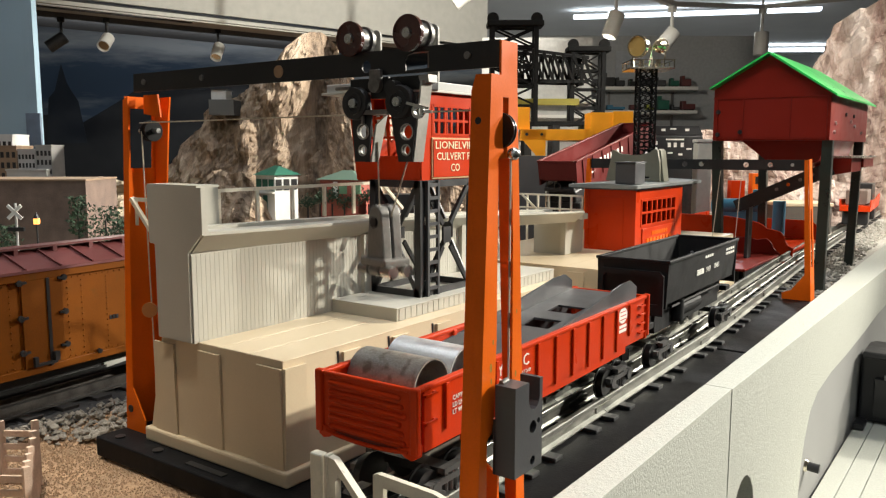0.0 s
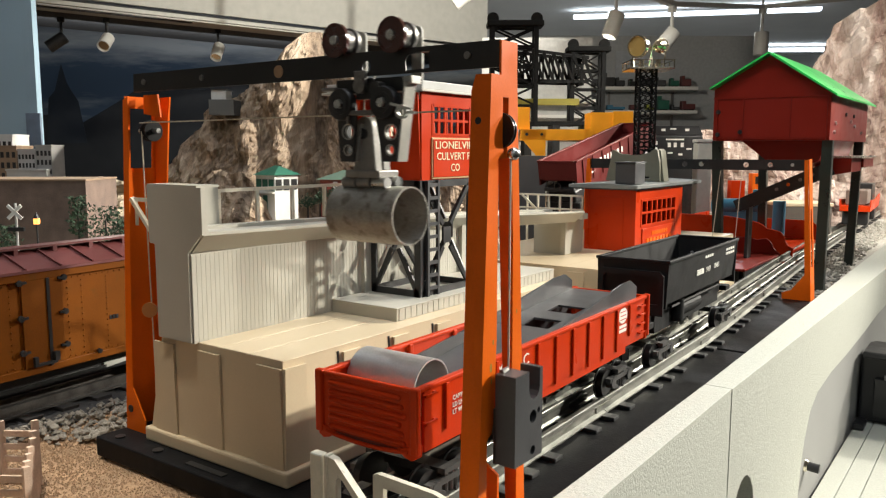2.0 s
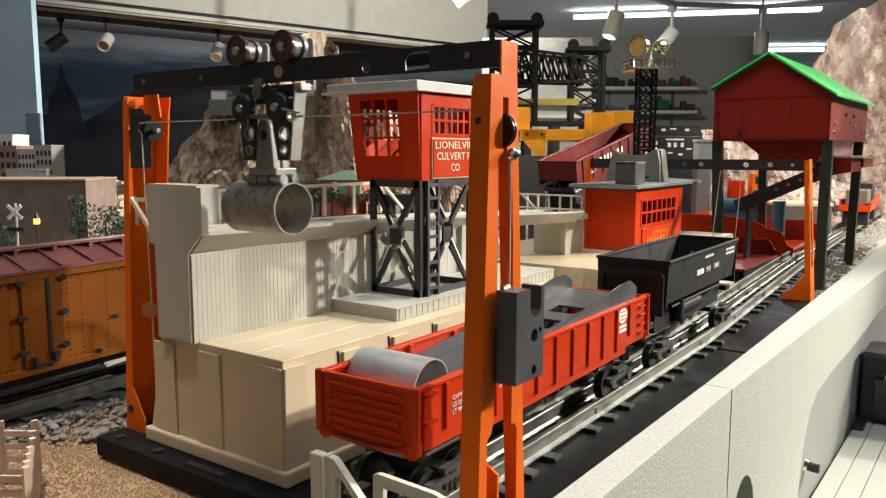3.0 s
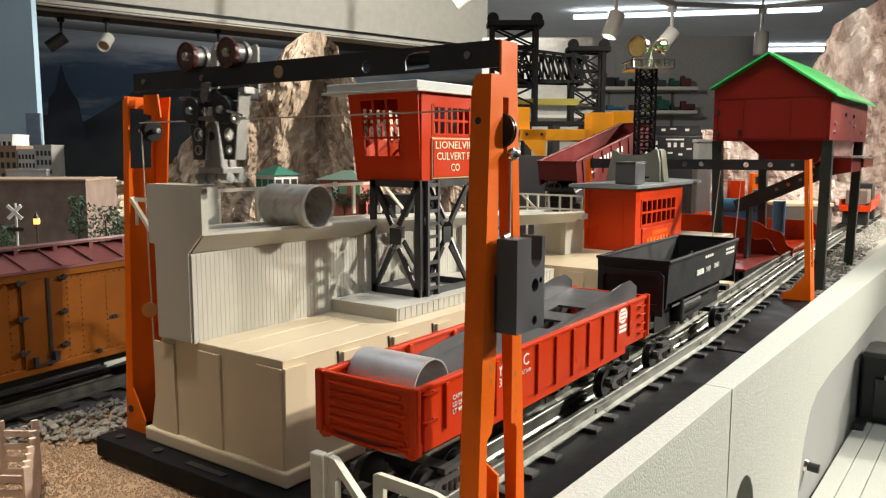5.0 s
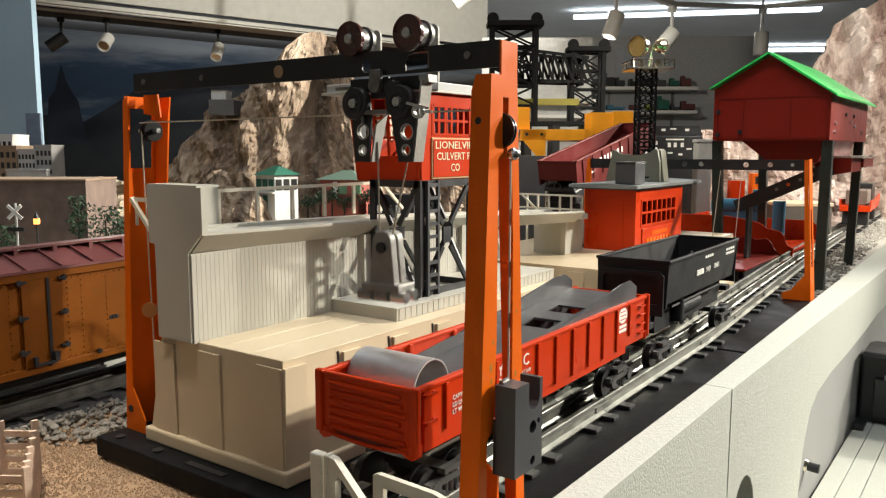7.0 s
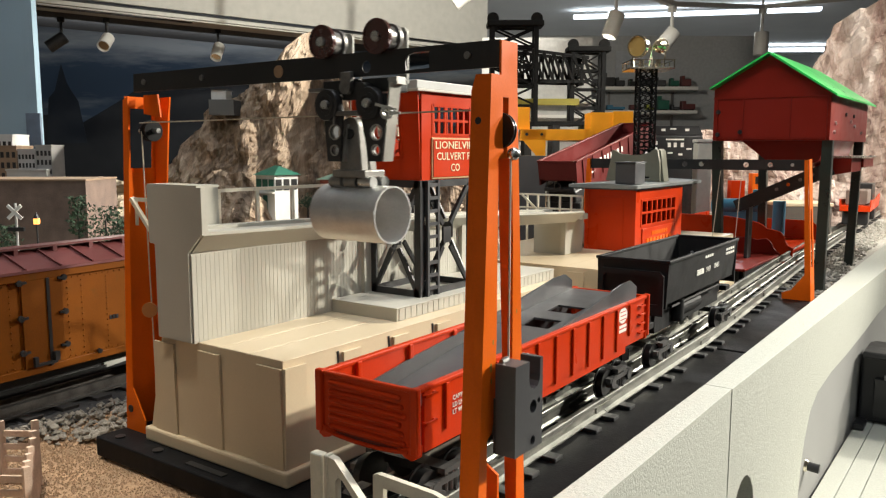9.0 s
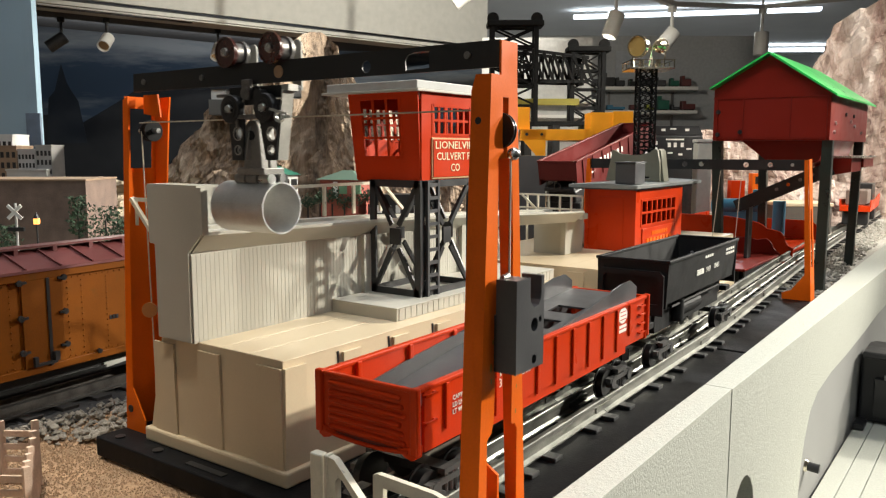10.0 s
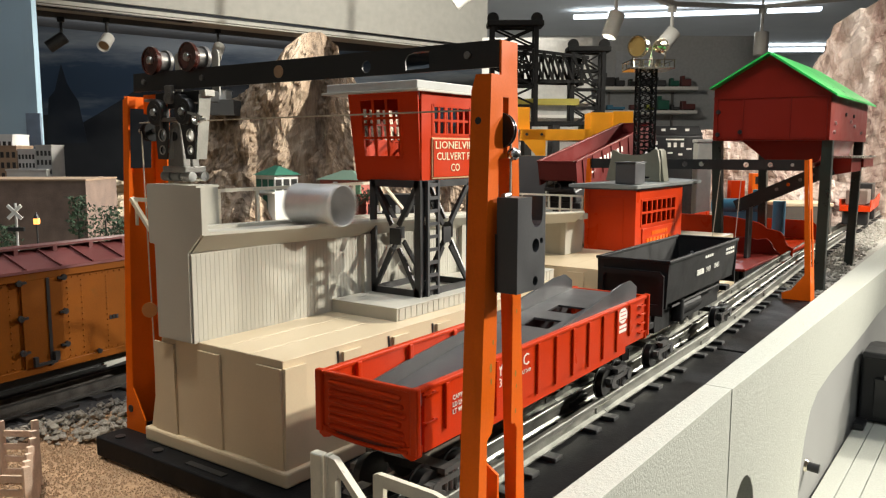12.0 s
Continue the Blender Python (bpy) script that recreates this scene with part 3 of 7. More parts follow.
def truck(t, s, zr=0.023, wheel=0.0085, col=None, ax=0.0125, hw=0.0235):
    """A four-wheel truck under a car at s along the track."""
    for ds in (-ax, ax):
        for side in (-0.0155, 0.0155):
            a, b = on_track(s + ds, side - math.copysign(0.002, side), zr + wheel - 0.0008), on_track(s + ds, side + math.copysign(0.0022, side), zr + wheel - 0.0008)
            bm = rod(a, b, wheel, seg=20)
            rod(a - (b - a) * 0.15, a, wheel + 0.0015, seg=20, bm=bm)
            w = part("wheel", bm, DARKM, t, smooth=True)
    for side in (-hw + 0.003, hw - 0.003):
        bm = bmesh.new()
        c = on_track(s, side, zr + 0.0105)
        def q(u, z):
            return on_track(s + u, side, zr + z)
        bar(q(-ax - 0.005, 0.0105), q(ax + 0.005, 0.0105), 0.0035, 0.0028, bm)
        bar(q(-ax - 0.003, 0.0085), q(-0.003, 0.0035), 0.0028, 0.0022, bm)
        bar(q(ax + 0.003, 0.0085), q(0.003, 0.0035), 0.0028, 0.0022, bm)
        bar(q(-0.0065, 0.0145), q(0.0065, 0.0145), 0.0038, 0.0025, bm)
        for u in (-0.004, 0, 0.004):
            rod(q(u, 0.004), q(u, 0.0135), 0.0016, seg=8, bm=bm)
        for u in (-ax, ax):
            a = q(u, 0.0085)
            rod(a - GS * 0.0022, a + GS * 0.0022, 0.0036, seg=10, bm=bm)
        part("side_frame", bm, TRUCK, t)
    part("bolster", bar(on_track(s, -hw + 0.003, zr + 0.0125), on_track(s, hw - 0.003, zr + 0.0125), 0.009, 0.004), DARKM, t)


def coupler(t, s, d, z=0.0345):
    bm = bmesh.new()
    bar(on_track(s, 0, z), on_track(s + d * 0.014, 0, z), 0.006, 0.004, bm)
    bar(on_track(s + d * 0.012, -0.004, z), on_track(s + d * 0.019, -0.005, z), 0.0035, 0.008, bm)
    bar(on_track(s + d * 0.012, 0.004, z), on_track(s + d * 0.017, 0.006, z), 0.003, 0.008, bm)
    rod(on_track(s + d * 0.013, 0.003, z - 0.005), on_track(s + d * 0.013, 0.003, z + 0.006), 0.0015, seg=8, bm=bm)
    part("coupler", bm, DARKM, t)


def local_box(s0, s1, a0, a1, z0, z1, bm=None, bev=0.0):
    """A box in the track's own directions: s along it, a across it."""
    bm = bm or bmesh.new()
    n = bmesh.new()
    box(a0, a1, s0, s1, z0, z1, bev, n)
    m = Matrix(((GS.x, GD.x, 0, CEN.x), (GS.y, GD.y, 0, CEN.y), (0, 0, 1, 0), (0, 0, 0, 1)))
    n.transform(m)
    me = bpy.data.meshes.new("tmp")
    n.to_mesh(me)
    bm.from_mesh(me)
    bpy.data.meshes.remove(me)
    n.free()
    return bm


def gondola():
    t = thing("gondola_car", tuple(on_track(0.12, 0, 0.023)), "red plastic gondola car with a grey ramp insert", "gondola", turn=1.04)
    s0, s1, w, zt, zb = -0.0055, 0.2490, 0.0258, 0.0815, 0.0535
    th = 0.0016
    for sgn, nm in ((1, "side"), (-1, "side")):
        a0, a1 = sorted((sgn * w, sgn * (w - th)))
        side = part(nm, local_box(s0 + 0.006, s1 - 0.004, a0, a1, zb, zt - 0.001), RED, t)
        part("top_rim", local_box(s0, s1, min(sgn * (w + 0.0008), sgn * (w - 0.0024)), max(sgn * (w + 0.0008), sgn * (w - 0.0024)), zt - 0.0024, zt, bev=0.0007), RED, side)
        for i in range(11):
            s = 0.0158 + i * 0.0203
            b0, b1 = sorted((sgn * w, sgn * (w + 0.0013)))
            part("rib", local_box(s - 0.0013, s + 0.0013, b0, b1, zb + (0.006 if i in (0, 10) else 0), zt - 0.002, bev=0.0003), RED, side)
        # lower sill stepped up at the ends
        bm = local_box(s0 + 0.035, s1 - 0.035, min(sgn * w, sgn * (w - 0.002)), max(sgn * w, sgn * (w - 0.002)), zb - 0.004, zb + 0.001)
        part("sill", bm, RED, side)
        for e in (s0 + 0.008, s1 - 0.012):
            bm = bmesh.new()
            for z in ((zb + 0.0125, zb + 0.0240) if e < 0.1 else (zb + 0.005, zb + 0.011, zb + 0.017, zb + 0.0225)):
                bar(on_track(e - 0.003, sgn * (w + 0.0018), z), on_track(e + 0.004, sgn * (w + 0.0018), z), 0.001, 0.001, bm)
                for q in (e - 0.003, e + 0.004):
                    bar(on_track(q, sgn * w, z), on_track(q, sgn * (w + 0.0022), z), 0.001, 0.001, bm)
            part("grab_iron", bm, RED, side)
    for s, d in ((s0, 1), (s1, -1)):
        a, b = sorted((s, s + d * th))
        end = part("end", local_box(a, b, -w + 0.001, w - 0.001, zb + 0.001, zt - 0.0008), RED, t)
        part("top_rim", local_box(min(s - d * 0.0006, s + d * 0.002), max(s - d * 0.0006, s + d * 0.002), -w, w, zt - 0.002, zt - 0.0002, bev=0.0006), RED, end)
        for k in range(6):
            z = zb + 0.0040 + k * 0.0038
            a, b = on_track(s - d * 0.0001, -w + 0.006, z + 0.0003 * (k % 2)), on_track(s - d * 0.0001, w - 0.006 - 0.0012 * (k % 3), z)
            bm = rod(a, b, 0.0013, seg=10)
            for q in (a, b):
                bmesh.ops.create_uvsphere(bm, u_segments=10, v_segments=6, radius=0.0013, matrix=Matrix.Translation(q))
            part("corrugation", bm, RED, end, smooth=True)
        rim = bmesh.new()
        prev = None
        for i in range(13):
            u = -1 + i / 6
            q = on_track(s - d * 0.0004, u * (w - 0.0035), zb + 0.0012 - 0.0016 * (1 - u * u))
            if prev:
                rod(prev, q, 0.0010, seg=8, bm=rim)
            prev = q
        part("bottom_lip", rim, RED, end, smooth=True)
        for sgn in (-1, 1):
            part("corner_post", local_box(min(s - d * 0.0016, s + d * 0.0015), max(s - d * 0.0016, s + d * 0.0015), sgn * w - 0.0022, sgn * w + 0.0018, zb + 0.0005, zt + 0.0004, bev=0.0008), RED, end)
            foot = prism([(sgn * (w - 0.0095), zb + 0.0022), (sgn * (w + 0.0012), zb + 0.0045), (sgn * (w + 0.0008), zb - 0.0008), (sgn * (w - 0.0018), zb - 0.0022), (sgn * (w - 0.0055), zb - 0.0012)], "y", min(s - d * 0.0008, s + d * 0.0034), max(s - d * 0.0008, s + d * 0.0034), bev=0.0005)
            foot.transform(Matrix(((GS.x, GD.x, 0, CEN.x), (GS.y, GD.y, 0, CEN.y), (0, 0, 1, 0), (0, 0, 0, 1))))
            part("corner_foot", foot, RED, end)
    # floor is maroon, not red: shade below the ramp is in its colour
    part("floor", local_box(s0, s1, -w + 0.001, w - 0.001, zb, zb + 0.002), MAROON, t)
    # sheet added below the ramp so that its holes show dark
    part("insert_base", local_box(0.032, 0.232, -0.0215, 0.0215, zb + 0.0022, zb + 0.0034), MAROON, t)
    # sloping insert with cheeks
    m = Matrix(((GS.x, GD.x, 0, CEN.x), (GS.y, GD.y, 0, CEN.y), (0, 0, 1, 0), (0, 0, 0, 1)))
    def sloped(rows, name):
        bm = bmesh.new()
        for a0, a1, pts in rows:
            prism(pts, "x", a0, a1, bm)
        bm.transform(m)
        return part(name, bm, SLATE, t)
    hole1 = [(-0.009, 0.141), (0.009, 0.141), (0.009, 0.158), (-0.009, 0.158)]
    hole2 = [(-0.009, 0.174), (0.009, 0.174), (0.009, 0.190), (-0.009, 0.190)]
    hole3 = [(-0.006, 0.044), (0.010, 0.044), (0.010, 0.060), (-0.006, 0.060)]
    bm = plate([(-0.022, 0.028), (0.022, 0.028)] + [(0.022, 0.028 + 0.0209 * i) for i in range(1, 11)] + [(-0.022, 0.237 - 0.0209 * i) for i in range(10)], [hole1, hole2, hole3], "z", 0, 0.0012)
    for v in bm.verts:
        u = max(0.0, (v.co.y - 0.028) / 0.209)
        v.co.z += 0.0604 + 0.0211 * u + 0.0034 * math.sin(math.pi * u)
    bm.transform(m)
    part("ramp", bm, SLATE, t)
    # cheeks reach the floor to keep the holes dark
    cheek = [(0.0265, 0.0692), (0.059, 0.0739), (0.098, 0.0780), (0.150, 0.0838), (0.210, 0.0930), (0.226, 0.0935), (0.236, 0.0885), (0.236, 0.0572), (0.0265, 0.0572)]
    sloped([(-0.0235, -0.0222, cheek)], "cheek")
    sloped([(0.0222, 0.0235, cheek)], "cheek")
    for i, s in enumerate((0.017, 0.056, 0.095)):
        bm = local_box(s - 0.0016, s + 0.0016, -w + 0.001, -w + 0.0034, zb + 0.003, zt - 0.001, bev=0.0007)
        part("inner_stake", bm, RED, t)
    truck(t, 0.0265), truck(t, 0.218)
    coupler(t, s0, -1), coupler(t, s1, 1)
    # lettering on the open side
    def txt(text, s, z, size, sx=1.0):
        p = on_track(s, w + 0.0002, z)
        words("lettering", text, size, Matrix.Translation(p) @ Matrix.Rotation(radians(1.04), 4, "Z") @ FACE_X @ Matrix.Diagonal((sx, 1, 1, 1)), WHITE, t, 0.00015)
    for ch, s in (("N", 0.0330), ("Y", 0.0575), ("C", 0.0815)):
        txt(ch, s, 0.0712, 0.0082, 1.15)
    txt("63", 0.0558, 0.0660, 0.0060), txt("42", 0.0665, 0.0660, 0.0060), txt("BLT 2-49", 0.0800, 0.0672, 0.0026)
    for i in range(3):
        txt(("CAPY 140000", "LD LMT 156500", "LT WT 53500")[i], 0.0205, 0.0702 - i * 0.0031, 0.0030)
    p = on_track(0.2080, w + 0.0003, 0.0745)
    q = Matrix.Translation(p) @ Matrix.Rotation(radians(1.04), 4, "Z") @ FACE_X
    bm = bmesh.new()
    bmesh.ops.create_circle(bm, cap_ends=True, segments=28, radius=0.0070)
    bm.transform(q @ Matrix.Diagonal((1.0, 0.70, 1, 1)))
    part("emblem", bm, WHITE, t, "white oval emblem")
    for k in range(3):
        bm = box(-0.0042, 0.0042, -0.00022, 0.00022, 0, 0.0002)
        bm.transform(q @ Matrix.Translation((0, 0.0024 - k * 0.0024, 0.0001)))
        part("emblem_bar", bm, RED, t)
    for k in range(2):
        part("lettering_bar", local_box(0.2022, 0.2138, w + 0.0001, w + 0.0004, 0.0668 - k * 0.0028, 0.0686 - k * 0.0028), WHITE, t)
    return t


gondola()


DULL = mat("dull_black_plastic", (0.012, 0.012, 0.0125), 0.6, 0, 0.25, 60, 0.06, spec=0.22)


def dump_car():
    c0 = 0.288
    t = thing("dump_car", tuple(on_track(c0 + 0.09, 0, 0.023)), "black tipping dump car with white lettering", "dump car", turn=1.04)
    s0, s1, w, zt, zb = c0, c0 + 0.178, 0.0268, 0.0985, 0.067
    bm = bmesh.new()
    M2 = Matrix(((GS.x, GD.x, 0, CEN.x), (GS.y, GD.y, 0, CEN.y), (0, 0, 1, 0), (0, 0, 0, 1)))
    for sgn in (-1, 1):
        bm = prism([(sgn * (w - 0.003), zb), (sgn * (w - 0.0042), zb), (sgn * (w - 0.0012), zt), (sgn * w, zt)], "y", s0 + 0.003, s1 - 0.003)
        bm.transform(M2)
        side = part("side", bm, DULL, t)
        part("top_rim", local_box(s0, s1, min(sgn * (w - 0.0018), sgn * (w + 0.001)), max(sgn * (w - 0.0018), sgn * (w + 0.001)), zt - 0.0016, zt + 0.0006, bev=0.0005), DULL, side)
    for s, d in ((s0, 1), (s1, -1)):
        bm = prism([(-w + 0.0015, zb - 0.002), (w - 0.0015, zb - 0.002), (w, zt), (-w, zt)], "y", s, s + d * 0.0016)
        bm.transform(M2)
        end = part("end", bm, DULL, t)
        part("top_rim", local_box(min(s - d * 0.001, s + d * 0.002), max(s - d * 0.001, s + d * 0.002), -w - 0.001, w + 0.001, zt - 0.001, zt + 0.0008, bev=0.0005), DULL, end)
    part("floor", local_box(s0, s1, -w + 0.005, w - 0.005, zb, zb + 0.0015), DULL, t)
    # end frames of the underframe
    for s, d in ((s0 - 0.002, -1), (s1 + 0.002, 1)):
        out = [(-0.0245, 0.0600), (0.0245, 0.0600), (0.0245, 0.0885), (0.0215, 0.0915), (-0.0215, 0.0915), (-0.0245, 0.0885)]
        hole = [(-0.0205, 0.068), (0.0205, 0.068), (0.0205, 0.0855), (0.0185, 0.0875), (-0.0185, 0.0875), (-0.0205, 0.0855)]
        bm = plate(out, [hole], "y", s, s + d * 0.0022)
        bm.transform(M2)
        part("end_frame", bm, DULL, t)
        part("frame_backing", local_box(min(s, s - d * 0.001), max(s, s - d * 0.001), -0.022, 0.022, 0.064, 0.088), DULL, t)
        part("platform", local_box(min(s, s + d * 0.012), max(s, s + d * 0.012), -0.018, 0.018, 0.0510, 0.0555, bev=0.0006), DULL, t)
        part("draft_box", local_box(min(s, s - d * 0.014), max(s, s - d * 0.014), -0.012, 0.012, 0.0500, 0.0640), DULL, t)
    part("underframe", local_box(s0 + 0.01, s1 - 0.01, -0.014, 0.014, 0.044, 0.064), DULL, t)
    part("air_tank", rod(on_track(s0 + 0.060, 0.012, 0.0545), on_track(s0 + 0.105, 0.012, 0.0545), 0.0070, seg=20), DULL, t)
    part("cylinder", rod(on_track(s0 + 0.052, 0.016, 0.047), on_track(s0 + 0.052, 0.016, 0.064), 0.0055, seg=18), DULL, t, smooth=True)
    part("pipe", rod(on_track(s0 + 0.03, 0.019, 0.0610), on_track(s0 + 0.15, 0.019, 0.0610), 0.0010, seg=8), DULL, t)
    for i in range(2):
        bm = bmesh.new()
        c = on_track(s0 + 0.005, -0.006 + i * 0.02, 0.075)
        bmesh.ops.create_uvsphere(bm, u_segments=10, v_segments=6, radius=0.0015, matrix=Matrix.Translation(on_track(s1 - 0.0035, -0.012 + i * 0.02, 0.084)))
        part("rivet", bm, CAST, t)
    truck(t, 0.300), truck(t, 0.457)
    coupler(t, s0 - 0.004, -1)
    def txt(text, s, z, size):
        p = on_track(s, w - 0.0010, z)
        words("lettering", text, size, Matrix.Translation(p) @ Matrix.Rotation(radians(1.04), 4, "Z") @ FACE_X, WHITE, t, 0.00015)
    for i, (s, z, ww) in enumerate(((0.374, 0.0925, 0.022), (0.432, 0.0925, 0.026), (0.432, 0.0890, 0.026))):
        for k in range(4):
            part("lettering_bar", local_box(s + k * ww / 4, s + k * ww / 4 + ww / 5.5, w - 0.0012, w - 0.0003, z - 0.001, z + 0.001), WHITE, t)
    for k in range(5):
        part("lettering_bar", local_box(0.3555 + k * 0.0034, 0.3580 + k * 0.0034, w - 0.0016, w - 0.0007, 0.0800, 0.0840), WHITE, t)
    txt("3469", 0.378, 0.0800, 0.0062), txt("LINES", 0.400, 0.0805, 0.0058)
    return t


dump_car()


# ---- culvert pipes, trolley, magnet, weight ----
def culvert(at, material, label):
    t = thing("culvert_pipe", at, label, "pipe", "culvert pipes")
    x, y, z = at
    part("pipe_wall", tube((x - 0.0192, y, z), (x + 0.0192, y, z), 0.0128, 0.0007, 48), material, t, smooth=True)
    part("seam", bar((x - 0.0190, y - 0.0127, z + 0.002), (x + 0.0190, y - 0.0127, z + 0.002), 0.0005, 0.0011), material, t)
    return t


culvert_a = culvert((-0.2185, Y0, 0.0735), ZINCD, "tarnished grey zinc culvert pipe section")
culvert_b = culvert((-0.2185, Y0 + 0.0262, 0.0738), ZINC, "bright galvanised culvert pipe section")


def trolley():
    x = -0.2195
    t = thing("trolley", (x, Y0, 0.2173), "black and grey trolley with brown wheels on the beam", "trolley")
    PALE = mat("pale_grey_casting", (0.40, 0.39, 0.35), 0.5, 0.1, 0.15, 120, 0.08)
    for dx in (-0.0158, 0.0158):
        a = 0.2229
        bm = rod((x + dx, 0.2570, a), (x + dx, 0.2583, a), 0.0074, seg=32)
        rod((x + dx, 0.2583, a), (x + dx, 0.2605, a), 0.0074, 0.0058, seg=32, bm=bm)
        wheel = part("wheel", bm, BAKE, t, smooth=True)
        part("rim", tube((x + dx, 0.2566, a), (x + dx, 0.2571, a), 0.0074, 0.0008, 32), BAKE, wheel, smooth=True)
        part("tread", rod((x + dx, 0.2605, a), (x + dx, 0.2655, a), 0.0052, seg=28), CAST, wheel, smooth=True)
        part("flange", rod((x + dx, 0.2655, a), (x + dx, 0.2675, a), 0.0062, seg=28), CAST, wheel, smooth=True)
        part("hub_cap", rod((x + dx, 0.2558, a), (x + dx, 0.2572, a), 0.0020, 0.0024, seg=16), STEEL, wheel, smooth=True)
        # rounded tab behind each wheel that carries its axle
        bm = boxes([(x + dx - 0.0028, x + dx + 0.0028, 0.2742, 0.2752, 0.2045, 0.2260)])
        rod((x + dx, 0.2742, 0.2258), (x + dx, 0.2752, 0.2258), 0.0028, seg=16, bm=bm)
        part("axle_tab", bm, PALE, t)
    for dx in (-0.0129, 0.0113):
        b = 0.1956
        bm = rod((x + dx, 0.2560, b), (x + dx, 0.2572, b), 0.0066, 0.0070, seg=32)
        rod((x + dx, 0.2572, b), (x + dx, 0.2595, b), 0.0070, seg=32, bm=bm)
        w2 = part("guide_wheel", bm, BLACKP, t, smooth=True)
        part("groove", tube((x + dx, 0.2556, b), (x + dx, 0.2562, b), 0.0046, 0.0010, 24), BLACKP, w2, smooth=True)
        part("hub_cap", rod((x + dx, 0.2546, b), (x + dx, 0.2562, b), 0.0019, 0.0023, seg=16), STEEL, w2, smooth=True)

    def arm(front, holes, right, left, y0):
        """One hanger arm: a pressed channel with a drilled front and two folded sides."""
        a = part("hanger_arm", plate([(x + u, z) for u, z in front], holes, "y", y0, y0 + 0.0010), BLACKP, t)
        # right side is pale: the light it catches is put into its colour
        for pts, m, nm in ((right, PALE, "arm_side"), (left, BLACKP, "arm_side")):
            bm = bmesh.new()
            vs = [bm.verts.new((x + u, y, z)) for u, y, z in pts]
            f = bm.faces.new(vs)
            g = bmesh.ops.extrude_face_region(bm, geom=[f])["geom"]
            bmesh.ops.translate(bm, verts=[v for v in g if isinstance(v, bmesh.types.BMVert)], vec=(0.0009, 0, 0))
            part(nm, bm, m, a)
        for c, z, r in ((holes[0], 0, 0.0031), (holes[1], 0, 0.0021)):
            cx, cz = sum(p[0] for p in c) / len(c), sum(p[1] for p in c) / len(c)
            part("hole_rim", tube((cx, y0 - 0.0003, cz), (cx, y0 + 0.0022, cz), r + 0.0004, 0.0005, 20), PALE, a, smooth=True)
    yf = 0.2586
    arm([(-0.0160, 0.1995), (-0.0065, 0.1995), (-0.0052, 0.1900), (-0.0056, 0.1868), (-0.0070, 0.1709), (-0.0147, 0.1709), (-0.0162, 0.1860)],
        [ring(x - 0.0100, 0.1838, 0.0029, n=20), ring(x - 0.0103, 0.1758, 0.0019, n=16)],
        [(-0.0070, yf + 0.001, 0.1709), (-0.0070, 0.2642, 0.1709), (-0.0052, 0.2685, 0.1913), (-0.0056, 0.2615, 0.1868)],
        [(-0.0156, yf + 0.001, 0.1709), (-0.0156, 0.2650, 0.1709), (-0.0168, 0.2680, 0.1995), (-0.0168, yf + 0.001, 0.1995)], yf)
    arm([(0.0050, 0.1995), (0.0196, 0.1995), (0.0184, 0.1860), (0.0165, 0.1711), (0.0095, 0.1711), (0.0058, 0.1885)],
        [ring(x + 0.0140, 0.1834, 0.0029, n=20), ring(x + 0.0136, 0.1759, 0.0019, n=16)],
        [(0.0160, yf + 0.001, 0.1711), (0.0160, 0.2660, 0.1711), (0.0203, 0.2668, 0.2041), (0.0203, yf + 0.001, 0.2041), (0.0180, yf + 0.001, 0.1860)],
        [(0.0088, yf + 0.001, 0.1711), (0.0088, 0.2630, 0.1711), (0.0052, 0.2640, 0.1885), (0.0052, yf + 0.001, 0.1885)], yf)
    part("frame_block", boxes([(x - 0.0205, x + 0.0195, 0.2622, 0.2735, 0.2005, 0.2065), (x - 0.0070, x + 0.0030, 0.2600, 0.2622, 0.1975, 0.2065)], 0.0006), DARKM, t)
    part("cross_bracket", boxes([(x - 0.0095, x + 0.0050, 0.2566, 0.2650, 0.1908, 0.1928), (x - 0.0095, x - 0.0082, 0.2566, 0.2580, 0.1870, 0.1908)], 0.0003), CAST, t)
    part("cord_roller", rod((x + 0.0065, 0.2570, 0.2015), (x + 0.0065, 0.2615, 0.2015), 0.0032, seg=18), BLACKP, t, smooth=True)
    bm = tube((x + 0.0212, 0.2562, 0.1915), (x + 0.0212, 0.2580, 0.1915), 0.0029, 0.0012, 18)
    bar((x + 0.0225, 0.2572, 0.1915), (x + 0.0270, 0.2582, 0.1912), 0.0022, 0.0012, bm)
    bar((x + 0.0160, 0.2562, 0.1950), (x + 0.0262, 0.2566, 0.1925), 0.0012, 0.0012, bm)
    part("string_clamp", bm, STEEL, t)
    bm = prism([(x - 0.0056, 0.2095), (x + 0.0006, 0.2095), (x + 0.0006, 0.2030), (x - 0.0056, 0.2030)], "y", 0.2576, 0.2596, bev=0.0004)
    rod((x - 0.0025, 0.2570, 0.2030), (x - 0.0025, 0.2596, 0.2030), 0.0031, seg=18, bm=bm)
    part("keeper", bm, CAST, t)
    part("stop_tab", prism([(x + 0.0175, 0.2062), (x + 0.0225, 0.2066), (x + 0.0228, 0.2035), (x + 0.0185, 0.2030)], "y", 0.262, 0.268), PALE, t)
    part("stop_tab", box(x - 0.0275, x - 0.0190, 0.2600, 0.2660, 0.2018, 0.2034, 0.0004), CAST, t)
    return t


trolley_ob = trolley()


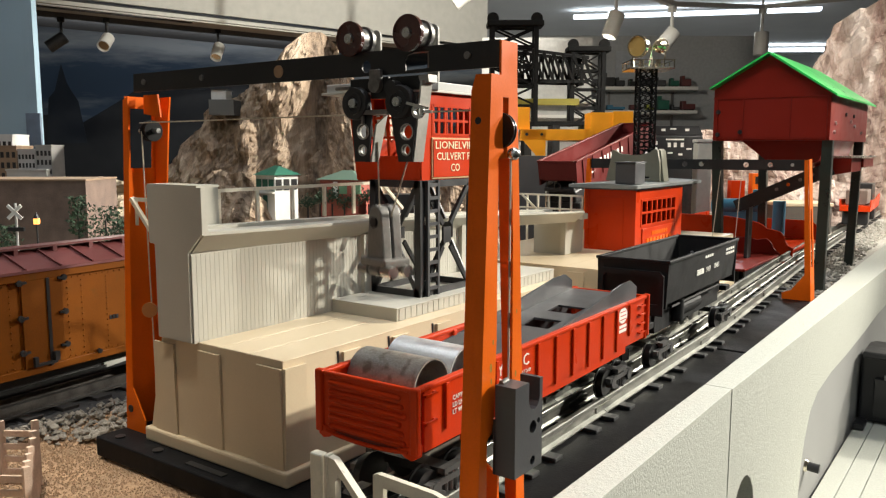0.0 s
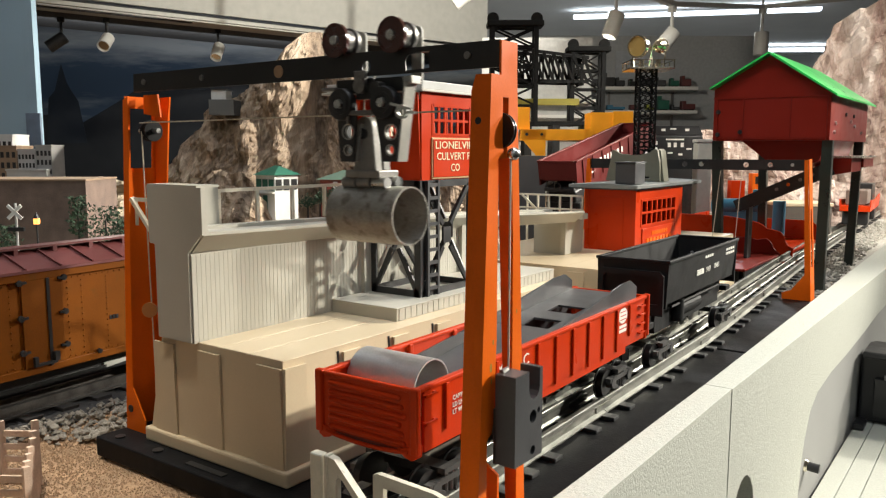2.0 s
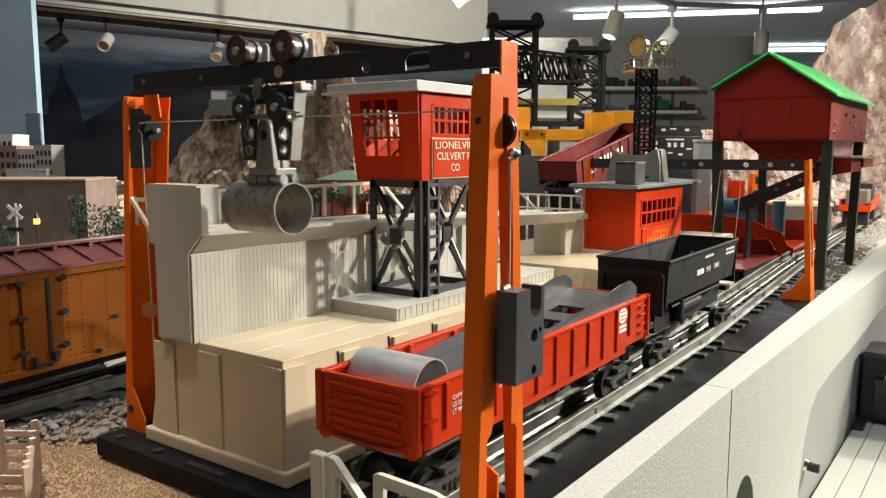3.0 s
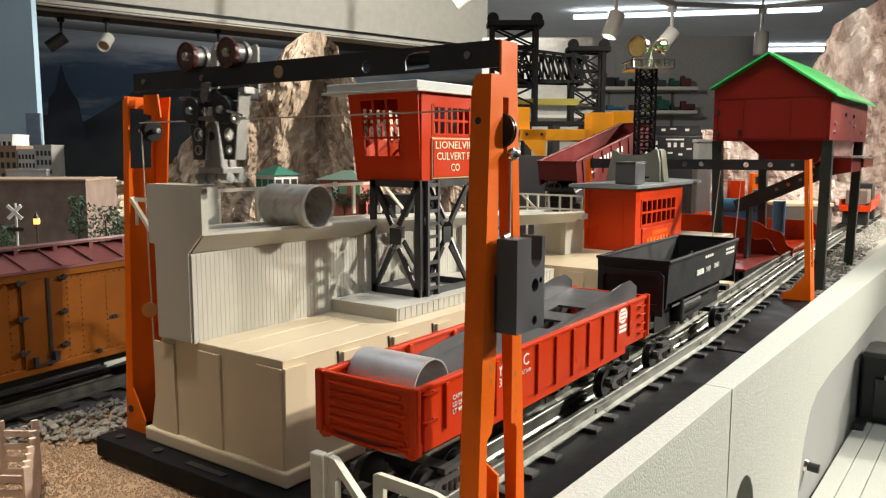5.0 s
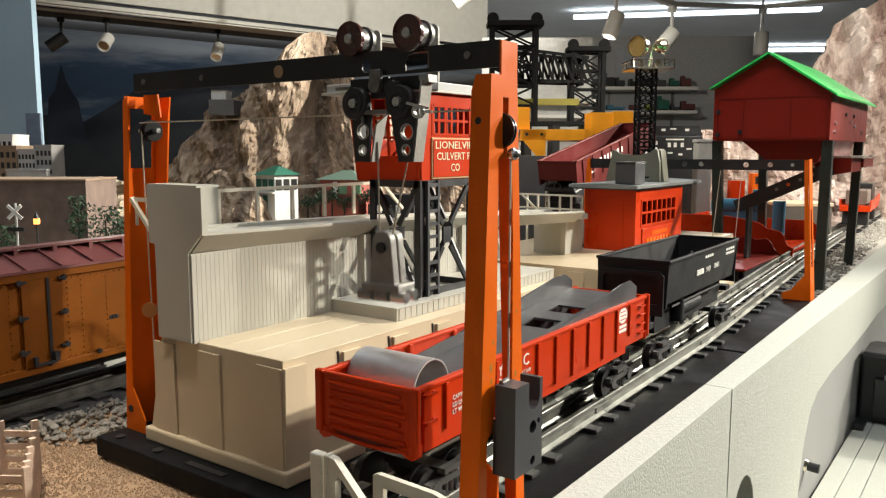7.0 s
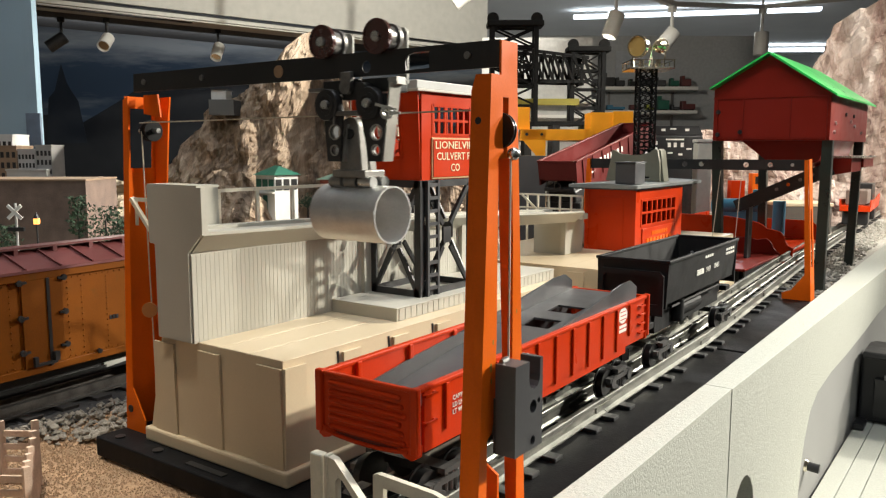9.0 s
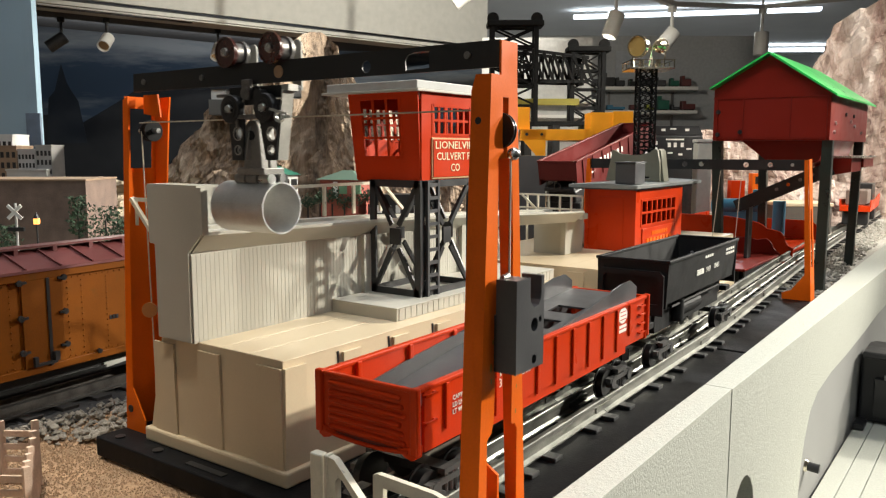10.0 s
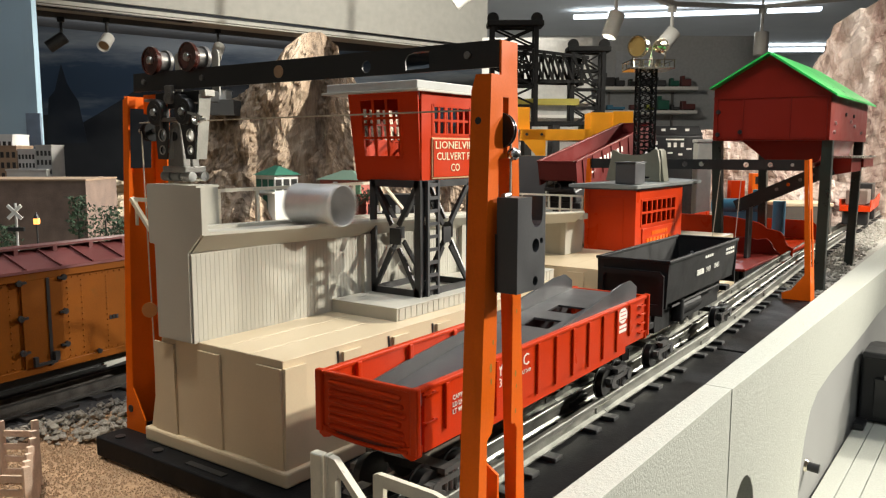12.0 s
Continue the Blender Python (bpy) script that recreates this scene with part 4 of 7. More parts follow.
def magnet():
    x, z = -0.2195, 0.1600
    t = thing("lifting_magnet", (x, Y0, z), "grey cast magnet head with round pole shoes", "magnet")
    IRON = mat("grey_cast_iron", (0.25, 0.24, 0.22), 0.5, 0.35, 0.2, 140, 0.12)
    for y0, y1, m in ((Y0 - 0.0052, Y0 - 0.0005, IRON), (Y0 + 0.0005, Y0 + 0.0052, IRON)):
        out = [(x - 0.0068, z + 0.0040), (x + 0.0068, z + 0.0040), (x + 0.0048, z + 0.0255)] + [(x + 0.0044 * math.cos(a), z + 0.0265 + 0.0030 * math.sin(a)) for a in (0.3, 0.9, 1.57, 2.24, 2.84)] + [(x - 0.0048, z + 0.0255)]
        part("cheek", prism(out, "y", y0, y1, bev=0.0006), m, t)
    part("pivot", rod((x, Y0 - 0.0062, z + 0.0220), (x, Y0 + 0.0062, z + 0.0220), 0.0024, seg=16), BLACK, t)
    part("yoke", box(x - 0.0098, x + 0.0098, Y0 - 0.0068, Y0 + 0.0068, z + 0.0028, z + 0.0062, 0.0006), IRON, t)
    for i in range(3):
        for y in (Y0 - 0.0040, Y0 + 0.0040):
            part("pole_shoe", rod((x - 0.0088 + i * 0.0088 - 0.0036, y, z + 0.0008), (x - 0.0088 + i * 0.0088 + 0.0036, y, z + 0.0008), 0.0026, seg=14), IRON if i < 2 else STEEL, t, smooth=True)
    return t


magnet_ob = magnet()

# two hoisting strings in short lengths that slide out of the trolley as the magnet sinks
STRINGS = []
for k in range(4):
    for sx in (-1, 1):
        me = bpy.data.meshes.new("hoist_string")
        bm = rod((0, 0, 0), (0, 0, 0.0260), 0.00038, seg=6)
        bm.to_mesh(me)
        bm.free()
        me.materials.append(STRING)
        s = new("hoist_string", me)
        s.parent = trolley_ob
        STRINGS.append((k, sx, s))


def weight():
    t = thing("counterweight", (-0.154, 0.2645, 0.0485), "dark grey cast counterweight with holes", "counterweight")
    y0, y1, z0, z1 = 0.2550, 0.2765, 0.0485, 0.0850
    slot = [(0.2655, z1), (0.2655, z1 - 0.0075)] + [(0.26985 - 0.00435 * math.cos(a), z1 - 0.0075 - 0.0045 * math.sin(a)) for a in (0.5, 1.05, 1.57, 2.1, 2.65)] + [(0.2742, z1 - 0.0075), (0.2742, z1)]
    outline = [(y0, z0), (y1, z0), (y1, z1)] + slot[::-1] + [(y0, z1)]
    part("body", plate(outline, [ring(0.2690, 0.0660, 0.0027, n=20), ring(0.2735, 0.0675, 0.0012), ring(0.2690, 0.0520, 0.0019)], "x", -0.1592, -0.1500), SLATE, t)
    part("back_plate", box(-0.1600, -0.1588, y0, y1, z0, z1 - 0.014), BLACKP, t)
    part("clip", rod((-0.1580, 0.2575, 0.0853), (-0.1580, 0.2620, 0.0857), 0.0011, seg=8), CAST, t)
    return t


weight_ob = weight()

# ---- further materials ----
def rock_mat(name, color, dark, pale, scale, stretch):
    """Carved rock: pale and dark layers, thin dark cracks, strong relief."""
    m = bpy.data.materials.new(name)
    m.use_nodes = True
    N, L = m.node_tree.nodes, m.node_tree.links
    b = N["Principled BSDF"]
    co, mp = N.new("ShaderNodeTexCoord"), N.new("ShaderNodeMapping")
    mp.inputs["Scale"].default_value = stretch
    mp.inputs["Rotation"].default_value = (0, 0.35, 0)
    L.new(co.outputs["Object"], mp.inputs[0])
    big, fine, vor = N.new("ShaderNodeTexNoise"), N.new("ShaderNodeTexNoise"), N.new("ShaderNodeTexVoronoi")
    big.inputs["Scale"].default_value, big.inputs["Detail"].default_value, big.inputs["Distortion"].default_value = scale * 0.35, 9, 1.2
    fine.inputs["Scale"].default_value, fine.inputs["Detail"].default_value, fine.inputs["Roughness"].default_value = scale * 2.5, 8, 0.75
    vor.feature, vor.inputs["Scale"].default_value = "DISTANCE_TO_EDGE", scale
    warp = N.new("ShaderNodeVectorMath")
    warp.operation = "MULTIPLY_ADD"
    L.new(big.outputs["Color"], warp.inputs[0])
    warp.inputs[1].default_value = (0.09, 0.09, 0.09)
    L.new(mp.outputs[0], warp.inputs[2])
    L.new(mp.outputs[0], big.inputs["Vector"]), L.new(mp.outputs[0], fine.inputs["Vector"]), L.new(warp.outputs[0], vor.inputs["Vector"])
    rp = N.new("ShaderNodeValToRGB")
    e = rp.color_ramp.elements
    e[0].position, e[0].color = 0.33, (*dark, 1)
    e[1].position, e[1].color = 0.68, (*pale, 1)
    mid = e.new(0.5)
    mid.color = (*color, 1)
    add = N.new("ShaderNodeMath")
    add.operation = "MULTIPLY_ADD"
    L.new(fine.outputs[0], add.inputs[0])
    add.inputs[1].default_value = 0.6
    sub = N.new("ShaderNodeMath")
    sub.operation = "MULTIPLY_ADD"
    L.new(big.outputs[0], sub.inputs[0])
    sub.inputs[1].default_value, sub.inputs[2].default_value = 0.9, -0.25
    L.new(sub.outputs[0], add.inputs[2])
    L.new(add.outputs[0], rp.inputs[0])
    cr = N.new("ShaderNodeMapRange")
    cr.inputs[1].default_value, cr.inputs[2].default_value, cr.inputs[3].default_value, cr.inputs[4].default_value = 0.0, 0.045, 0.35, 1.0
    L.new(vor.outputs["Distance"], cr.inputs[0])
    mx = N.new("ShaderNodeMix")
    mx.data_type, mx.blend_type = "RGBA", "MULTIPLY"
    mx.inputs["Factor"].default_value = 0.38
    L.new(rp.outputs[0], mx.inputs[6]), L.new(cr.outputs[0], mx.inputs[7])
    L.new(mx.outputs[2], b.inputs["Base Color"])
    b.inputs["Roughness"].default_value = 0.9
    bp = N.new("ShaderNodeBump")
    bp.inputs["Strength"].default_value, bp.inputs["Distance"].default_value = 0.9, 0.006
    hs = N.new("ShaderNodeMath")
    hs.operation = "MULTIPLY_ADD"
    L.new(cr.outputs[0], hs.inputs[0])
    hs.inputs[1].default_value = 0.18
    L.new(add.outputs[0], hs.inputs[2])
    L.new(hs.outputs[0], bp.inputs["Height"]), L.new(bp.outputs[0], b.inputs["Normal"])
    return m


ROCK = rock_mat("painted_rock", (0.33, 0.24, 0.165), (0.12, 0.085, 0.06), (0.5, 0.4, 0.3), 24, (2.2, 1.0, 0.5))
ROCKPALE = rock_mat("pale_rock", (0.44, 0.34, 0.29), (0.2, 0.12, 0.1), (0.68, 0.6, 0.55), 16, (1.6, 1.0, 0.5))
BRICK = mat("brick_card", (0.15, 0.105, 0.085), 0.9, 0, 0.3, 70, 0.3, fine=900)
CITY = mat("grey_model_walls", (0.3, 0.29, 0.28), 0.8, 0, 0.15, 60, 0.1)
TAN = mat("tan_model_walls", (0.25, 0.17, 0.11), 0.8, 0, 0.2, 60, 0.1)
GREENROOF = mat("dark_green_roof", (0.015, 0.11, 0.07), 0.5, 0, 0.15, 80, 0.05)
LIME = mat("bright_green_tin", (0.03, 0.62, 0.11), 0.35, 0, 0.06, 30, 0.02)
YELLOW = mat("yellow_orange_paint", (0.88, 0.35, 0.010), 0.42, 0, 0.08, 40, 0.05)
WALLW = mat("white_textured_board", (0.46, 0.455, 0.42), 0.85, 0, 0.08, 30, 0.3)
CEIL = mat("ceiling_paint", (0.7, 0.69, 0.66), 0.9, 0, 0.05, 4, 0.05)
LAMPW = mat("white_lamp_enamel", (0.75, 0.74, 0.7), 0.35, 0, 0.04, 60, 0)
# glow of the two near panels, which are unseen and added as fill
TUBE_DIM = mat("near_fill_panel", (0.86, 0.93, 1.0), 0.4, glow=1.1, bump=0)
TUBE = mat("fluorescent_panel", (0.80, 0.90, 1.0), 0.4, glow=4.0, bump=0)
BLUE = mat("blue_tank_paint", (0.05, 0.2, 0.32), 0.4, 0, 0.12, 50, 0.05)
LEAF = mat("dark_leaf", (0.03, 0.06, 0.03), 0.8, 0, 0.4, 200, 0.1)
GREYBOX = mat("khaki_plastic", (0.17, 0.165, 0.12), 0.5, 0, 0.1, 60, 0.05)
CHROME = mat("nickel_plate", (0.75, 0.68, 0.55), 0.15, 1, 0.1, 100, 0)
GLOWLAMP = mat("lit_lantern", (1.0, 0.42, 0.10), 0.5, glow=2.2, bump=0)
MATTE = mat("matt_black_plastic", (0.008, 0.008, 0.008), 0.75, 0, 0.3, 60, 0.05, spec=0.2)
TURN = 35.876


def far(name, at, label, category, group="", turn=TURN):
    """A thing whose parts are built about its own base: x across, y away, z up."""
    t = thing(name, at, label, category, group, turn)
    ORIGIN[t.name] = Matrix.Identity(4)
    return t


# ---- left track and reefer ----
def left_track():
    a = radians(5.8)
    d = Vector((-math.sin(a), math.cos(a), 0))
    n = Vector((math.cos(a), math.sin(a), 0))
    c = Vector((-0.5285, 0.28, 0)) - n * 0.012
    for side in (-0.0172, 0, 0.0172):
        p = c + n * side
        bm = bmesh.new()
        bar(p - d * 0.5 + Vector((0, 0, 0.0085)), p + d * 1.2 + Vector((0, 0, 0.0085)), 0.0034, 0.0042, bm)
        bar(p - d * 0.5 + Vector((0, 0, 0.0055)), p + d * 1.2 + Vector((0, 0, 0.0055)), 0.0016, 0.0040, bm)
        bar(p - d * 0.5 + Vector((0, 0, 0.0035)), p + d * 1.2 + Vector((0, 0, 0.0035)), 0.0075, 0.0012, bm)
        tagged(part("rail", bm, mat("dull_rail", (0.14, 0.13, 0.12), 0.5, 0.7, 0.3, 120, 0.1)), "dull tinplate rail of the toy track in ballast", "rail", "rails of the far track")
    first = None
    for i in range(60):
        p = c + d * (-0.45 + i * 0.026)
        if first is None:
            bm = box(-0.030, 0.030, -0.0062, 0.0062, -0.0015, 0.0030, 0.0004)
            first = part("wooden_tie", bm, mat("dark_tie", (0.035, 0.03, 0.027), 0.85, 0, 0.3, 90, 0.2))
            first.matrix_world = pose(p.x, p.y, 0, 0, 0, 5.8)
            tagged(first, "dark wooden tie under the toy rails", "track tie", "ties of the far track")
        else:
            copy_thing(first, pose(p.x, p.y, 0, 0, 0, 5.8))
    bm = prism([(-0.06, -0.0022), (0.052, -0.0022), (0.034, 0.0006), (-0.045, 0.0006)], "y", -0.6, 1.4)
    bm.transform(Matrix.Translation(c) @ Matrix.Rotation(a, 4, "Z"))
    tagged(part("ballast_bed", bm, mat("black_ballast", (0.045, 0.042, 0.04), 0.95, 0, 0.3, 60, 0.6)), "dark ballast bed under the far track", "track bed", kind="structure")
    bm = box(-0.30, -0.064, -0.6, 1.0, -0.006, 0.0002)
    bm.transform(Matrix.Translation(c) @ Matrix.Rotation(a, 4, "Z"))
    tagged(part("road", bm, mat("pale_model_road", (0.42, 0.42, 0.36), 0.9, 0, 0.12, 30, 0.1)), "pale grey model road beyond the far track", "road", kind="structure")
    # the refrigerator car, in its own directions: x out of its open side
    t = far("refrigerator_car", (c.x, c.y, 0.0105), "orange refrigerator boxcar with a maroon roof", "boxcar", turn=5.8)
    L0, L1, hw, zb, zt = -0.215, 0.125, 0.0265, 0.0205, 0.0868
    part("body", box(-hw, hw, L0, L1, zb, zt), REEFER, t)
    part("sill", box(hw, hw + 0.0012, L0, L1, zb - 0.0008, zb + 0.004, 0.0003), REEFER, t)
    part("fascia", box(hw, hw + 0.0016, L0, L1, zt - 0.005, zt, 0.0004), REEFER, t)
    roof = part("roof", prism([(-hw - 0.0025, zt), (hw + 0.0025, zt), (hw + 0.0025, zt + 0.0018), (0, zt + 0.0115), (-hw - 0.0025, zt + 0.0018)], "y", L0 - 0.001, L1 + 0.001), MAROON, t)
    for i in range(14):
        y = L0 + 0.012 + i * 0.0243
        part("roof_seam", bar((hw + 0.0022, y, zt + 0.0026), (0.003, y, zt + 0.0118), 0.0012, 0.0012), MAROON, roof)
    part("roof_walk", boxes([(-0.006, 0.006, L0, L1, zt + 0.0128, zt + 0.0142)]), MAROON, t)
    for i in range(12):
        y = L0 + 0.02 + i * 0.028
        part("walk_saddle", box(-0.007, 0.007, y, y + 0.003, zt + 0.009, zt + 0.0128), MAROON, t)
    # doors with hinges and latch
    yd = -0.0185
    for s in (-1, 1):
        wide = 0.0195 if s < 0 else 0.0115
        d0, d1 = sorted((yd, yd + s * (wide - 0.001)))
        door = part("door", box(hw, hw + 0.0014, d0 + 0.0004, d1, zb + 0.004, zt - 0.004, 0.0003), REEFER, t)
        for z in (zb + 0.0150, zb + 0.0375, zb + 0.0605):
            y = yd + s * wide
            bm = bmesh.new()
            box(hw, hw + 0.0030, min(y, y - s * 0.0045), max(y, y - s * 0.0045), z - 0.0008, z + 0.0008, bm=bm)
            rod((hw + 0.001, y, z), (hw + 0.0028, y, z), 0.0021, seg=10, bm=bm)
            part("hinge", bm, BLACK, door)
    part("door_gap", box(hw + 0.0008, hw + 0.0020, yd - 0.0011, yd + 0.0011, zb + 0.003, zt - 0.0045), BLACK, t)
    part("latch", boxes([(hw + 0.001, hw + 0.0036, yd - 0.013, yd + 0.003, zb + 0.0045, zb + 0.0062), (hw + 0.001, hw + 0.0038, yd - 0.013, yd - 0.0105, zb + 0.0045, zb + 0.011), (hw + 0.001, hw + 0.0042, yd + 0.001, yd + 0.0045, zb + 0.006, zb + 0.012)]), BLACK, t)
    bm = bmesh.new()
    for y in [yd + s * k for s in (-1, 1) for k in (0.0150, 0.0255, 0.045, 0.065, 0.085)]:
        for i in range(15):
            z = zb + 0.006 + i * 0.0039
            box(hw, hw + 0.0006, y - 0.0004, y + 0.0004, z - 0.0004, z + 0.0004, bm=bm)
    for i in range(70):
        y = L0 + 0.004 + i * 0.0048
        for z in (zb + 0.0052, zt - 0.0068):
            box(hw, hw + 0.0006, y - 0.0004, y + 0.0004, z - 0.0004, z + 0.0004, bm=bm)
    tagged(part("rivets", bm, REEFER, t), kind="stuff")
    for y in (-0.056, 0.018):
        part("step_bolt", rod((hw, y, zb + 0.0045), (hw + 0.002, y, zb + 0.0045), 0.0018, seg=8), BLACK, t)
    for i in range(3):
        part("lettering_bar", box(hw, hw + 0.0003, 0.028 + i * 0.0026, 0.0300 + i * 0.0026, 0.0455, 0.0485), BLACK, t)
    part("underframe", box(-0.016, 0.016, L0 + 0.01, L1 - 0.01, 0.007, zb), BLACK, t)
    part("brake_rod", boxes([(0.014, 0.018, -0.12, 0.03, 0.0085, 0.0110)]), DARKM, t)
    part("brake_lever", prism([(0.028, 0.0085), (0.055, 0.0105), (0.061, 0.0165), (0.0585, 0.018), (0.05, 0.013), (0.028, 0.0125)], "x", 0.014, 0.018), mat("white_metal", (0.35, 0.35, 0.32), 0.6), t)
    for y in (-0.15, 0.085):
        part("truck_frame", box(-0.024, 0.024, y - 0.02, y + 0.02, 0.002, 0.018, 0.002), BLACK, t)
        for dy in (-0.013, 0.013):
            part("wheel", rod((-0.018, y + dy, 0.0085), (0.018, y + dy, 0.0085), 0.0085, seg=18), BLACK, t)


left_track()


# ---- loose ballast ----
def stone_mesh(seed, name):
    rnd = random.Random(seed)
    bm = bmesh.new()
    bmesh.ops.create_icosphere(bm, subdivisions=1, radius=1)
    sx, sy, sz = 1.0, rnd.uniform(0.6, 0.9), rnd.uniform(0.4, 0.6)
    for v in bm.verts:
        v.co *= rnd.uniform(0.75, 1.15)
        v.co = Vector((v.co.x * sx, v.co.y * sy, v.co.z * sz))
    me = bpy.data.meshes.new(name)
    bm.to_mesh(me)
    bm.free()
    return me


def gravel():
    rnd = random.Random(4)
    shapes = [stone_mesh(i, "pebble") for i in range(7)]
    for me in shapes:
        me.materials.append(STONE)
    base = new("gravel_patch")
    base.matrix_world = pose(-0.45, 0.30, 0)
    tagged(base, "heap of grey crushed stone ballast beside the far track", "gravel")
    made = 0
    while made < 300:
        u, v = rnd.random(), rnd.random()
        x = -0.492 + 0.105 * u
        y = 0.222 + 0.15 * v
        edge = -0.432 - (0.262 - y) * 1.1 if y < 0.262 else -0.386
        if x > edge + rnd.uniform(-0.006, 0.006):
            continue
        r = rnd.uniform(0.0022, 0.0044)
        ob = new("pebble", rnd.choice(shapes))
        h = 0.004 * rnd.random()
        ob.parent = base
        ob.matrix_basis = Matrix.Translation((x + 0.45, y - 0.30, 0.0005 + h)) @ Euler((rnd.uniform(-0.5, 0.5), rnd.uniform(-0.5, 0.5), rnd.uniform(0, 6.3))).to_matrix().to_4x4() @ Matrix.Scale(r, 4)
        made += 1
    verts, faces = [], []
    n = 0
    while n < 1500:
        x, y = rnd.uniform(-0.505, -0.386), rnd.uniform(0.20, 0.45)
        edge = -0.434 - (0.262 - y) * 1.1 if y < 0.262 else -0.384
        if x > edge + rnd.uniform(-0.008, 0.004):
            continue
        n += 1
        r, a, z = rnd.uniform(0.0014, 0.0034), rnd.uniform(0, 6.3), rnd.uniform(-0.001, 0.002)
        k = len(verts)
        for j in range(5):
            q = r * rnd.uniform(0.7, 1.1)
            verts.append((x + q * math.cos(a + j * 1.257), y + q * 0.8 * math.sin(a + j * 1.257), z + rnd.uniform(-0.0005, 0.0005)))
        verts += [(x + r * 0.2, y, z + r * 0.7), (x, y, z - r * 0.5)]
        for j in range(5):
            faces += [(k + j, k + (j + 1) % 5, k + 5), (k + (j + 1) % 5, k + j, k + 6)]
    me = bpy.data.meshes.new("gravel")
    me.from_pydata(verts, [], faces)
    me.materials.append(STONE)
    tagged(new("gravel", me), "smaller grey crushed stone along the far track", "gravel", kind="stuff")
    # fine grit of the brown ground
    verts, faces = [], []
    for i in range(15000):
        x, y = rnd.uniform(-0.49, -0.26), rnd.uniform(0.135, 0.262)
        r = rnd.uniform(0.0003, 0.0009)
        k = len(verts)
        a = rnd.uniform(0, 6.3)
        z = -0.0018
        verts += [(x + r * math.cos(a), y + r * math.sin(a), z), (x + r * math.cos(a + 2.1), y + r * math.sin(a + 2.1), z), (x + r * math.cos(a + 4.2), y + r * math.sin(a + 4.2), z), (x, y, z + r * 1.2)]
        faces += [(k, k + 1, k + 3), (k + 1, k + 2, k + 3), (k + 2, k, k + 3)]
    me = bpy.data.meshes.new("grit")
    me.from_pydata(verts, [], faces)
    me.materials.append(mat("sand_grit", (0.325, 0.208, 0.122), 0.95, 0, 0.16, 300, 0.1))
    tagged(new("grit", me), "brown sand grit scattered over the layout ground", "grit", kind="stuff")
    # stones among the ties beyond the base
    verts, faces = [], []
    for i in range(5200):
        y = rnd.uniform(0.66, 2.2)
        x = rnd.uniform(-0.36, -0.168) - 0.035 * (y - 0.66)
        r = rnd.uniform(0.002, 0.0042)
        k = len(verts)
        a, z = rnd.uniform(0, 6.3), rnd.uniform(0.0, 0.0045)
        for j in range(4):
            verts.append((x + r * math.cos(a + j * 1.57), y + r * 0.8 * math.sin(a + j * 1.57), z))
        verts += [(x + r * 0.2, y, z + r * 0.8), (x, y, z - r * 0.5)]
        for j in range(4):
            faces += [(k + j, k + (j + 1) % 4, k + 4), (k + (j + 1) % 4, k + j, k + 5)]
    me = bpy.data.meshes.new("track_ballast")
    me.from_pydata(verts, [], faces)
    me.materials.append(mat("pale_ballast", (0.37, 0.35, 0.31), 0.85, 0, 0.35, 120, 0.3))
    bed = part("track_bed", box(-0.43, -0.157, 0.656, 2.3, -0.004, 0.0006), mat("pale_ballast_bed", (0.34, 0.325, 0.29), 0.95, 0, 0.4, 150, 0.8, fine=400))
    tagged(bed, "pale grey ballast bed under the track", "track bed", kind="structure")
    tagged(new("track_ballast", me), "grey stone ballast between the ties", "ballast", kind="stuff")


gravel()


# ---- small fences in front ----
def corral():
    t = thing("cattle_corral", (-0.39, 0.18, 0), "bleached toy cattle corral fence", "fence")
    rnd = random.Random(31)

    def run(p, q, posts, rails, tall=0.0335):
        P, Q = Vector(p), Vector(q)
        for i in range(posts):
            c = P.lerp(Q, i / (posts - 1))
            h = tall + rnd.uniform(-0.0012, 0.0012)
            part("post", bar(c + Vector((0, 0, -0.001)), c + Vector((rnd.uniform(-0.0004, 0.0004), 0, h)), 0.0030, 0.0024, up=(1, 0, 0)), CORRAL, t)
        for z in rails:
            part("rail", bar(P + Vector((0, 0, z + rnd.uniform(-0.0005, 0.0005))), Q + Vector((0, 0, z + rnd.uniform(-0.0005, 0.0005))), 0.0012, 0.0032), CORRAL, t)
    levels = (0.0055, 0.0125, 0.0195, 0.0270)
    run((-0.4115, 0.2009, 0), (-0.4750, 0.1600, 0), 5, levels)
    run((-0.4100, 0.2000, 0), (-0.3585, 0.1700, 0), 6, levels)
    run((-0.3564, 0.1684, 0), (-0.4200, 0.1270, 0), 5, levels)


corral()


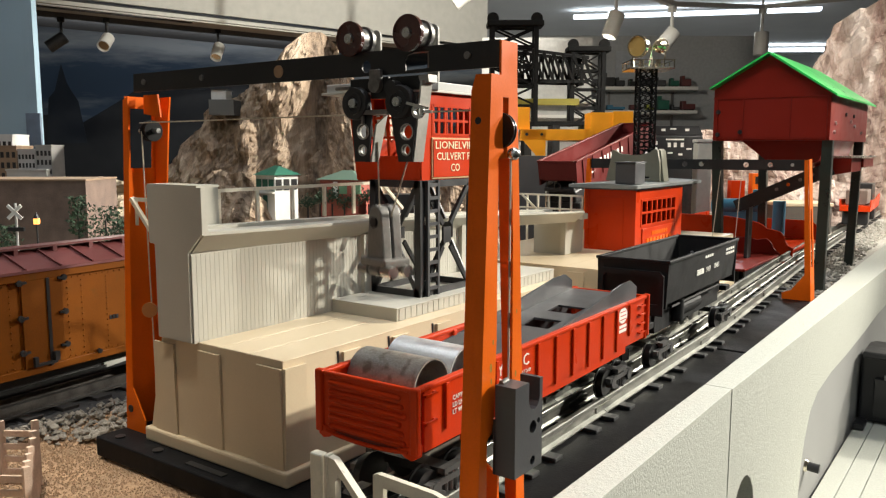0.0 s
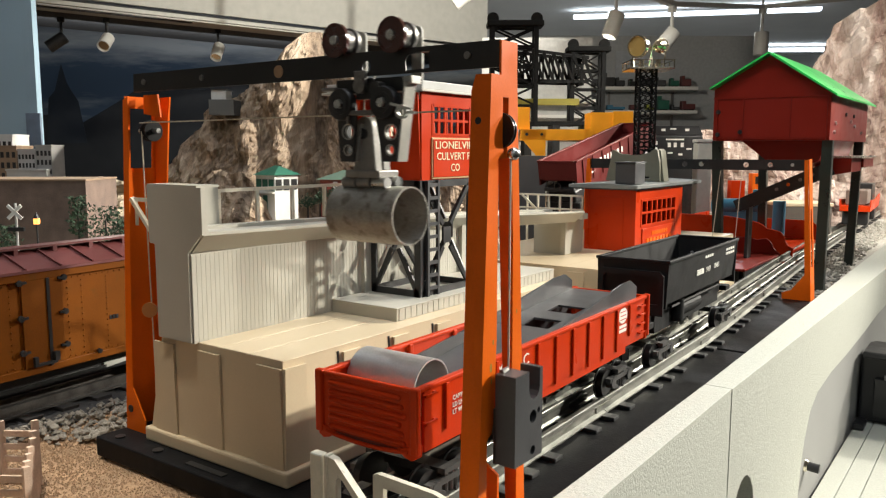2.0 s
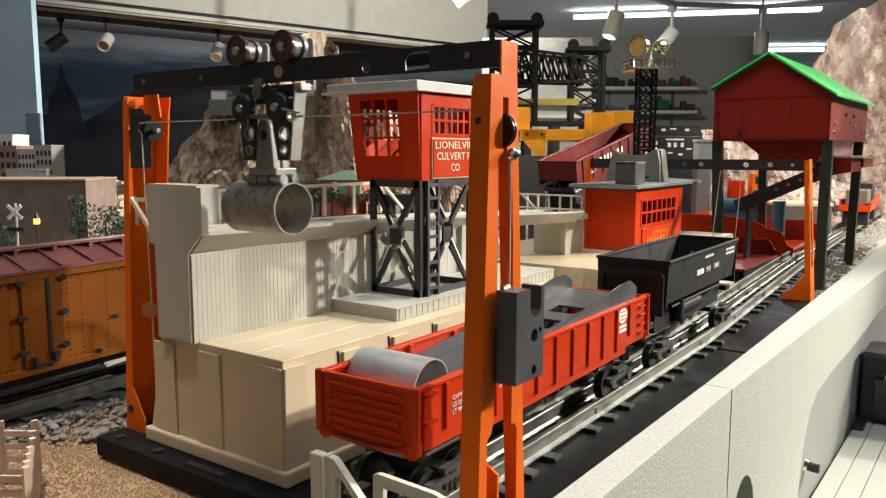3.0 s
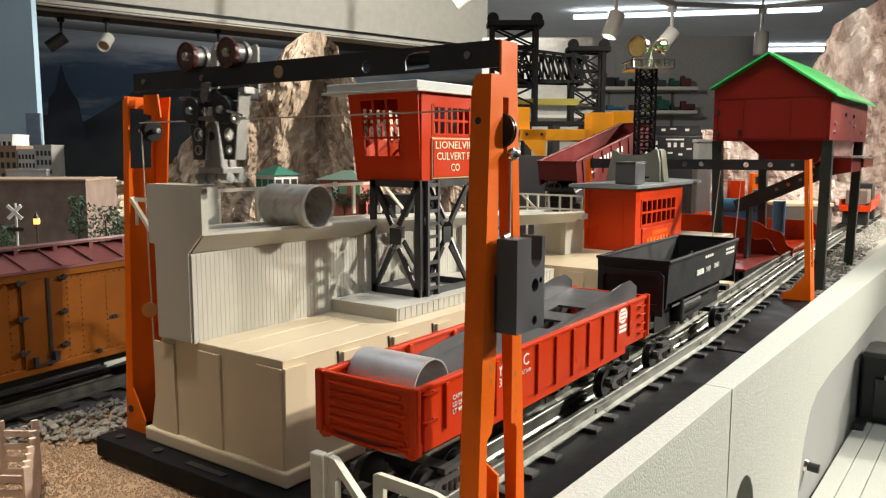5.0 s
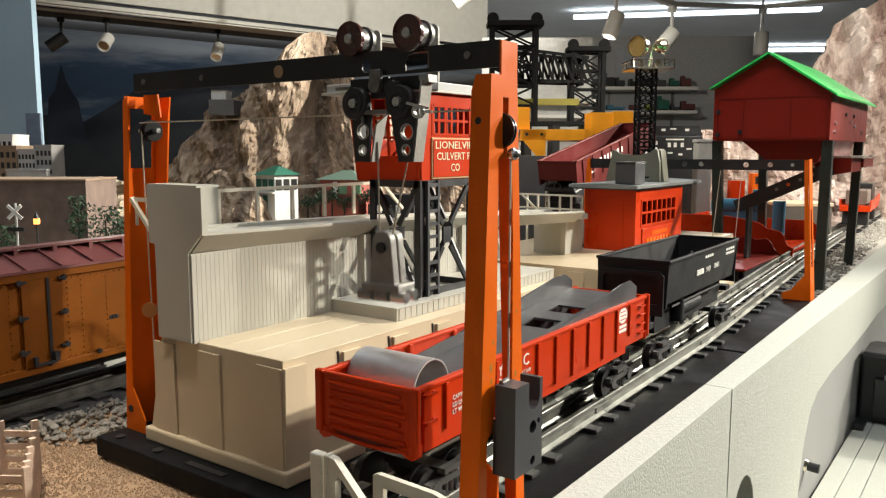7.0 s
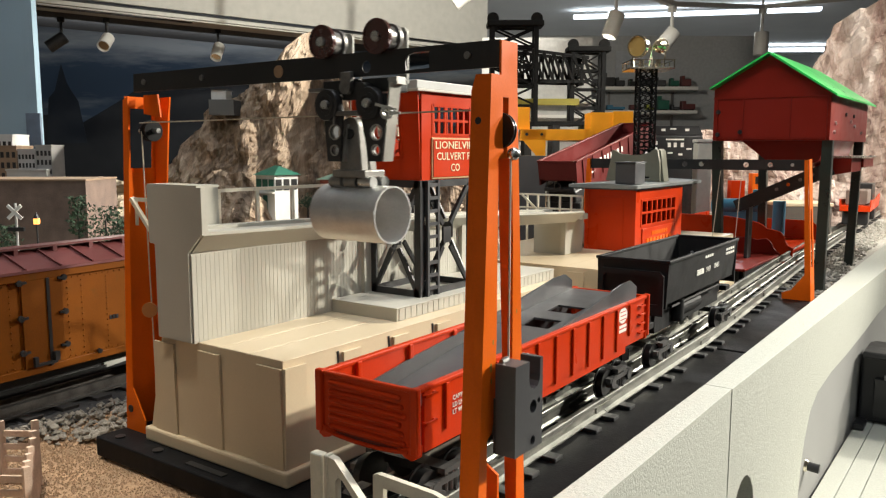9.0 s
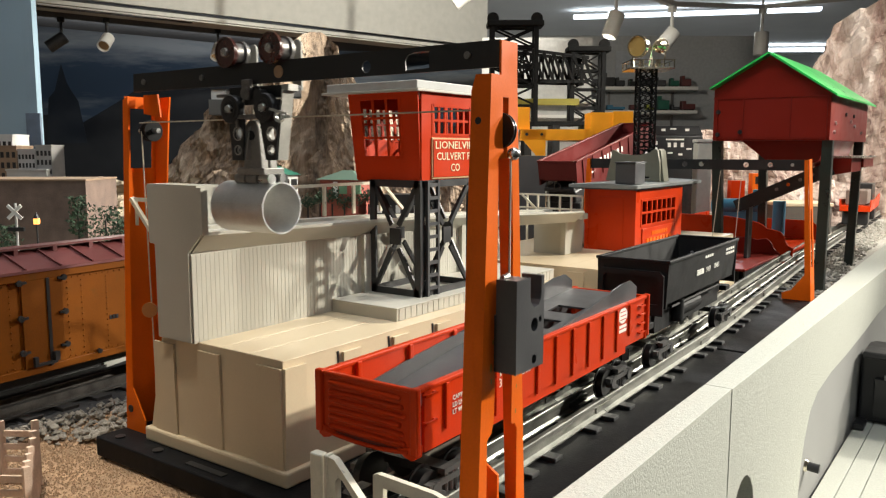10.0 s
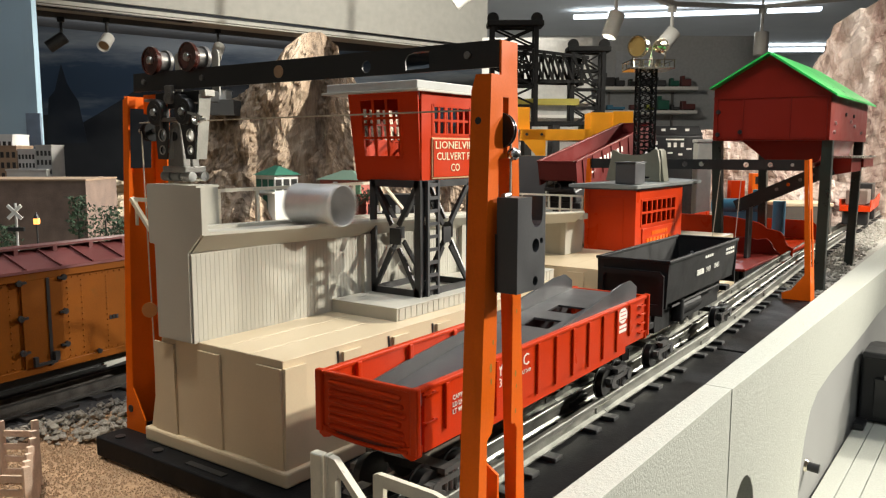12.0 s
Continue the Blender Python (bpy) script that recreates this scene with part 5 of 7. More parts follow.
def white_gate():
    t = thing("white_trestle_fence", (-0.19, 0.19, 0.0), "chipped white cast trestle fence beside the track", "fence")
    zt = 0.0655
    part("post", box(-0.2045, -0.1985, 0.1985, 0.2025, 0.0, zt, 0.0008), IVORY, t)
    part("post", box(-0.1975, -0.1955, 0.1985, 0.2025, 0.0, zt + 0.0005, 0.0006), IVORY, t)
    bm = plate([(-0.1960, zt), (-0.1925, zt - 0.0005), (-0.1660, 0.040), (-0.1640, 0.0), (-0.1960, 0.0)], [[(-0.1920, 0.0570), (-0.1905, 0.0588), (-0.1885, 0.0580), (-0.1715, 0.0405), (-0.170, 0.004), (-0.1920, 0.004)]], "y", 0.1990, 0.2020)
    part("panel", bm, IVORY, t)
    bm = plate([(-0.1740, 0.0640), (-0.1718, 0.0648), (-0.1480, 0.0640), (-0.1440, 0.0630), (-0.1440, 0.0), (-0.1740, 0.0)], [[(-0.1695, 0.0603), (-0.1500, 0.0597), (-0.1500, 0.004), (-0.1695, 0.004)]], "y", 0.1990, 0.2012)
    part("panel", bm, IVORY, t)


white_gate()


# ---- culvert loader beyond ----
def loader():
    t = thing("loading_platform", (-0.33, 0.80, 0.0), "cream plastic platform of the second culvert station", "platform")
    zt = 0.0743
    part("platform_body", box(-0.450, -0.2770, 0.6205, 0.99, 0.0115, zt - 0.0006), CREAM, t)
    part("plinth", box(-0.454, -0.2730, 0.6165, 0.99, 0.0115, 0.0196, 0.001), CREAM, t)
    for i in range(5):
        y0 = 0.6205 + i * 0.074
        part("deck_slab", boxes([(-0.450, -0.3602, y0 + 0.0003, y0 + 0.0737, zt - 0.0008, zt), (-0.3598, -0.3182, y0 + 0.0003, y0 + 0.0737, zt - 0.0008, zt), (-0.3178, -0.2770, y0 + 0.0003, y0 + 0.0737, zt - 0.0008, zt)]), CREAM, t)
    for x in (-0.385, -0.346, -0.306):
        part("buttress", prism([(x - 0.009, 0.019), (x + 0.009, 0.019), (x + 0.008, 0.0705), (x - 0.008, 0.0705)], "y", 0.6190, 0.6206), CREAM, t)
    # end block and shelf over it
    part("end_block", prism([(-0.3870, zt), (-0.3525, zt), (-0.3505, 0.1085), (-0.3870, 0.1085)], "y", 0.690, 0.727), GREY, t)
    part("end_pilaster", box(-0.3575, -0.3515, 0.6885, 0.6945, zt, 0.1060, 0.0006), GREY, t)
    part("shelf_tip", box(-0.3530, -0.3400, 0.702, 0.714, 0.1086, 0.1145, 0.0008), GREY, t)
    for i in range(8):
        x = -0.475 + i * 0.0137
        part("rail_post", box(x, x + 0.0020, 0.779, 0.781, 0.0745, 0.1260), IVORY, t)
    part("rail", box(-0.477, -0.3785, 0.7788, 0.7812, 0.1255, 0.1275), IVORY, t)
    part("rail", box(-0.477, -0.3785, 0.7788, 0.7812, 0.1105, 0.1125), IVORY, t)
    part("brace", bar((-0.4520, 0.7770, 0.1262), (-0.4330, 0.7770, 0.1105), 0.0018, 0.0020), IVORY, t)
    part("base_plate", box(-0.42, -0.166, 0.660, 0.965, 0.0, 0.0113, 0.001), BASE, t)
    # red shed
    s = thing("red_shed", (-0.333, 0.81, zt), "red plastic shed with barred windows and grey roof", "shed")
    X0, X1, Y1, Y2, Z1 = -0.3602, -0.3050, 0.749, 0.882, 0.1365
    part("front_wall", box(X0, X1, Y1, Y1 + 0.0015, zt, Z1), RED, s)
    part("door_panel", box(-0.345, -0.318, Y1 - 0.0008, Y1, zt + 0.001, 0.129, 0.0003), RED, s)
    part("corner_strip", box(X0, X0 + 0.004, Y1 - 0.001, Y1, zt, Z1), RED, s)
    part("corner_strip", box(X1 - 0.004, X1, Y1 - 0.001, Y1, zt, Z1), RED, s)
    part("back_wall", box(X0, X1, Y2 - 0.0015, Y2, zt, Z1), RED, s)
    part("side_wall", box(X0, X0 + 0.0015, Y1 + 0.002, Y2 - 0.002, zt, Z1), RED, s)
    win = [(0.763, 0.0995), (0.860, 0.0995), (0.860, 0.1255), (0.763, 0.1255)]
    side = part("side_wall", plate([(Y1 + 0.0016, zt), (Y2 - 0.0016, zt), (Y2 - 0.0016, Z1), (Y1 + 0.0016, Z1)], [win], "x", X1 - 0.0015, X1), RED, s)
    for i in range(8):
        y = 0.763 + i * 0.0970 / 7
        part("window_bar", box(X1 - 0.0013, X1 + 0.0006, y - 0.0012, y + 0.0012, 0.0985, 0.1265), RED, side)
    for z in (0.0995, 0.1125, 0.1255):
        part("window_bar", box(X1 - 0.0010, X1 + 0.0008, 0.7615, 0.8615, z - 0.0011, z + 0.0011), RED, side)
    part("sign_board", box(X1, X1 + 0.0012, 0.765, 0.858, 0.0775, 0.0965, 0.0004), RED, s)
    for k, (a, b, z) in enumerate(((0.79, 0.835, 0.0905), (0.775, 0.848, 0.0838))):
        for i in range(8):
            y = a + (b - a) * i / 8
            part("lettering_bar", box(X1 + 0.0010, X1 + 0.0019, y, y + (b - a) / 11, z - 0.002, z + 0.002), ORANGE, s)
    rf = mat("slate_roof", (0.19, 0.2, 0.195), 0.6, 0, 0.1, 60, 0.05)
    part("roof", prism([(-0.3740, 0.1378), (-0.3000, 0.1378), (-0.2995, 0.1412), (-0.3370, 0.1428), (-0.3745, 0.1412)], "y", 0.738, 0.930, bev=0.0004), rf, s)
    part("eave", box(-0.3710, -0.3025, 0.7420, 0.9250, 0.1364, 0.1377), SLATE, s)
    vent = part("vent_box", box(-0.3258, -0.3050, 0.7440, 0.7700, 0.1425, 0.1628, 0.0006), SLATE, s)
    part("vent_lid", box(-0.3265, -0.3043, 0.7433, 0.7707, 0.1628, 0.1643, 0.0003), SLATE, vent)
    out = [(-0.3728, 0.1424), (-0.3672, 0.1680), (-0.3660, 0.1760), (-0.3625, 0.1752), (-0.3575, 0.1720), (-0.3460, 0.1706), (-0.3330, 0.1708), (-0.3230, 0.1732), (-0.3175, 0.1772), (-0.3145, 0.1760), (-0.3120, 0.1640), (-0.3108, 0.1424)]
    part("cradle", plate(out, [[(-0.3300, 0.1450), (-0.3225, 0.1450), (-0.3225, 0.1475), (-0.3300, 0.1475)]], "y", 0.826, 0.831), GREYBOX, s)
    part("cradle_rib", prism([(-0.3122, 0.1424), (-0.3080, 0.1424), (-0.3125, 0.1750), (-0.3150, 0.1772)], "y", 0.8312, 0.846), GREYBOX, s)


loader()


def loader_crane():
    t = thing("loader_crane", (-0.31, 0.93, 0.0113), "orange and black gantry of the second crane", "crane")
    part("beam", plate([(-0.4415, 0.1535), (-0.1850, 0.1535), (-0.1850, 0.1655), (-0.4415, 0.1650)], [ring(-0.250, 0.1595, 0.003), ring(-0.32, 0.1595, 0.003), ring(-0.40, 0.1595, 0.003)], "y", 0.9300, 0.9312), BLACK, t)
    part("beam_top", box(-0.4415, -0.1850, 0.9315, 0.942, 0.1640, 0.1652), BLACK, t)
    for x in (-0.2235, -0.2005, -0.3):
        part("bolt", rod((x, 0.9285, 0.1598), (x, 0.9303, 0.1598), 0.0028 if x < -0.21 else 0.0018, seg=12), STEEL, t)
    def lean(bm):
        """The post splays outwards to its foot."""
        for v in bm.verts:
            v.co.x += 0.0100 * (0.1655 - v.co.z) / 0.1542
        return bm
    part("post_face", lean(plate([(0.9270, 0.0113), (0.9480, 0.0113), (0.9440, 0.166), (0.9300, 0.166)], [[(0.9325, 0.112), (0.9405, 0.112), (0.9415, 0.048), (0.9320, 0.048)]], "x", -0.1848, -0.1838)), ORANGE, t)
    part("post_flange", lean(prism([(-0.2140, 0.0113), (-0.1850, 0.0113), (-0.1850, 0.1655), (-0.1885, 0.1650), (-0.1900, 0.0400), (-0.2040, 0.0220), (-0.2140, 0.0180)], "y", 0.9285, 0.9295)), ORANGE, t)
    part("post_flange", prism([(-0.4560, 0.0113), (-0.4420, 0.0113), (-0.4400, 0.1655), (-0.4460, 0.1655)], "y", 0.9300, 0.9312), ORANGE, t)
    part("string", rod((-0.2705, 0.905, 0.1530), (-0.2800, 0.905, 0.03), 0.0004, seg=6), STRING, t)
    part("string", rod((-0.247, 0.905, 0.1530), (-0.2540, 0.905, 0.03), 0.0004, seg=6), STRING, t)


loader_crane()


# ---- coal loader with green roof ----
def beading(pts, r):
    bm = bmesh.new()
    for p, q in zip(pts, pts[1:]):
        rod(p, q, r, seg=8, bm=bm)
    return bm


def coal_loader():
    t = thing("coal_loader", (-0.257, 1.2, 0.0), "red tin coal loader with a green roof on black legs", "coal loader")
    x0, x1, y0, y1, z0, z1, zr = -0.3288, -0.1885, 1.06, 1.34, 0.1880, 0.2365, 0.2945
    xr = -0.2610
    part("bin", prism([(x0, z0), (x1, z0), (x1, 0.2440), (xr, zr - 0.0008), (x0, 0.2540)], "y", y0, y1), mat("red_tin", (0.22, 0.011, 0.004), 0.42, 0, 0.08, 20, 0.04, spec=0.25), t)
    tin = mat("red_tin_trim", (0.22, 0.011, 0.004), 0.42, 0, 0.08, 20, 0.04, spec=0.25)
    for x in (x0 + 0.004, -0.292, -0.235, x1 - 0.005):
        part("seam", box(x - 0.0012, x + 0.0012, y0 - 0.0012, y0, z0, z1 + 0.006), tin, t)
    for z in (z0 + 0.003, z1 + 0.0055):
        part("seam", box(x0, x1, y0 - 0.0014, y0 - 0.0002, z - 0.0008, z + 0.0008), tin, t)
    for x, z in ((x0 + 0.006, 0.196), (x0 + 0.006, 0.225), (-0.294, 0.199)):
        part("rivet", rod((x, y0 - 0.003, z), (x, y0, z), 0.0028, seg=10), BLACK, t)
    for y, z in ((1.09, 0.209), (1.085, 0.198), (1.16, 0.222), (1.20, 0.214), (1.23, 0.208), (1.22, 0.2215), (1.29, 0.20)):
        part("rivet", rod((x1, y, z), (x1 + 0.002, y, z), 0.0024, seg=8), BLACK if z > 0.22 else STEEL, t)
    roof = part("roof", prism([(xr, zr), (xr, zr + 0.003), (x1 + 0.008, 0.2425), (x1 + 0.008, 0.2400)], "y", y0 - 0.012, y1 + 0.02), LIME, t)
    part("roof", prism([(xr, zr), (xr, zr + 0.003), (x0 - 0.003, 0.2560), (x0 - 0.003, 0.2535)], "y", y0 - 0.012, y1 + 0.02), LIME, t)
    LEG = mat("black_tin_leg", (0.012, 0.02, 0.015), 0.35, 0, 0.2, 50, 0.04)
    for xa, xb, y in ((-0.1918, -0.1925, 1.066), (-0.1975, -0.2010, 1.335), (-0.3283, -0.3205, 1.075), (-0.3344, -0.3290, 1.335)):
        bm = bmesh.new()
        bar((xb, y, 0), (xa, y, z0), 0.0115 if y < 1.4 else 0.009, 0.0015, bm, (0, 1, 0))
        bar((xb + 0.0055, y + 0.005, 0), (xa + 0.0055, y + 0.005, z0), 0.0105, 0.0015, bm, (1, 0, 0))
        part("leg", bm, LEG, t)
    part("hopper", prism([(-0.300, z0), (-0.196, z0), (-0.205, 0.162), (-0.240, 0.150), (-0.262, 0.158)], "y", y0 + 0.03, y1 - 0.05), tin, t)
    part("spout", prism([(-0.222, 0.165), (-0.178, 0.165), (-0.178, 0.1475), (-0.200, 0.143), (-0.222, 0.150)], "y", 1.16, 1.24), tin, t)
    part("spout_lip", box(-0.195, -0.175, 1.24, 1.33, 0.152, 0.164, 0.001), tin, t)
    part("rung", boxes([(-0.205, -0.172, 1.16, 1.335, 0.166, 0.168)]), STEEL, t)
    # conveyor and receiving bin
    c = thing("coal_conveyor", (-0.26, 1.12, 0.02), "black slanted conveyor chute with holes", "conveyor")
    bm = bmesh.new()
    bar((-0.315, 1.13, 0.098), (-0.200, 1.13, 0.152), 0.002, 0.017, bm)
    bar((-0.315, 1.16, 0.098), (-0.200, 1.16, 0.152), 0.002, 0.017, bm)
    bar((-0.315, 1.145, 0.095), (-0.200, 1.145, 0.149), 0.03, 0.002, bm)
    part("trough", bm, BLACKP, c)
    for k in range(4):
        x = -0.262 + k * 0.0145
        part("rivet", rod((x, 1.1275, 0.1235 + k * 0.0068), (x, 1.1295, 0.1235 + k * 0.0068), 0.0024, seg=8), ORANGE if k == 1 else CAST, c)
    part("stand", bar((-0.3, 1.145, 0.0258), (-0.3, 1.145, 0.1), 0.02, 0.004), BLACKP, c)
    b = thing("coal_tray", (-0.34, 1.38, 0.0), "glossy red plastic coal receiving tray", "tray")
    part("back", prism([(-0.46, 0.0006), (-0.2728, 0.0006), (-0.2735, 0.041), (-0.2765, 0.049), (-0.282, 0.0537), (-0.2982, 0.0548), (-0.46, 0.0560)], "y", 1.480, 1.4825), RED, b)
    part("front", prism([(-0.46, 0.0006), (-0.2715, 0.0006), (-0.2705, 0.0245), (-0.2790, 0.0290), (-0.2835, 0.036), (-0.2855, 0.0440), (-0.2895, 0.0490), (-0.298, 0.0518), (-0.3106, 0.0538), (-0.3160, 0.0585), (-0.3220, 0.0615), (-0.3341, 0.0647), (-0.3692, 0.0700), (-0.46, 0.0705)], "y", 1.288, 1.2905), RED, b)
    part("front_rim", beading([(-0.2705, 1.289, 0.0245), (-0.2790, 1.289, 0.0290), (-0.2835, 1.289, 0.036), (-0.2855, 1.289, 0.0440), (-0.2895, 1.289, 0.0490), (-0.298, 1.289, 0.0518), (-0.3106, 1.289, 0.0538), (-0.3160, 1.289, 0.0585), (-0.3220, 1.289, 0.0615), (-0.3341, 1.289, 0.0647), (-0.3692, 1.289, 0.0700), (-0.46, 1.289, 0.0705)], 0.0017), RED, b)
    part("floor", prism([(-0.46, 0.0236), (-0.272, 0.0195), (-0.272, 0.0220), (-0.46, 0.0262)], "y", 1.2905, 1.480), RED, b)
    part("end", box(-0.4625, -0.46, 1.288, 1.4825, 0.0006, 0.0640, 0.0005), RED, b)
    k = thing("coal_chute", (-0.30, 1.12, 0.0), "dark red plastic side pan beside the track", "tray")
    part("floor", box(-0.358, -0.2716, 1.028, 1.2085, 0.0226, 0.0258, 0.001), tin, k)
    part("edge_flange", box(-0.2735, -0.2712, 1.028, 1.2085, 0.0140, 0.0225), BLACKP, k)
    prof = [(-0.2716, 0.0262), (-0.2775, 0.0300), (-0.2814, 0.0340), (-0.2835, 0.0395), (-0.2868, 0.0440), (-0.2914, 0.0465), (-0.298, 0.0455), (-0.304, 0.0437), (-0.3085, 0.0455), (-0.322, 0.0467), (-0.358, 0.0480)]
    part("back", prism([(-0.358, 0.0226), (-0.2716, 0.0226)] + prof, "y", 1.2085, 1.2105), tin, k)
    part("back_rim", beading([(u, 1.2095, v) for u, v in prof], 0.0013), tin, k)
    part("side", box(-0.3602, -0.358, 1.028, 1.2105, 0.0226, 0.048, 0.0005), tin, k)
    for y in (1.05, 1.18):
        part("leg", box(-0.345, -0.285, y, y + 0.006, 0.0, 0.0226), BLACKP, k)


coal_loader()


# ---- far layout, from the picture's left to its right ----
def rock(name, at, cols, base, label, material, depth=0.18, seed=1, res=70, crack=None, turn=TURN):
    """A cliff: its skyline is a row of (across, height) pairs."""
    t = far(name, at, label, "mountain", turn=turn)
    bm = bmesh.new()
    u0, u1 = cols[0][0], cols[-1][0]
    n, m = res, res
    grid = {}
    for i in range(n + 1):
        u = u0 + (u1 - u0) * i / n
        top = between_pairs(cols, u)
        for j in range(m + 1):
            v = j / m
            z = base + (top - base) * v
            q = Vector((u * 9 + seed, z * 5, seed * 3))
            fold = noise.fractal(q, 0.9, 2.1, 5) * 0.05 + abs(noise.noise(Vector((u * 26, z * 7, seed)))) * 0.03 + noise.fractal(q * 7, 0.8, 2, 4) * 0.011 + abs(noise.noise(Vector((u * 90 + z * 40, z * 30, seed)))) * 0.009 + noise.noise(Vector((u * 210, z * 150 - u * 60, seed))) * 0.0022
            y = depth * v ** 1.4 + fold
            if crack:
                for c, w, d in crack:
                    y += d * math.exp(-((u - c - 0.08 * (z - base)) / w) ** 2)
            grid[i, j] = bm.verts.new((u + 0.006 * noise.noise(q * 4), y, z + 0.008 * noise.noise(q * 5 + Vector((9, 0, 0))) * v))
    for i in range(n):
        for j in range(m):
            bm.faces.new((grid[i, j], grid[i + 1, j], grid[i + 1, j + 1], grid[i, j + 1]))
    back = [bm.verts.new((grid[i, m].co.x, depth + 0.3, base)) for i in range(n + 1)]
    for i in range(n):
        bm.faces.new((grid[i, m], grid[i + 1, m], back[i + 1], back[i]))
    part("cliff", bm, material, t)
    return t


def between_pairs(table, t):
    for (a, va), (b, vb) in zip(table, table[1:]):
        if t <= b:
            return va + (vb - va) * max(0.0, (t - a) / (b - a))
    return table[-1][1]


rock("mountain", (-0.876, 0.785, 0.0), ((-0.30, 0.08), (-0.20, 0.135), (-0.160, 0.19), (-0.12, 0.240), (-0.08, 0.262), (-0.03, 0.285), (0.0, 0.315), (0.03, 0.355), (0.052, 0.365), (0.08, 0.345), (0.10, 0.30), (0.115, 0.275), (0.16, 0.24), (0.24, 0.18), (0.34, 0.12)), 0.0, "brown craggy plaster mountain with dark folds", ROCK, 0.10, 3, 190, crack=((0.035, 0.022, 0.07), (-0.09, 0.02, 0.03)))
rock("rock_bank", (-0.70, 0.575, 0.0), ((-0.14, 0.10), (-0.09, 0.135), (-0.05, 0.150), (-0.01, 0.145), (0.02, 0.115), (0.05, 0.09)), 0.0, "grey-brown rock bank behind the crane", ROCK, 0.05, 8, 50)
rock("retaining_cliff", (-0.884, 0.529, 0.0), ((-0.04, 0.139), (0.0, 0.140), (0.06, 0.1395), (0.12, 0.139)), 0.0, "pale tan carved rock retaining face", mat("tan_rock", (0.46, 0.38, 0.27), 0.9, 0, 0.25, 20, 0.9, fine=120, dirt=(0.3, 0.24, 0.17), dirt_at=0.55), 0.01, 5, 40)
rock("rock_mountain", (-0.332, 2.251, 0.0), ((-0.36, 0.14), (-0.29, 0.19), (-0.20, 0.235), (-0.12, 0.33), (-0.075, 0.39), (-0.03, 0.45), (0.01, 0.51), (0.06, 0.55), (0.2, 0.60), (0.5, 0.60)), -0.05, "pale streaked pink and tan rock mountain", ROCKPALE, 0.12, 12, 100, crack=((-0.02, 0.03, 0.07),))
rock("rock_bank_far", (-0.50, 1.86, 0.0), ((-0.17, 0.17), (-0.12, 0.215), (-0.05, 0.225), (0.03, 0.21), (0.08, 0.16), (0.14, 0.11), (0.30, 0.10)), 0.0, "pink and white streaked rock bank", ROCKPALE, 0.05, 21, 60)


def hilltop():
    t = far("hilltop_house", (-0.876, 0.785, 0.0), "dark grey hut with a pale loft on the mountain", "model building")
    part("wall", box(-0.1037, -0.0662, 0.062, 0.11, 0.228, 0.2510), mat("grey_hut", (0.10, 0.10, 0.095), 0.8), t)
    part("loft", box(-0.1005, -0.0786, 0.066, 0.10, 0.2510, 0.2655), mat("pale_loft", (0.5, 0.5, 0.48), 0.7), t)
    part("roof", box(-0.1018, -0.0770, 0.064, 0.102, 0.2655, 0.2668), DARKM, t)


hilltop()


def model_building(name, at, w, d, h, material, label, rows, cols, roof=None, turn=TURN, trim=None):
    t = far(name, at, label, "model building", "model town", turn)
    part("wall", box(-w / 2, w / 2, 0, d, 0, h), material, t)
    part("parapet", box(-w / 2 - 0.001, w / 2 + 0.001, -0.001, d, h, h + 0.003), trim or material, t)
    dark = DARKM
    for i in range(cols):
        for j in range(rows):
            x, z = -w / 2 + w * (i + 0.5) / cols, h * (j + 0.6) / (rows + 0.3)
            part("window", box(x - w / cols * 0.28, x + w / cols * 0.28, -0.0006, 0.002, z - h / rows * 0.26, z + h / rows * 0.26), dark, t)
    return t


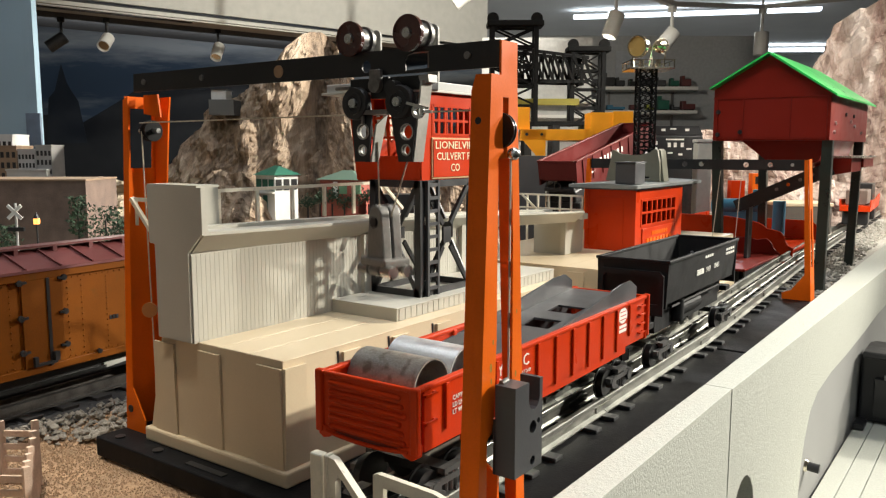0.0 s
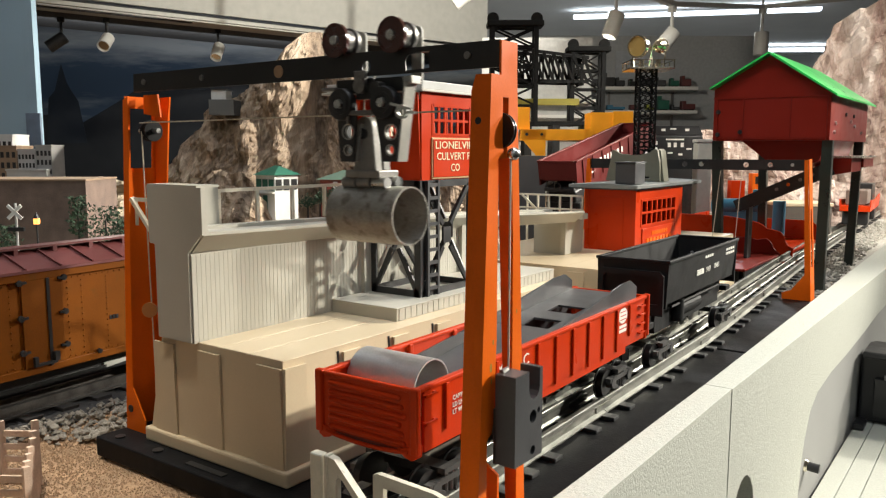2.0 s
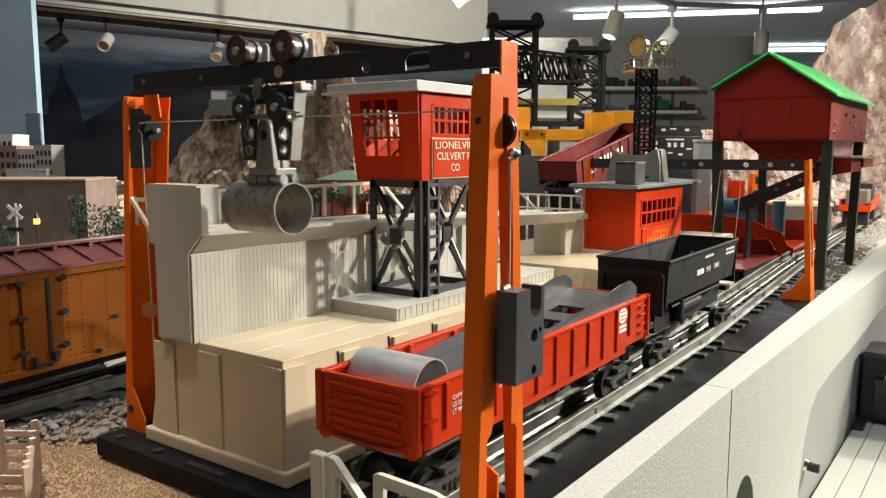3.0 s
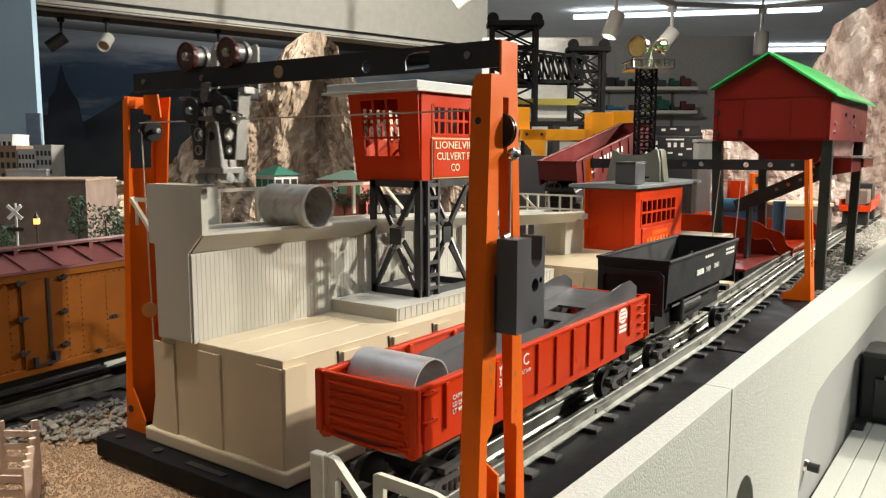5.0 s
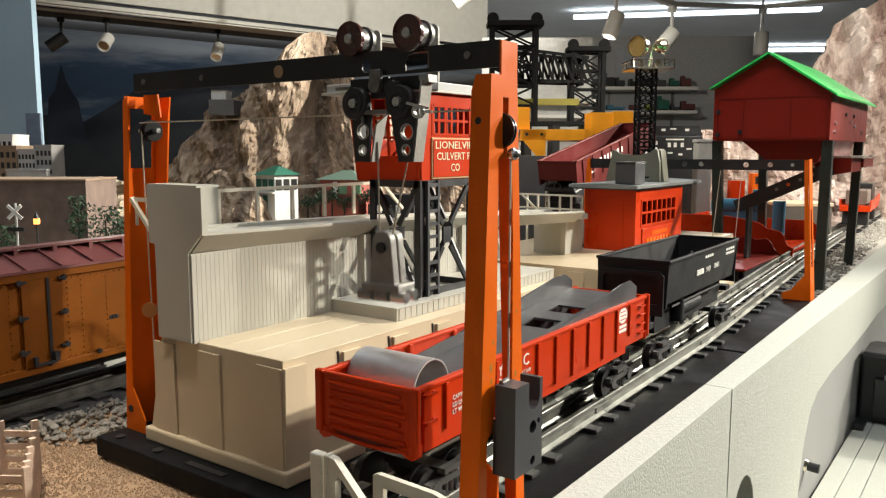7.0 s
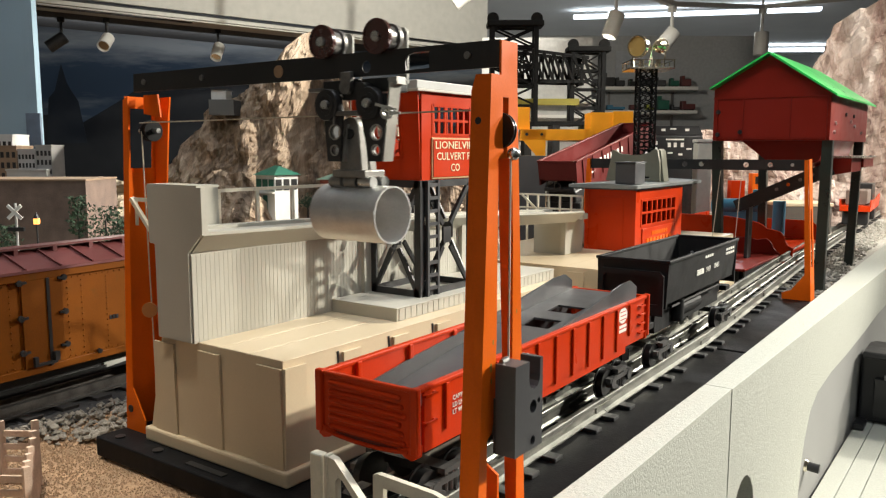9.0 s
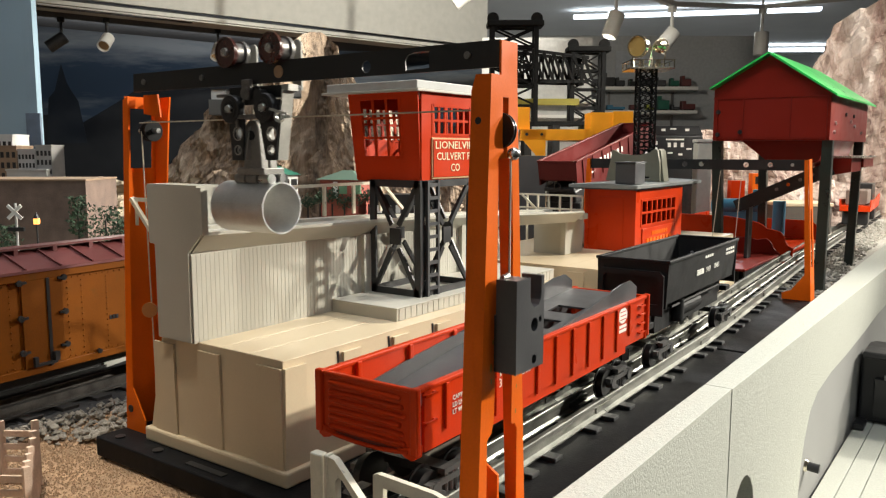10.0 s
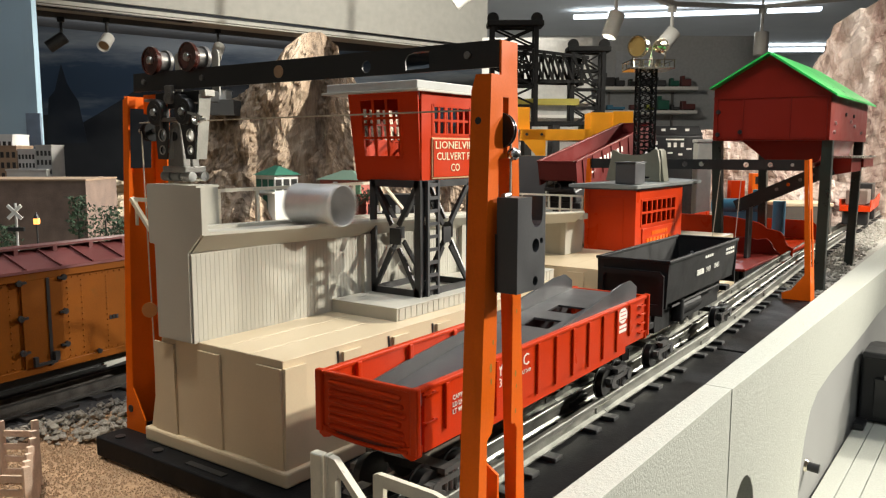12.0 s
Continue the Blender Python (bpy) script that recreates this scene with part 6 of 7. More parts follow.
def left_town():
    t = far("brick_warehouse", (-0.882, 0.405, 0.0), "brown brick warehouse wall along the layout", "model building", "model town")
    part("wall", box(-0.16, 0.0965, 0, 0.08, 0.0, 0.1428), BRICK, t)
    part("coping", box(-0.161, 0.0975, -0.001, 0.081, 0.1428, 0.1446), TAN, t)
    model_building("town_block", (-1.247, 0.582, 0.08), 0.052, 0.05, 0.099, TAN, "brown city block with window rows", 6, 6)
    model_building("town_block", (-1.262, 0.590, 0.08), 0.040, 0.05, 0.116, mat("white_block", (0.55, 0.55, 0.53), 0.7), "white city block with window rows", 6, 5)
    model_building("town_block", (-1.216, 0.607, 0.08), 0.026, 0.04, 0.094, mat("pale_block", (0.40, 0.38, 0.37), 0.8), "pale grey city block with a flat roof", 7, 5)
    model_building("town_block", (-1.194, 0.622, 0.08), 0.024, 0.04, 0.100, CITY, "grey city block with a stepped top", 7, 4)
    model_building("town_shop", (-1.205, 0.600, 0.06), 0.060, 0.02, 0.084, mat("white_shop", (0.42, 0.42, 0.40), 0.7), "white low shop with dark windows", 1, 8)
    # railway crossing sign
    x = far("crossing_sign", (-0.733, 0.353, 0.0), "white crossbuck railway crossing sign", "sign")
    part("post", rod((0, 0, 0), (0, 0, 0.128), 0.0012, seg=8), mat("grey_post", (0.4, 0.4, 0.38), 0.6), x)
    for s in (-1, 1):
        part("blade", bar((-0.0062, -0.002, 0.120 - s * 0.006), (0.0062, -0.002, 0.120 + s * 0.006), 0.0012, 0.0030, up=(0, 0, 1)), WHITE, x)
    part("signal_bar", box(-0.0072, 0.0072, -0.002, 0.001, 0.1025, 0.1060), BLACK, x)
    l = far("street_lamp", (-0.748, 0.379, 0.0), "black street lamp with a lit orange lantern", "street lamp")
    part("post", rod((0, 0, 0), (0, 0, 0.1060), 0.0009, seg=8), BLACK, l)
    part("lantern", box(-0.0022, 0.0022, -0.0022, 0.0022, 0.1060, 0.1115, 0.0004), GLOWLAMP, l, "glowing orange lantern")
    part("cap", rod((0, 0, 0.1115), (0, 0, 0.117), 0.0030, 0.0004, seg=8), BLACK, l)
    # small dark trees before the warehouse
    rnd = random.Random(3)
    for k, (px, py, h, w) in enumerate(((-0.748, 0.420, 0.128, 0.010), (-0.733, 0.440, 0.118, 0.016), (-0.800, 0.37, 0.10, 0.018), (-0.722, 0.452, 0.105, 0.012), (-0.705, 0.478, 0.11, 0.006))):
        tr = far("model_tree", (px, py, 0.0), "dark green model tree beside the warehouse", "tree", "model trees")
        part("trunk", rod((0, 0, 0), (0, 0, h * 0.9), 0.0013, 0.0006, seg=6), DARKM, tr)
        verts, faces = [], []
        for i in range(500):
            z = h * (0.72 + 0.3 * rnd.random())
            a, r = rnd.uniform(0, 6.3), w * rnd.random() ** 0.5 * (0.5 + 0.5 * noise.noise(Vector((z * 200, k, 0))) + 0.4)
            c = Vector((r * math.cos(a), r * math.sin(a), z))
            d1, d2 = [Vector((rnd.uniform(-1, 1), rnd.uniform(-1, 1), rnd.uniform(-1, 1))) * 0.0022 for _ in range(2)]
            n0 = len(verts)
            verts += [c, c + d1, c + d1 + d2, c + d2]
            faces.append((n0, n0 + 1, n0 + 2, n0 + 3))
        me = bpy.data.meshes.new("crown")
        me.from_pydata(verts, [], faces)
        me.materials.append(LEAF)
        cr = new("crown", me)
        cr.parent = tr


left_town()


def station():
    t = far("signal_cabin", (-0.728, 0.644, 0.0), "white two-storey signal cabin with a green roof", "model building", turn=TURN - 38)
    w, d, h = 0.034, 0.036, 0.146
    cab = mat("white_cabin", (0.62, 0.62, 0.58), 0.7)
    part("wall", box(-w / 2, w / 2, 0, d, 0.0, h), cab, t)
    part("roof", prism_pyramid(w, d, h, 0.011), GREENROOF, t)
    for face in (0, 1):
        for i in range(3):
            for (z0, z1) in ((h - 0.018, h - 0.005),):
                u = -w / 2 + w * (i + 0.5) / 3
                if face == 0:
                    bm = box(u - 0.0042, u + 0.0042, -0.0008, 0.001, z0, z1)
                else:
                    bm = box(w / 2 - 0.001, w / 2 + 0.0008, d * (i + 0.5) / 3 - 0.0042, d * (i + 0.5) / 3 + 0.0042, z0, z1)
                part("window", bm, GREENROOF if face == 0 else DARKM, t)
    part("door", box(-0.0035, 0.0035, -0.0008, 0.001, h - 0.045, h - 0.024), GREENROOF, t)
    part("balcony", boxes([(-w / 2, w / 2, -0.004, 0.0, h - 0.0215, h - 0.0202)]), cab, t)
    r = far("farm_house", (-0.727, 0.770, 0.0), "red house with a green hipped roof and white door", "model building", turn=TURN - 20)
    part("wall", box(-0.028, 0.028, 0, 0.05, 0.0, 0.1365), mat("brick_red", (0.28, 0.06, 0.04), 0.7), r)
    part("roof", prism_pyramid(0.060, 0.052, 0.1365, 0.012), mat("moss_roof", (0.1, 0.16, 0.12), 0.7), r)
    for x in (-0.024, 0.006, 0.026):
        part("window", box(x - 0.006, x + 0.006, -0.001, 0.001, 0.118, 0.131), mat("shutter_green", (0.12, 0.25, 0.14), 0.6) if x > 0 else DARKM, r)
    part("door", box(-0.008, -0.002, -0.0012, 0.001, 0.112, 0.134), WHITE, r)
    rnd = random.Random(77)
    for k in range(6):
        bush = far("model_bush", (-0.757 + 0.013 * k, 0.742 + 0.0095 * k, 0.0), "dark green model bush before the red house", "bush", "garden bushes")
        part("stem", rod((0, 0, 0), (0, 0, 0.105), 0.0012, seg=6), DARKM, bush)
        verts, faces = [], []
        for i in range(260):
            c = Vector((rnd.gauss(0, 0.0055), rnd.gauss(0, 0.004), 0.108 + rnd.gauss(0, 0.0042) + 0.004 * (k % 3)))
            d1, d2 = [Vector((rnd.uniform(-1, 1), rnd.uniform(-1, 1), rnd.uniform(-1, 1))) * 0.0021 for _ in range(2)]
            n0 = len(verts)
            verts += [c, c + d1, c + d1 + d2, c + d2]
            faces.append((n0, n0 + 1, n0 + 2, n0 + 3))
        me = bpy.data.meshes.new("leaves")
        me.from_pydata(verts, [], faces)
        me.materials.append(LEAF)
        new("leaves", me).parent = bush
    y = far("yard_shed", (-0.66, 0.80, 0.0), "low black freight shed with white markings", "model building", turn=TURN)
    part("body", box(-0.03, 0.05, 0, 0.03, 0, 0.118), BLACKP, y)
    for i in range(5):
        part("marking", box(-0.02 + i * 0.012, -0.014 + i * 0.012, -0.001, 0.0005, 0.094, 0.104), WHITE, y)


def prism_pyramid(w, d, h, rise):
    bm = bmesh.new()
    o = 0.003
    vs = [bm.verts.new(p) for p in ((-w / 2 - o, -o, h), (w / 2 + o, -o, h), (w / 2 + o, d + o, h), (-w / 2 - o, d + o, h), (-w * 0.12, d / 2, h + rise), (w * 0.12, d / 2, h + rise))]
    for f in ((0, 1, 5, 4), (1, 2, 5), (2, 3, 4, 5), (3, 0, 4), (3, 2, 1, 0)):
        bm.faces.new([vs[i] for i in f])
    return bm


station()


def lift_bridge():
    t = far("lift_bridge", (-1.126, 1.934, 0.0), "black lattice lift bridge with two towers", "bridge")
    def tower(x0, x1, y, z0, z1, n):
        for x in (x0, x1):
            for dy in (0, 0.05):
                part("tower_post", bar((x, y + dy, z0), (x, y + dy, z1), 0.012, 0.012), MATTE, t)
        for i in range(n):
            a, b = z0 + (z1 - z0) * i / n, z0 + (z1 - z0) * (i + 1) / n
            for dy in (0, 0.05):
                part("girder", bar((x0, y + dy, a), (x1, y + dy, b), 0.005, 0.005), MATTE, t)
                part("girder", bar((x1, y + dy, a), (x0, y + dy, b), 0.005, 0.005), MATTE, t)
                part("girder", bar((x0, y + dy, b), (x1, y + dy, b), 0.006, 0.006), MATTE, t)
        part("tower_cap", box(x0 - 0.015, x1 + 0.02, y - 0.01, y + 0.06, z1, z1 + 0.016, 0.003), MATTE, t)
        for x in (x0, x1):
            part("sheave", rod((x, y - 0.008, z1 + 0.02), (x, y + 0.0, z1 + 0.02), 0.016, seg=20), MATTE, t)
    tower(-0.085, 0.035, 0.0, 0.245, 0.512, 5)
    tower(0.155, 0.245, 0.12, 0.245, 0.458, 4)
    bm = bmesh.new()
    for dy in (0.06, 0.14):
        bar((-0.06, dy, 0.465), (0.20, dy + 0.05, 0.44), 0.006, 0.009, bm)
        bar((-0.06, dy, 0.372), (0.20, dy + 0.05, 0.372), 0.006, 0.009, bm)
        for i in range(9):
            x = -0.05 + i * 0.028
            za, zb = 0.462 - i * 0.0027, 0.373
            bar((x, dy, za), (x + 0.028, dy, zb), 0.007, 0.007, bm)
            bar((x, dy, zb), (x, dy, za), 0.005, 0.005, bm)
    part("span", bm, MATTE, t)
    part("deck", box(-0.08, 0.20, 0.04, 0.16, 0.245, 0.256), MATTE, t)
    part("deck_edge", box(-0.02, 0.16, 0.02, 0.03, 0.300, 0.318), mat("olive_band", (0.3, 0.25, 0.03), 0.6), t)
    for x in (-0.07, 0.02, 0.10, 0.19):
        part("pier", box(x - 0.01, x + 0.01, 0.04, 0.15, 0.0, 0.245), DARKM, t)
    part("motor", box(0.0, 0.012, -0.02, 0.0, 0.256, 0.275), WHITE, t)


lift_bridge()


def yellow_crane():
    t = far("yellow_gantry", (-0.765, 1.430, 0.0), "yellow-orange crane gantry with gusset legs", "crane")
    part("beam", box(-0.060, 0.076, 0, 0.05, 0.195, 0.217, 0.001), YELLOW, t)
    part("leg", prism([(-0.062, 0.217), (-0.012, 0.217), (-0.012, 0.0), (-0.022, 0.0), (-0.022, 0.155), (-0.062, 0.20)], "y", 0, 0.004), YELLOW, t)
    part("leg", prism([(0.066, 0.217), (0.082, 0.217), (0.082, 0.0), (0.070, 0.0)], "y", 0, 0.05), YELLOW, t)
    part("leg", box(-0.205, -0.190, 0.02, 0.03, 0.0, 0.20), YELLOW, t)
    part("block", box(-0.075, -0.042, 0.02, 0.06, 0.217, 0.262, 0.001), YELLOW, t)
    part("cab", box(0.083, 0.165, 0.03, 0.10, 0.206, 0.252, 0.001), YELLOW, t)
    part("cab_back", box(0.128, 0.169, 0.025, 0.03, 0.206, 0.254, 0.001), YELLOW, t)
    for x in (-0.05, -0.02):
        part("bolt", rod((x, -0.002, 0.207), (x, 0.001, 0.207), 0.003, seg=10), BLACK, t)
    g = far("grey_engine_shed", (-0.70, 1.33, 0.0), "dark grey plastic machine housing", "machine")
    part("body", box(-0.10, -0.02, 0, 0.05, 0.0, 0.165), SLATE, g)
    part("stripe", box(-0.078, -0.072, -0.001, 0, 0.115, 0.16), WHITE, g)


yellow_crane()


def hopper_car():
    t = far("hopper_car", (-0.5845, 1.1095, 0.159), "maroon open hopper car with white lettering, tipped up", "hopper car", turn=0)
    t.matrix_world = pose(-0.5845, 1.1095, 0.159, 11.9, 0, 0)
    W2, L1, z0 = 0.0325, 0.33, -0.040
    M3 = mat("maroon_hopper", (0.105, 0.014, 0.013), 0.42, 0, 0.1, 40, 0.05, spec=0.2)
    for s in (-1, 1):
        side = part("side", box(s * W2 - 0.001, s * W2 + 0.001, 0, L1, z0, -0.0005), M3, t)
        for i in range(9):
            y = 0.022 + i * 0.036
            part("rib", box(s * (W2 + 0.0015) - 0.0012, s * (W2 + 0.0015) + 0.0012, y - 0.0014, y + 0.0014, z0, -0.003), M3, side)
        part("top_rim", box(s * W2 - 0.0028, s * W2 + 0.0028, 0, L1, -0.003, 0.0, 0.0006), M3, side)
    for y in (0.0012, L1 - 0.0012):
        end = part("end", box(-W2 + 0.001, W2 - 0.001, y - 0.001, y + 0.001, -0.030, -0.003), M3, t)
        part("top_rim", box(-W2 + 0.003, W2 - 0.003, y - 0.002, y + 0.002, -0.003, -0.0002, 0.0005), M3, end)
    part("slope", prism([(0.004, -0.028), (0.10, z0), (L1 - 0.10, z0), (L1 - 0.004, -0.02), (L1 - 0.004, -0.025), (L1 - 0.10, z0 - 0.02), (0.1, z0 - 0.02), (0.004, -0.033)], "x", -W2 + 0.001, W2 - 0.001), M3, t)
    part("end_platform", box(-0.026, 0.026, 0.0, 0.045, -0.050, -0.044, 0.001), BLACKP, t)
    for x in (-0.024, 0.024):
        part("end_post", bar((x, 0.002, -0.044), (x, 0.010, -0.030), 0.002, 0.002), BLACKP, t)
    part("brake_wheel", tube((0.0, -0.004, -0.040), (0.0, -0.003, -0.040), 0.006, 0.0012, 18), BLACKP, t)
    for i, (y, w) in enumerate(((0.060, 0.008), (0.072, 0.008), (0.084, 0.008), (0.100, 0.008), (0.112, 0.007), (0.125, 0.010), (0.138, 0.010), (0.151, 0.010), (0.168, 0.009))):
        part("lettering_bar", box(W2 + 0.0012, W2 + 0.0020, y, y + w * 0.7, -0.022, -0.013), WHITE, t)
    for y in (0.05, 0.16):
        part("lettering_bar", box(W2 + 0.0012, W2 + 0.0020, y, y + 0.012, -0.031, -0.028), WHITE, t)
    for y in (0.03, L1 - 0.04):
        part("truck", box(-0.024, 0.024, y - 0.022, y + 0.022, -0.070, -0.050, 0.003), BLACK, t)
    part("trestle", box(-0.03, 0.03, 0.01, L1, -0.21, -0.070), DARKM, t)


hopper_car()


def search_tower():
    t = far("searchlight_tower", (-0.4393, 1.109, 0.0), "black lattice searchlight tower with nickel lamps", "searchlight tower")
    w, z1 = 0.0118, 0.290
    for x in (-w, w):
        for y in (0, 2 * w):
            part("leg", bar((x, y, 0), (x, y, z1), 0.0026, 0.0026), MATTE, t)
    n = 17
    for i in range(n):
        a = 0.10 + (z1 - 0.10) * i / n
        b = 0.10 + (z1 - 0.10) * (i + 1) / n
        bm = bmesh.new()
        for y in (0, 2 * w):
            tube((0, y - 0.0008, (a + b) / 2), (0, y + 0.0008, (a + b) / 2), 0.0048, 0.0013, 14, bm)
            for sx in (-1, 1):
                bar((sx * w, y, a), (sx * 0.0036, y, (a + b) / 2 - 0.002), 0.0013, 0.0016, bm)
                bar((sx * w, y, b), (sx * 0.0036, y, (a + b) / 2 + 0.002), 0.0013, 0.0016, bm)
        for x in (-w, w):
            bar((x, 0, a), (x, 2 * w, b), 0.0013, 0.0014, bm)
            bar((x, 2 * w, a), (x, 0, b), 0.0013, 0.0014, bm)
        part("brace_panel", bm, MATTE, t)
    part("platform", box(-0.029, 0.034, -0.014, 0.042, z1, z1 + 0.0025, 0.0004), CHROME, t)
    for y in (-0.0135, 0.0415):
        bm = boxes([(-0.029, 0.034, y - 0.0006, y + 0.0006, z1 + 0.0115, z1 + 0.0130)] + [(x, x + 0.0018, y - 0.0006, y + 0.0006, z1 + 0.0025, z1 + 0.0115) for x in (-0.029, -0.0135, 0.002, 0.0175, 0.0322)])
        part("railing", bm, CHROME, t)
    for x in (-0.0285, 0.0335):
        part("railing", boxes([(x - 0.0006, x + 0.0006, -0.0125, 0.0405, z1 + 0.0115, z1 + 0.0130), (x - 0.0006, x + 0.0006, 0.013, 0.015, z1 + 0.0025, z1 + 0.0115)]), CHROME, t)
    lens = mat("lamp_lens", (0.45, 0.30, 0.10), 0.12)
    for x, y, z, r, d in ((-0.0095, 0.004, z1 + 0.0325, 0.0150, (-0.72, -0.70, -0.05)), (0.0165, 0.012, z1 + 0.0345, 0.0098, (0.55, 0.75, 0.12))):
        c, d = Vector((x, y, z)), Vector(d).normalized()
        bm = bmesh.new()
        for u0, u1, r0, r1 in ((0.012, 0.004, 1.0, 1.0), (0.004, -0.006, 1.0, 0.72), (-0.006, -0.012, 0.72, 0.35)):
            rod(c + d * u0, c + d * u1, r * r0, r * r1, seg=26, bm=bm, caps=u1 < -0.01)
        lamp = part("lamp_drum", bm, CHROME, t, smooth=True)
        part("rim", tube(c + d * 0.0105, c + d * 0.0130, r + 0.0008, 0.0018, 26), CHROME, lamp, smooth=True)
        part("lens", rod(c + d * 0.0095, c + d * 0.0105, r * 0.94, seg=26), lens, lamp)
        e = d.cross(Vector((0, 0, 1))).normalized() * (r + 0.002)
        for q in (e, -e):
            part("yoke", bar(c + q, Vector((c.x + q.x * 0.7, c.y + q.y * 0.7, z1 + 0.004)), 0.003, 0.0012), CHROME, lamp)
        part("post", rod((x, y, z1 + 0.002), (x, y, z1 + 0.014), 0.004, seg=14), CHROME, lamp)


search_tower()


def locomotive_shed():
    t = far("black_boxcar", (-0.564, 1.581, 0.0), "black boxcar with white square lettering", "boxcar")
    part("body", box(-0.06, 0.055, 0, 0.06, 0.115, 0.205, 0.003), BLACKP, t)
    part("roof", prism([(-0.06, 0.205), (0.055, 0.205), (0.045, 0.224), (-0.05, 0.224)], "y", 0, 0.06), BLACKP, t)
    part("trestle", box(-0.06, 0.055, 0.01, 0.05, 0.0, 0.115), DARKM, t)
    for x, z, w, h in ((-0.045, 0.19, 0.008, 0.007), (-0.045, 0.178, 0.008, 0.007), (-0.045, 0.166, 0.008, 0.007), (-0.02, 0.197, 0.036, 0.003), (-0.016, 0.186, 0.006, 0.009), (-0.004, 0.186, 0.006, 0.009), (0.010, 0.186, 0.006, 0.009), (-0.016, 0.170, 0.010, 0.003), (0.006, 0.167, 0.008, 0.004), (0.022, 0.178, 0.010, 0.003), (-0.03, 0.216, 0.008, 0.005), (-0.012, 0.218, 0.012, 0.003), (0.018, 0.216, 0.008, 0.005)):
        part("lettering_bar", box(x, x + w, -0.001, 0.0005, z - h / 2, z + h / 2), WHITE, t)
    g = far("grey_cabinet", (-0.483, 1.515, 0.0), "light grey square relay cabinet", "cabinet")
    part("body", box(-0.014, 0.014, 0, 0.03, 0.0, 0.190, 0.002), mat("light_grey_paint", (0.4, 0.4, 0.36), 0.5), g)
    part("lid", box(-0.016, 0.016, -0.002, 0.03, 0.190, 0.196, 0.001), mat("light_grey_lid", (0.45, 0.45, 0.42), 0.5), g)
    b = far("blue_tank", (-0.371, 1.396, 0.0), "blue horizontal storage tank", "tank")
    part("drum", rod((-0.05, 0.02, 0.080), (0.035, 0.02, 0.080), 0.013, seg=24), BLUE, b, smooth=True)
    part("dome", rod((0.026, 0.02, 0.09), (0.026, 0.02, 0.108), 0.008, seg=16), BLUE, b)
    part("foot", box(-0.04, 0.03, 0.01, 0.03, 0.0, 0.070), BLUE, b)
    part("standpipe", rod((0.056, 0.0, 0.03), (0.056, 0.0, 0.090), 0.0105, seg=20), BLUE, b)
    m = far("red_hut", (-0.43, 1.55, 0.0), "small red hut with a barred window", "hut")
    part("body", box(-0.012, 0.014, 0, 0.02, 0, 0.118), RED, m)
    part("body_wing", box(0.028, 0.048, 0, 0.02, 0, 0.132), ORANGE, m)
    part("window", box(0.033, 0.043, -0.001, 0.001, 0.112, 0.126), DARKM, m)
    p = far("tan_platform", (-0.31, 1.62, 0.0), "tan and grey freight platform", "platform")
    part("deck", box(-0.06, 0.040, 0, 0.1, 0.070, 0.076, 0.001), CREAM, p)
    part("body", box(-0.058, 0.038, 0.002, 0.098, 0.0, 0.070), mat("taupe_plastic", (0.11, 0.095, 0.08), 0.6), p)
    h = far("grey_station", (-0.353, 2.422, 0.0), "pale grey building with dark roof edge", "model building")
    part("body", box(-0.028, 0.026, 0, 0.05, 0.0, 0.138), mat("pale_khaki", (0.33, 0.33, 0.27), 0.6), h)
    part("roof", box(-0.032, 0.030, -0.003, 0.05, 0.138, 0.144), DARKM, h)
    l = far("white_shelf_edge", (-0.335, 2.60, 0.0), "white trestle edge with dark studs", "trestle")
    part("edge", box(-0.03, 0.20, 0, 0.02, 0.0, 0.110), mat("white_edge", (0.62, 0.6, 0.55), 0.6), l)
    for i in range(9):
        part("stud", rod((-0.022 + i * 0.02, -0.003, 0.099), (-0.022 + i * 0.02, 0.001, 0.099), 0.0035, seg=8), BLACK, l)


locomotive_shed()


def far_gondola():
    t = far("flat_gondola", (-0.2700, 1.90, 0.0), "red low gondola car with a brown load", "gondola", turn=3.5)
    part("sill", box(-0.028, 0.028, -0.11, 0.12, 0.052, 0.064, 0.001), RED, t)
    for s in (-1, 1):
        part("side", prism([(-0.11, 0.062), (0.12, 0.062), (0.12, 0.080), (0.0, 0.072), (-0.11, 0.076)], "x", s * 0.028 - 0.001, s * 0.028 + 0.001), RED, t)
    part("load", box(-0.020, 0.020, -0.09, 0.0, 0.064, 0.094, 0.002), mat("brown_crate", (0.14, 0.1, 0.08), 0.7), t)
    part("load", box(-0.020, 0.020, 0.02, 0.10, 0.064, 0.104, 0.002), DARKM, t)
    for y in (-0.08, 0.08):
        part("truck", box(-0.024, 0.024, y - 0.02, y + 0.02, 0.0235, 0.052, 0.004), BLACK, t)


far_gondola()


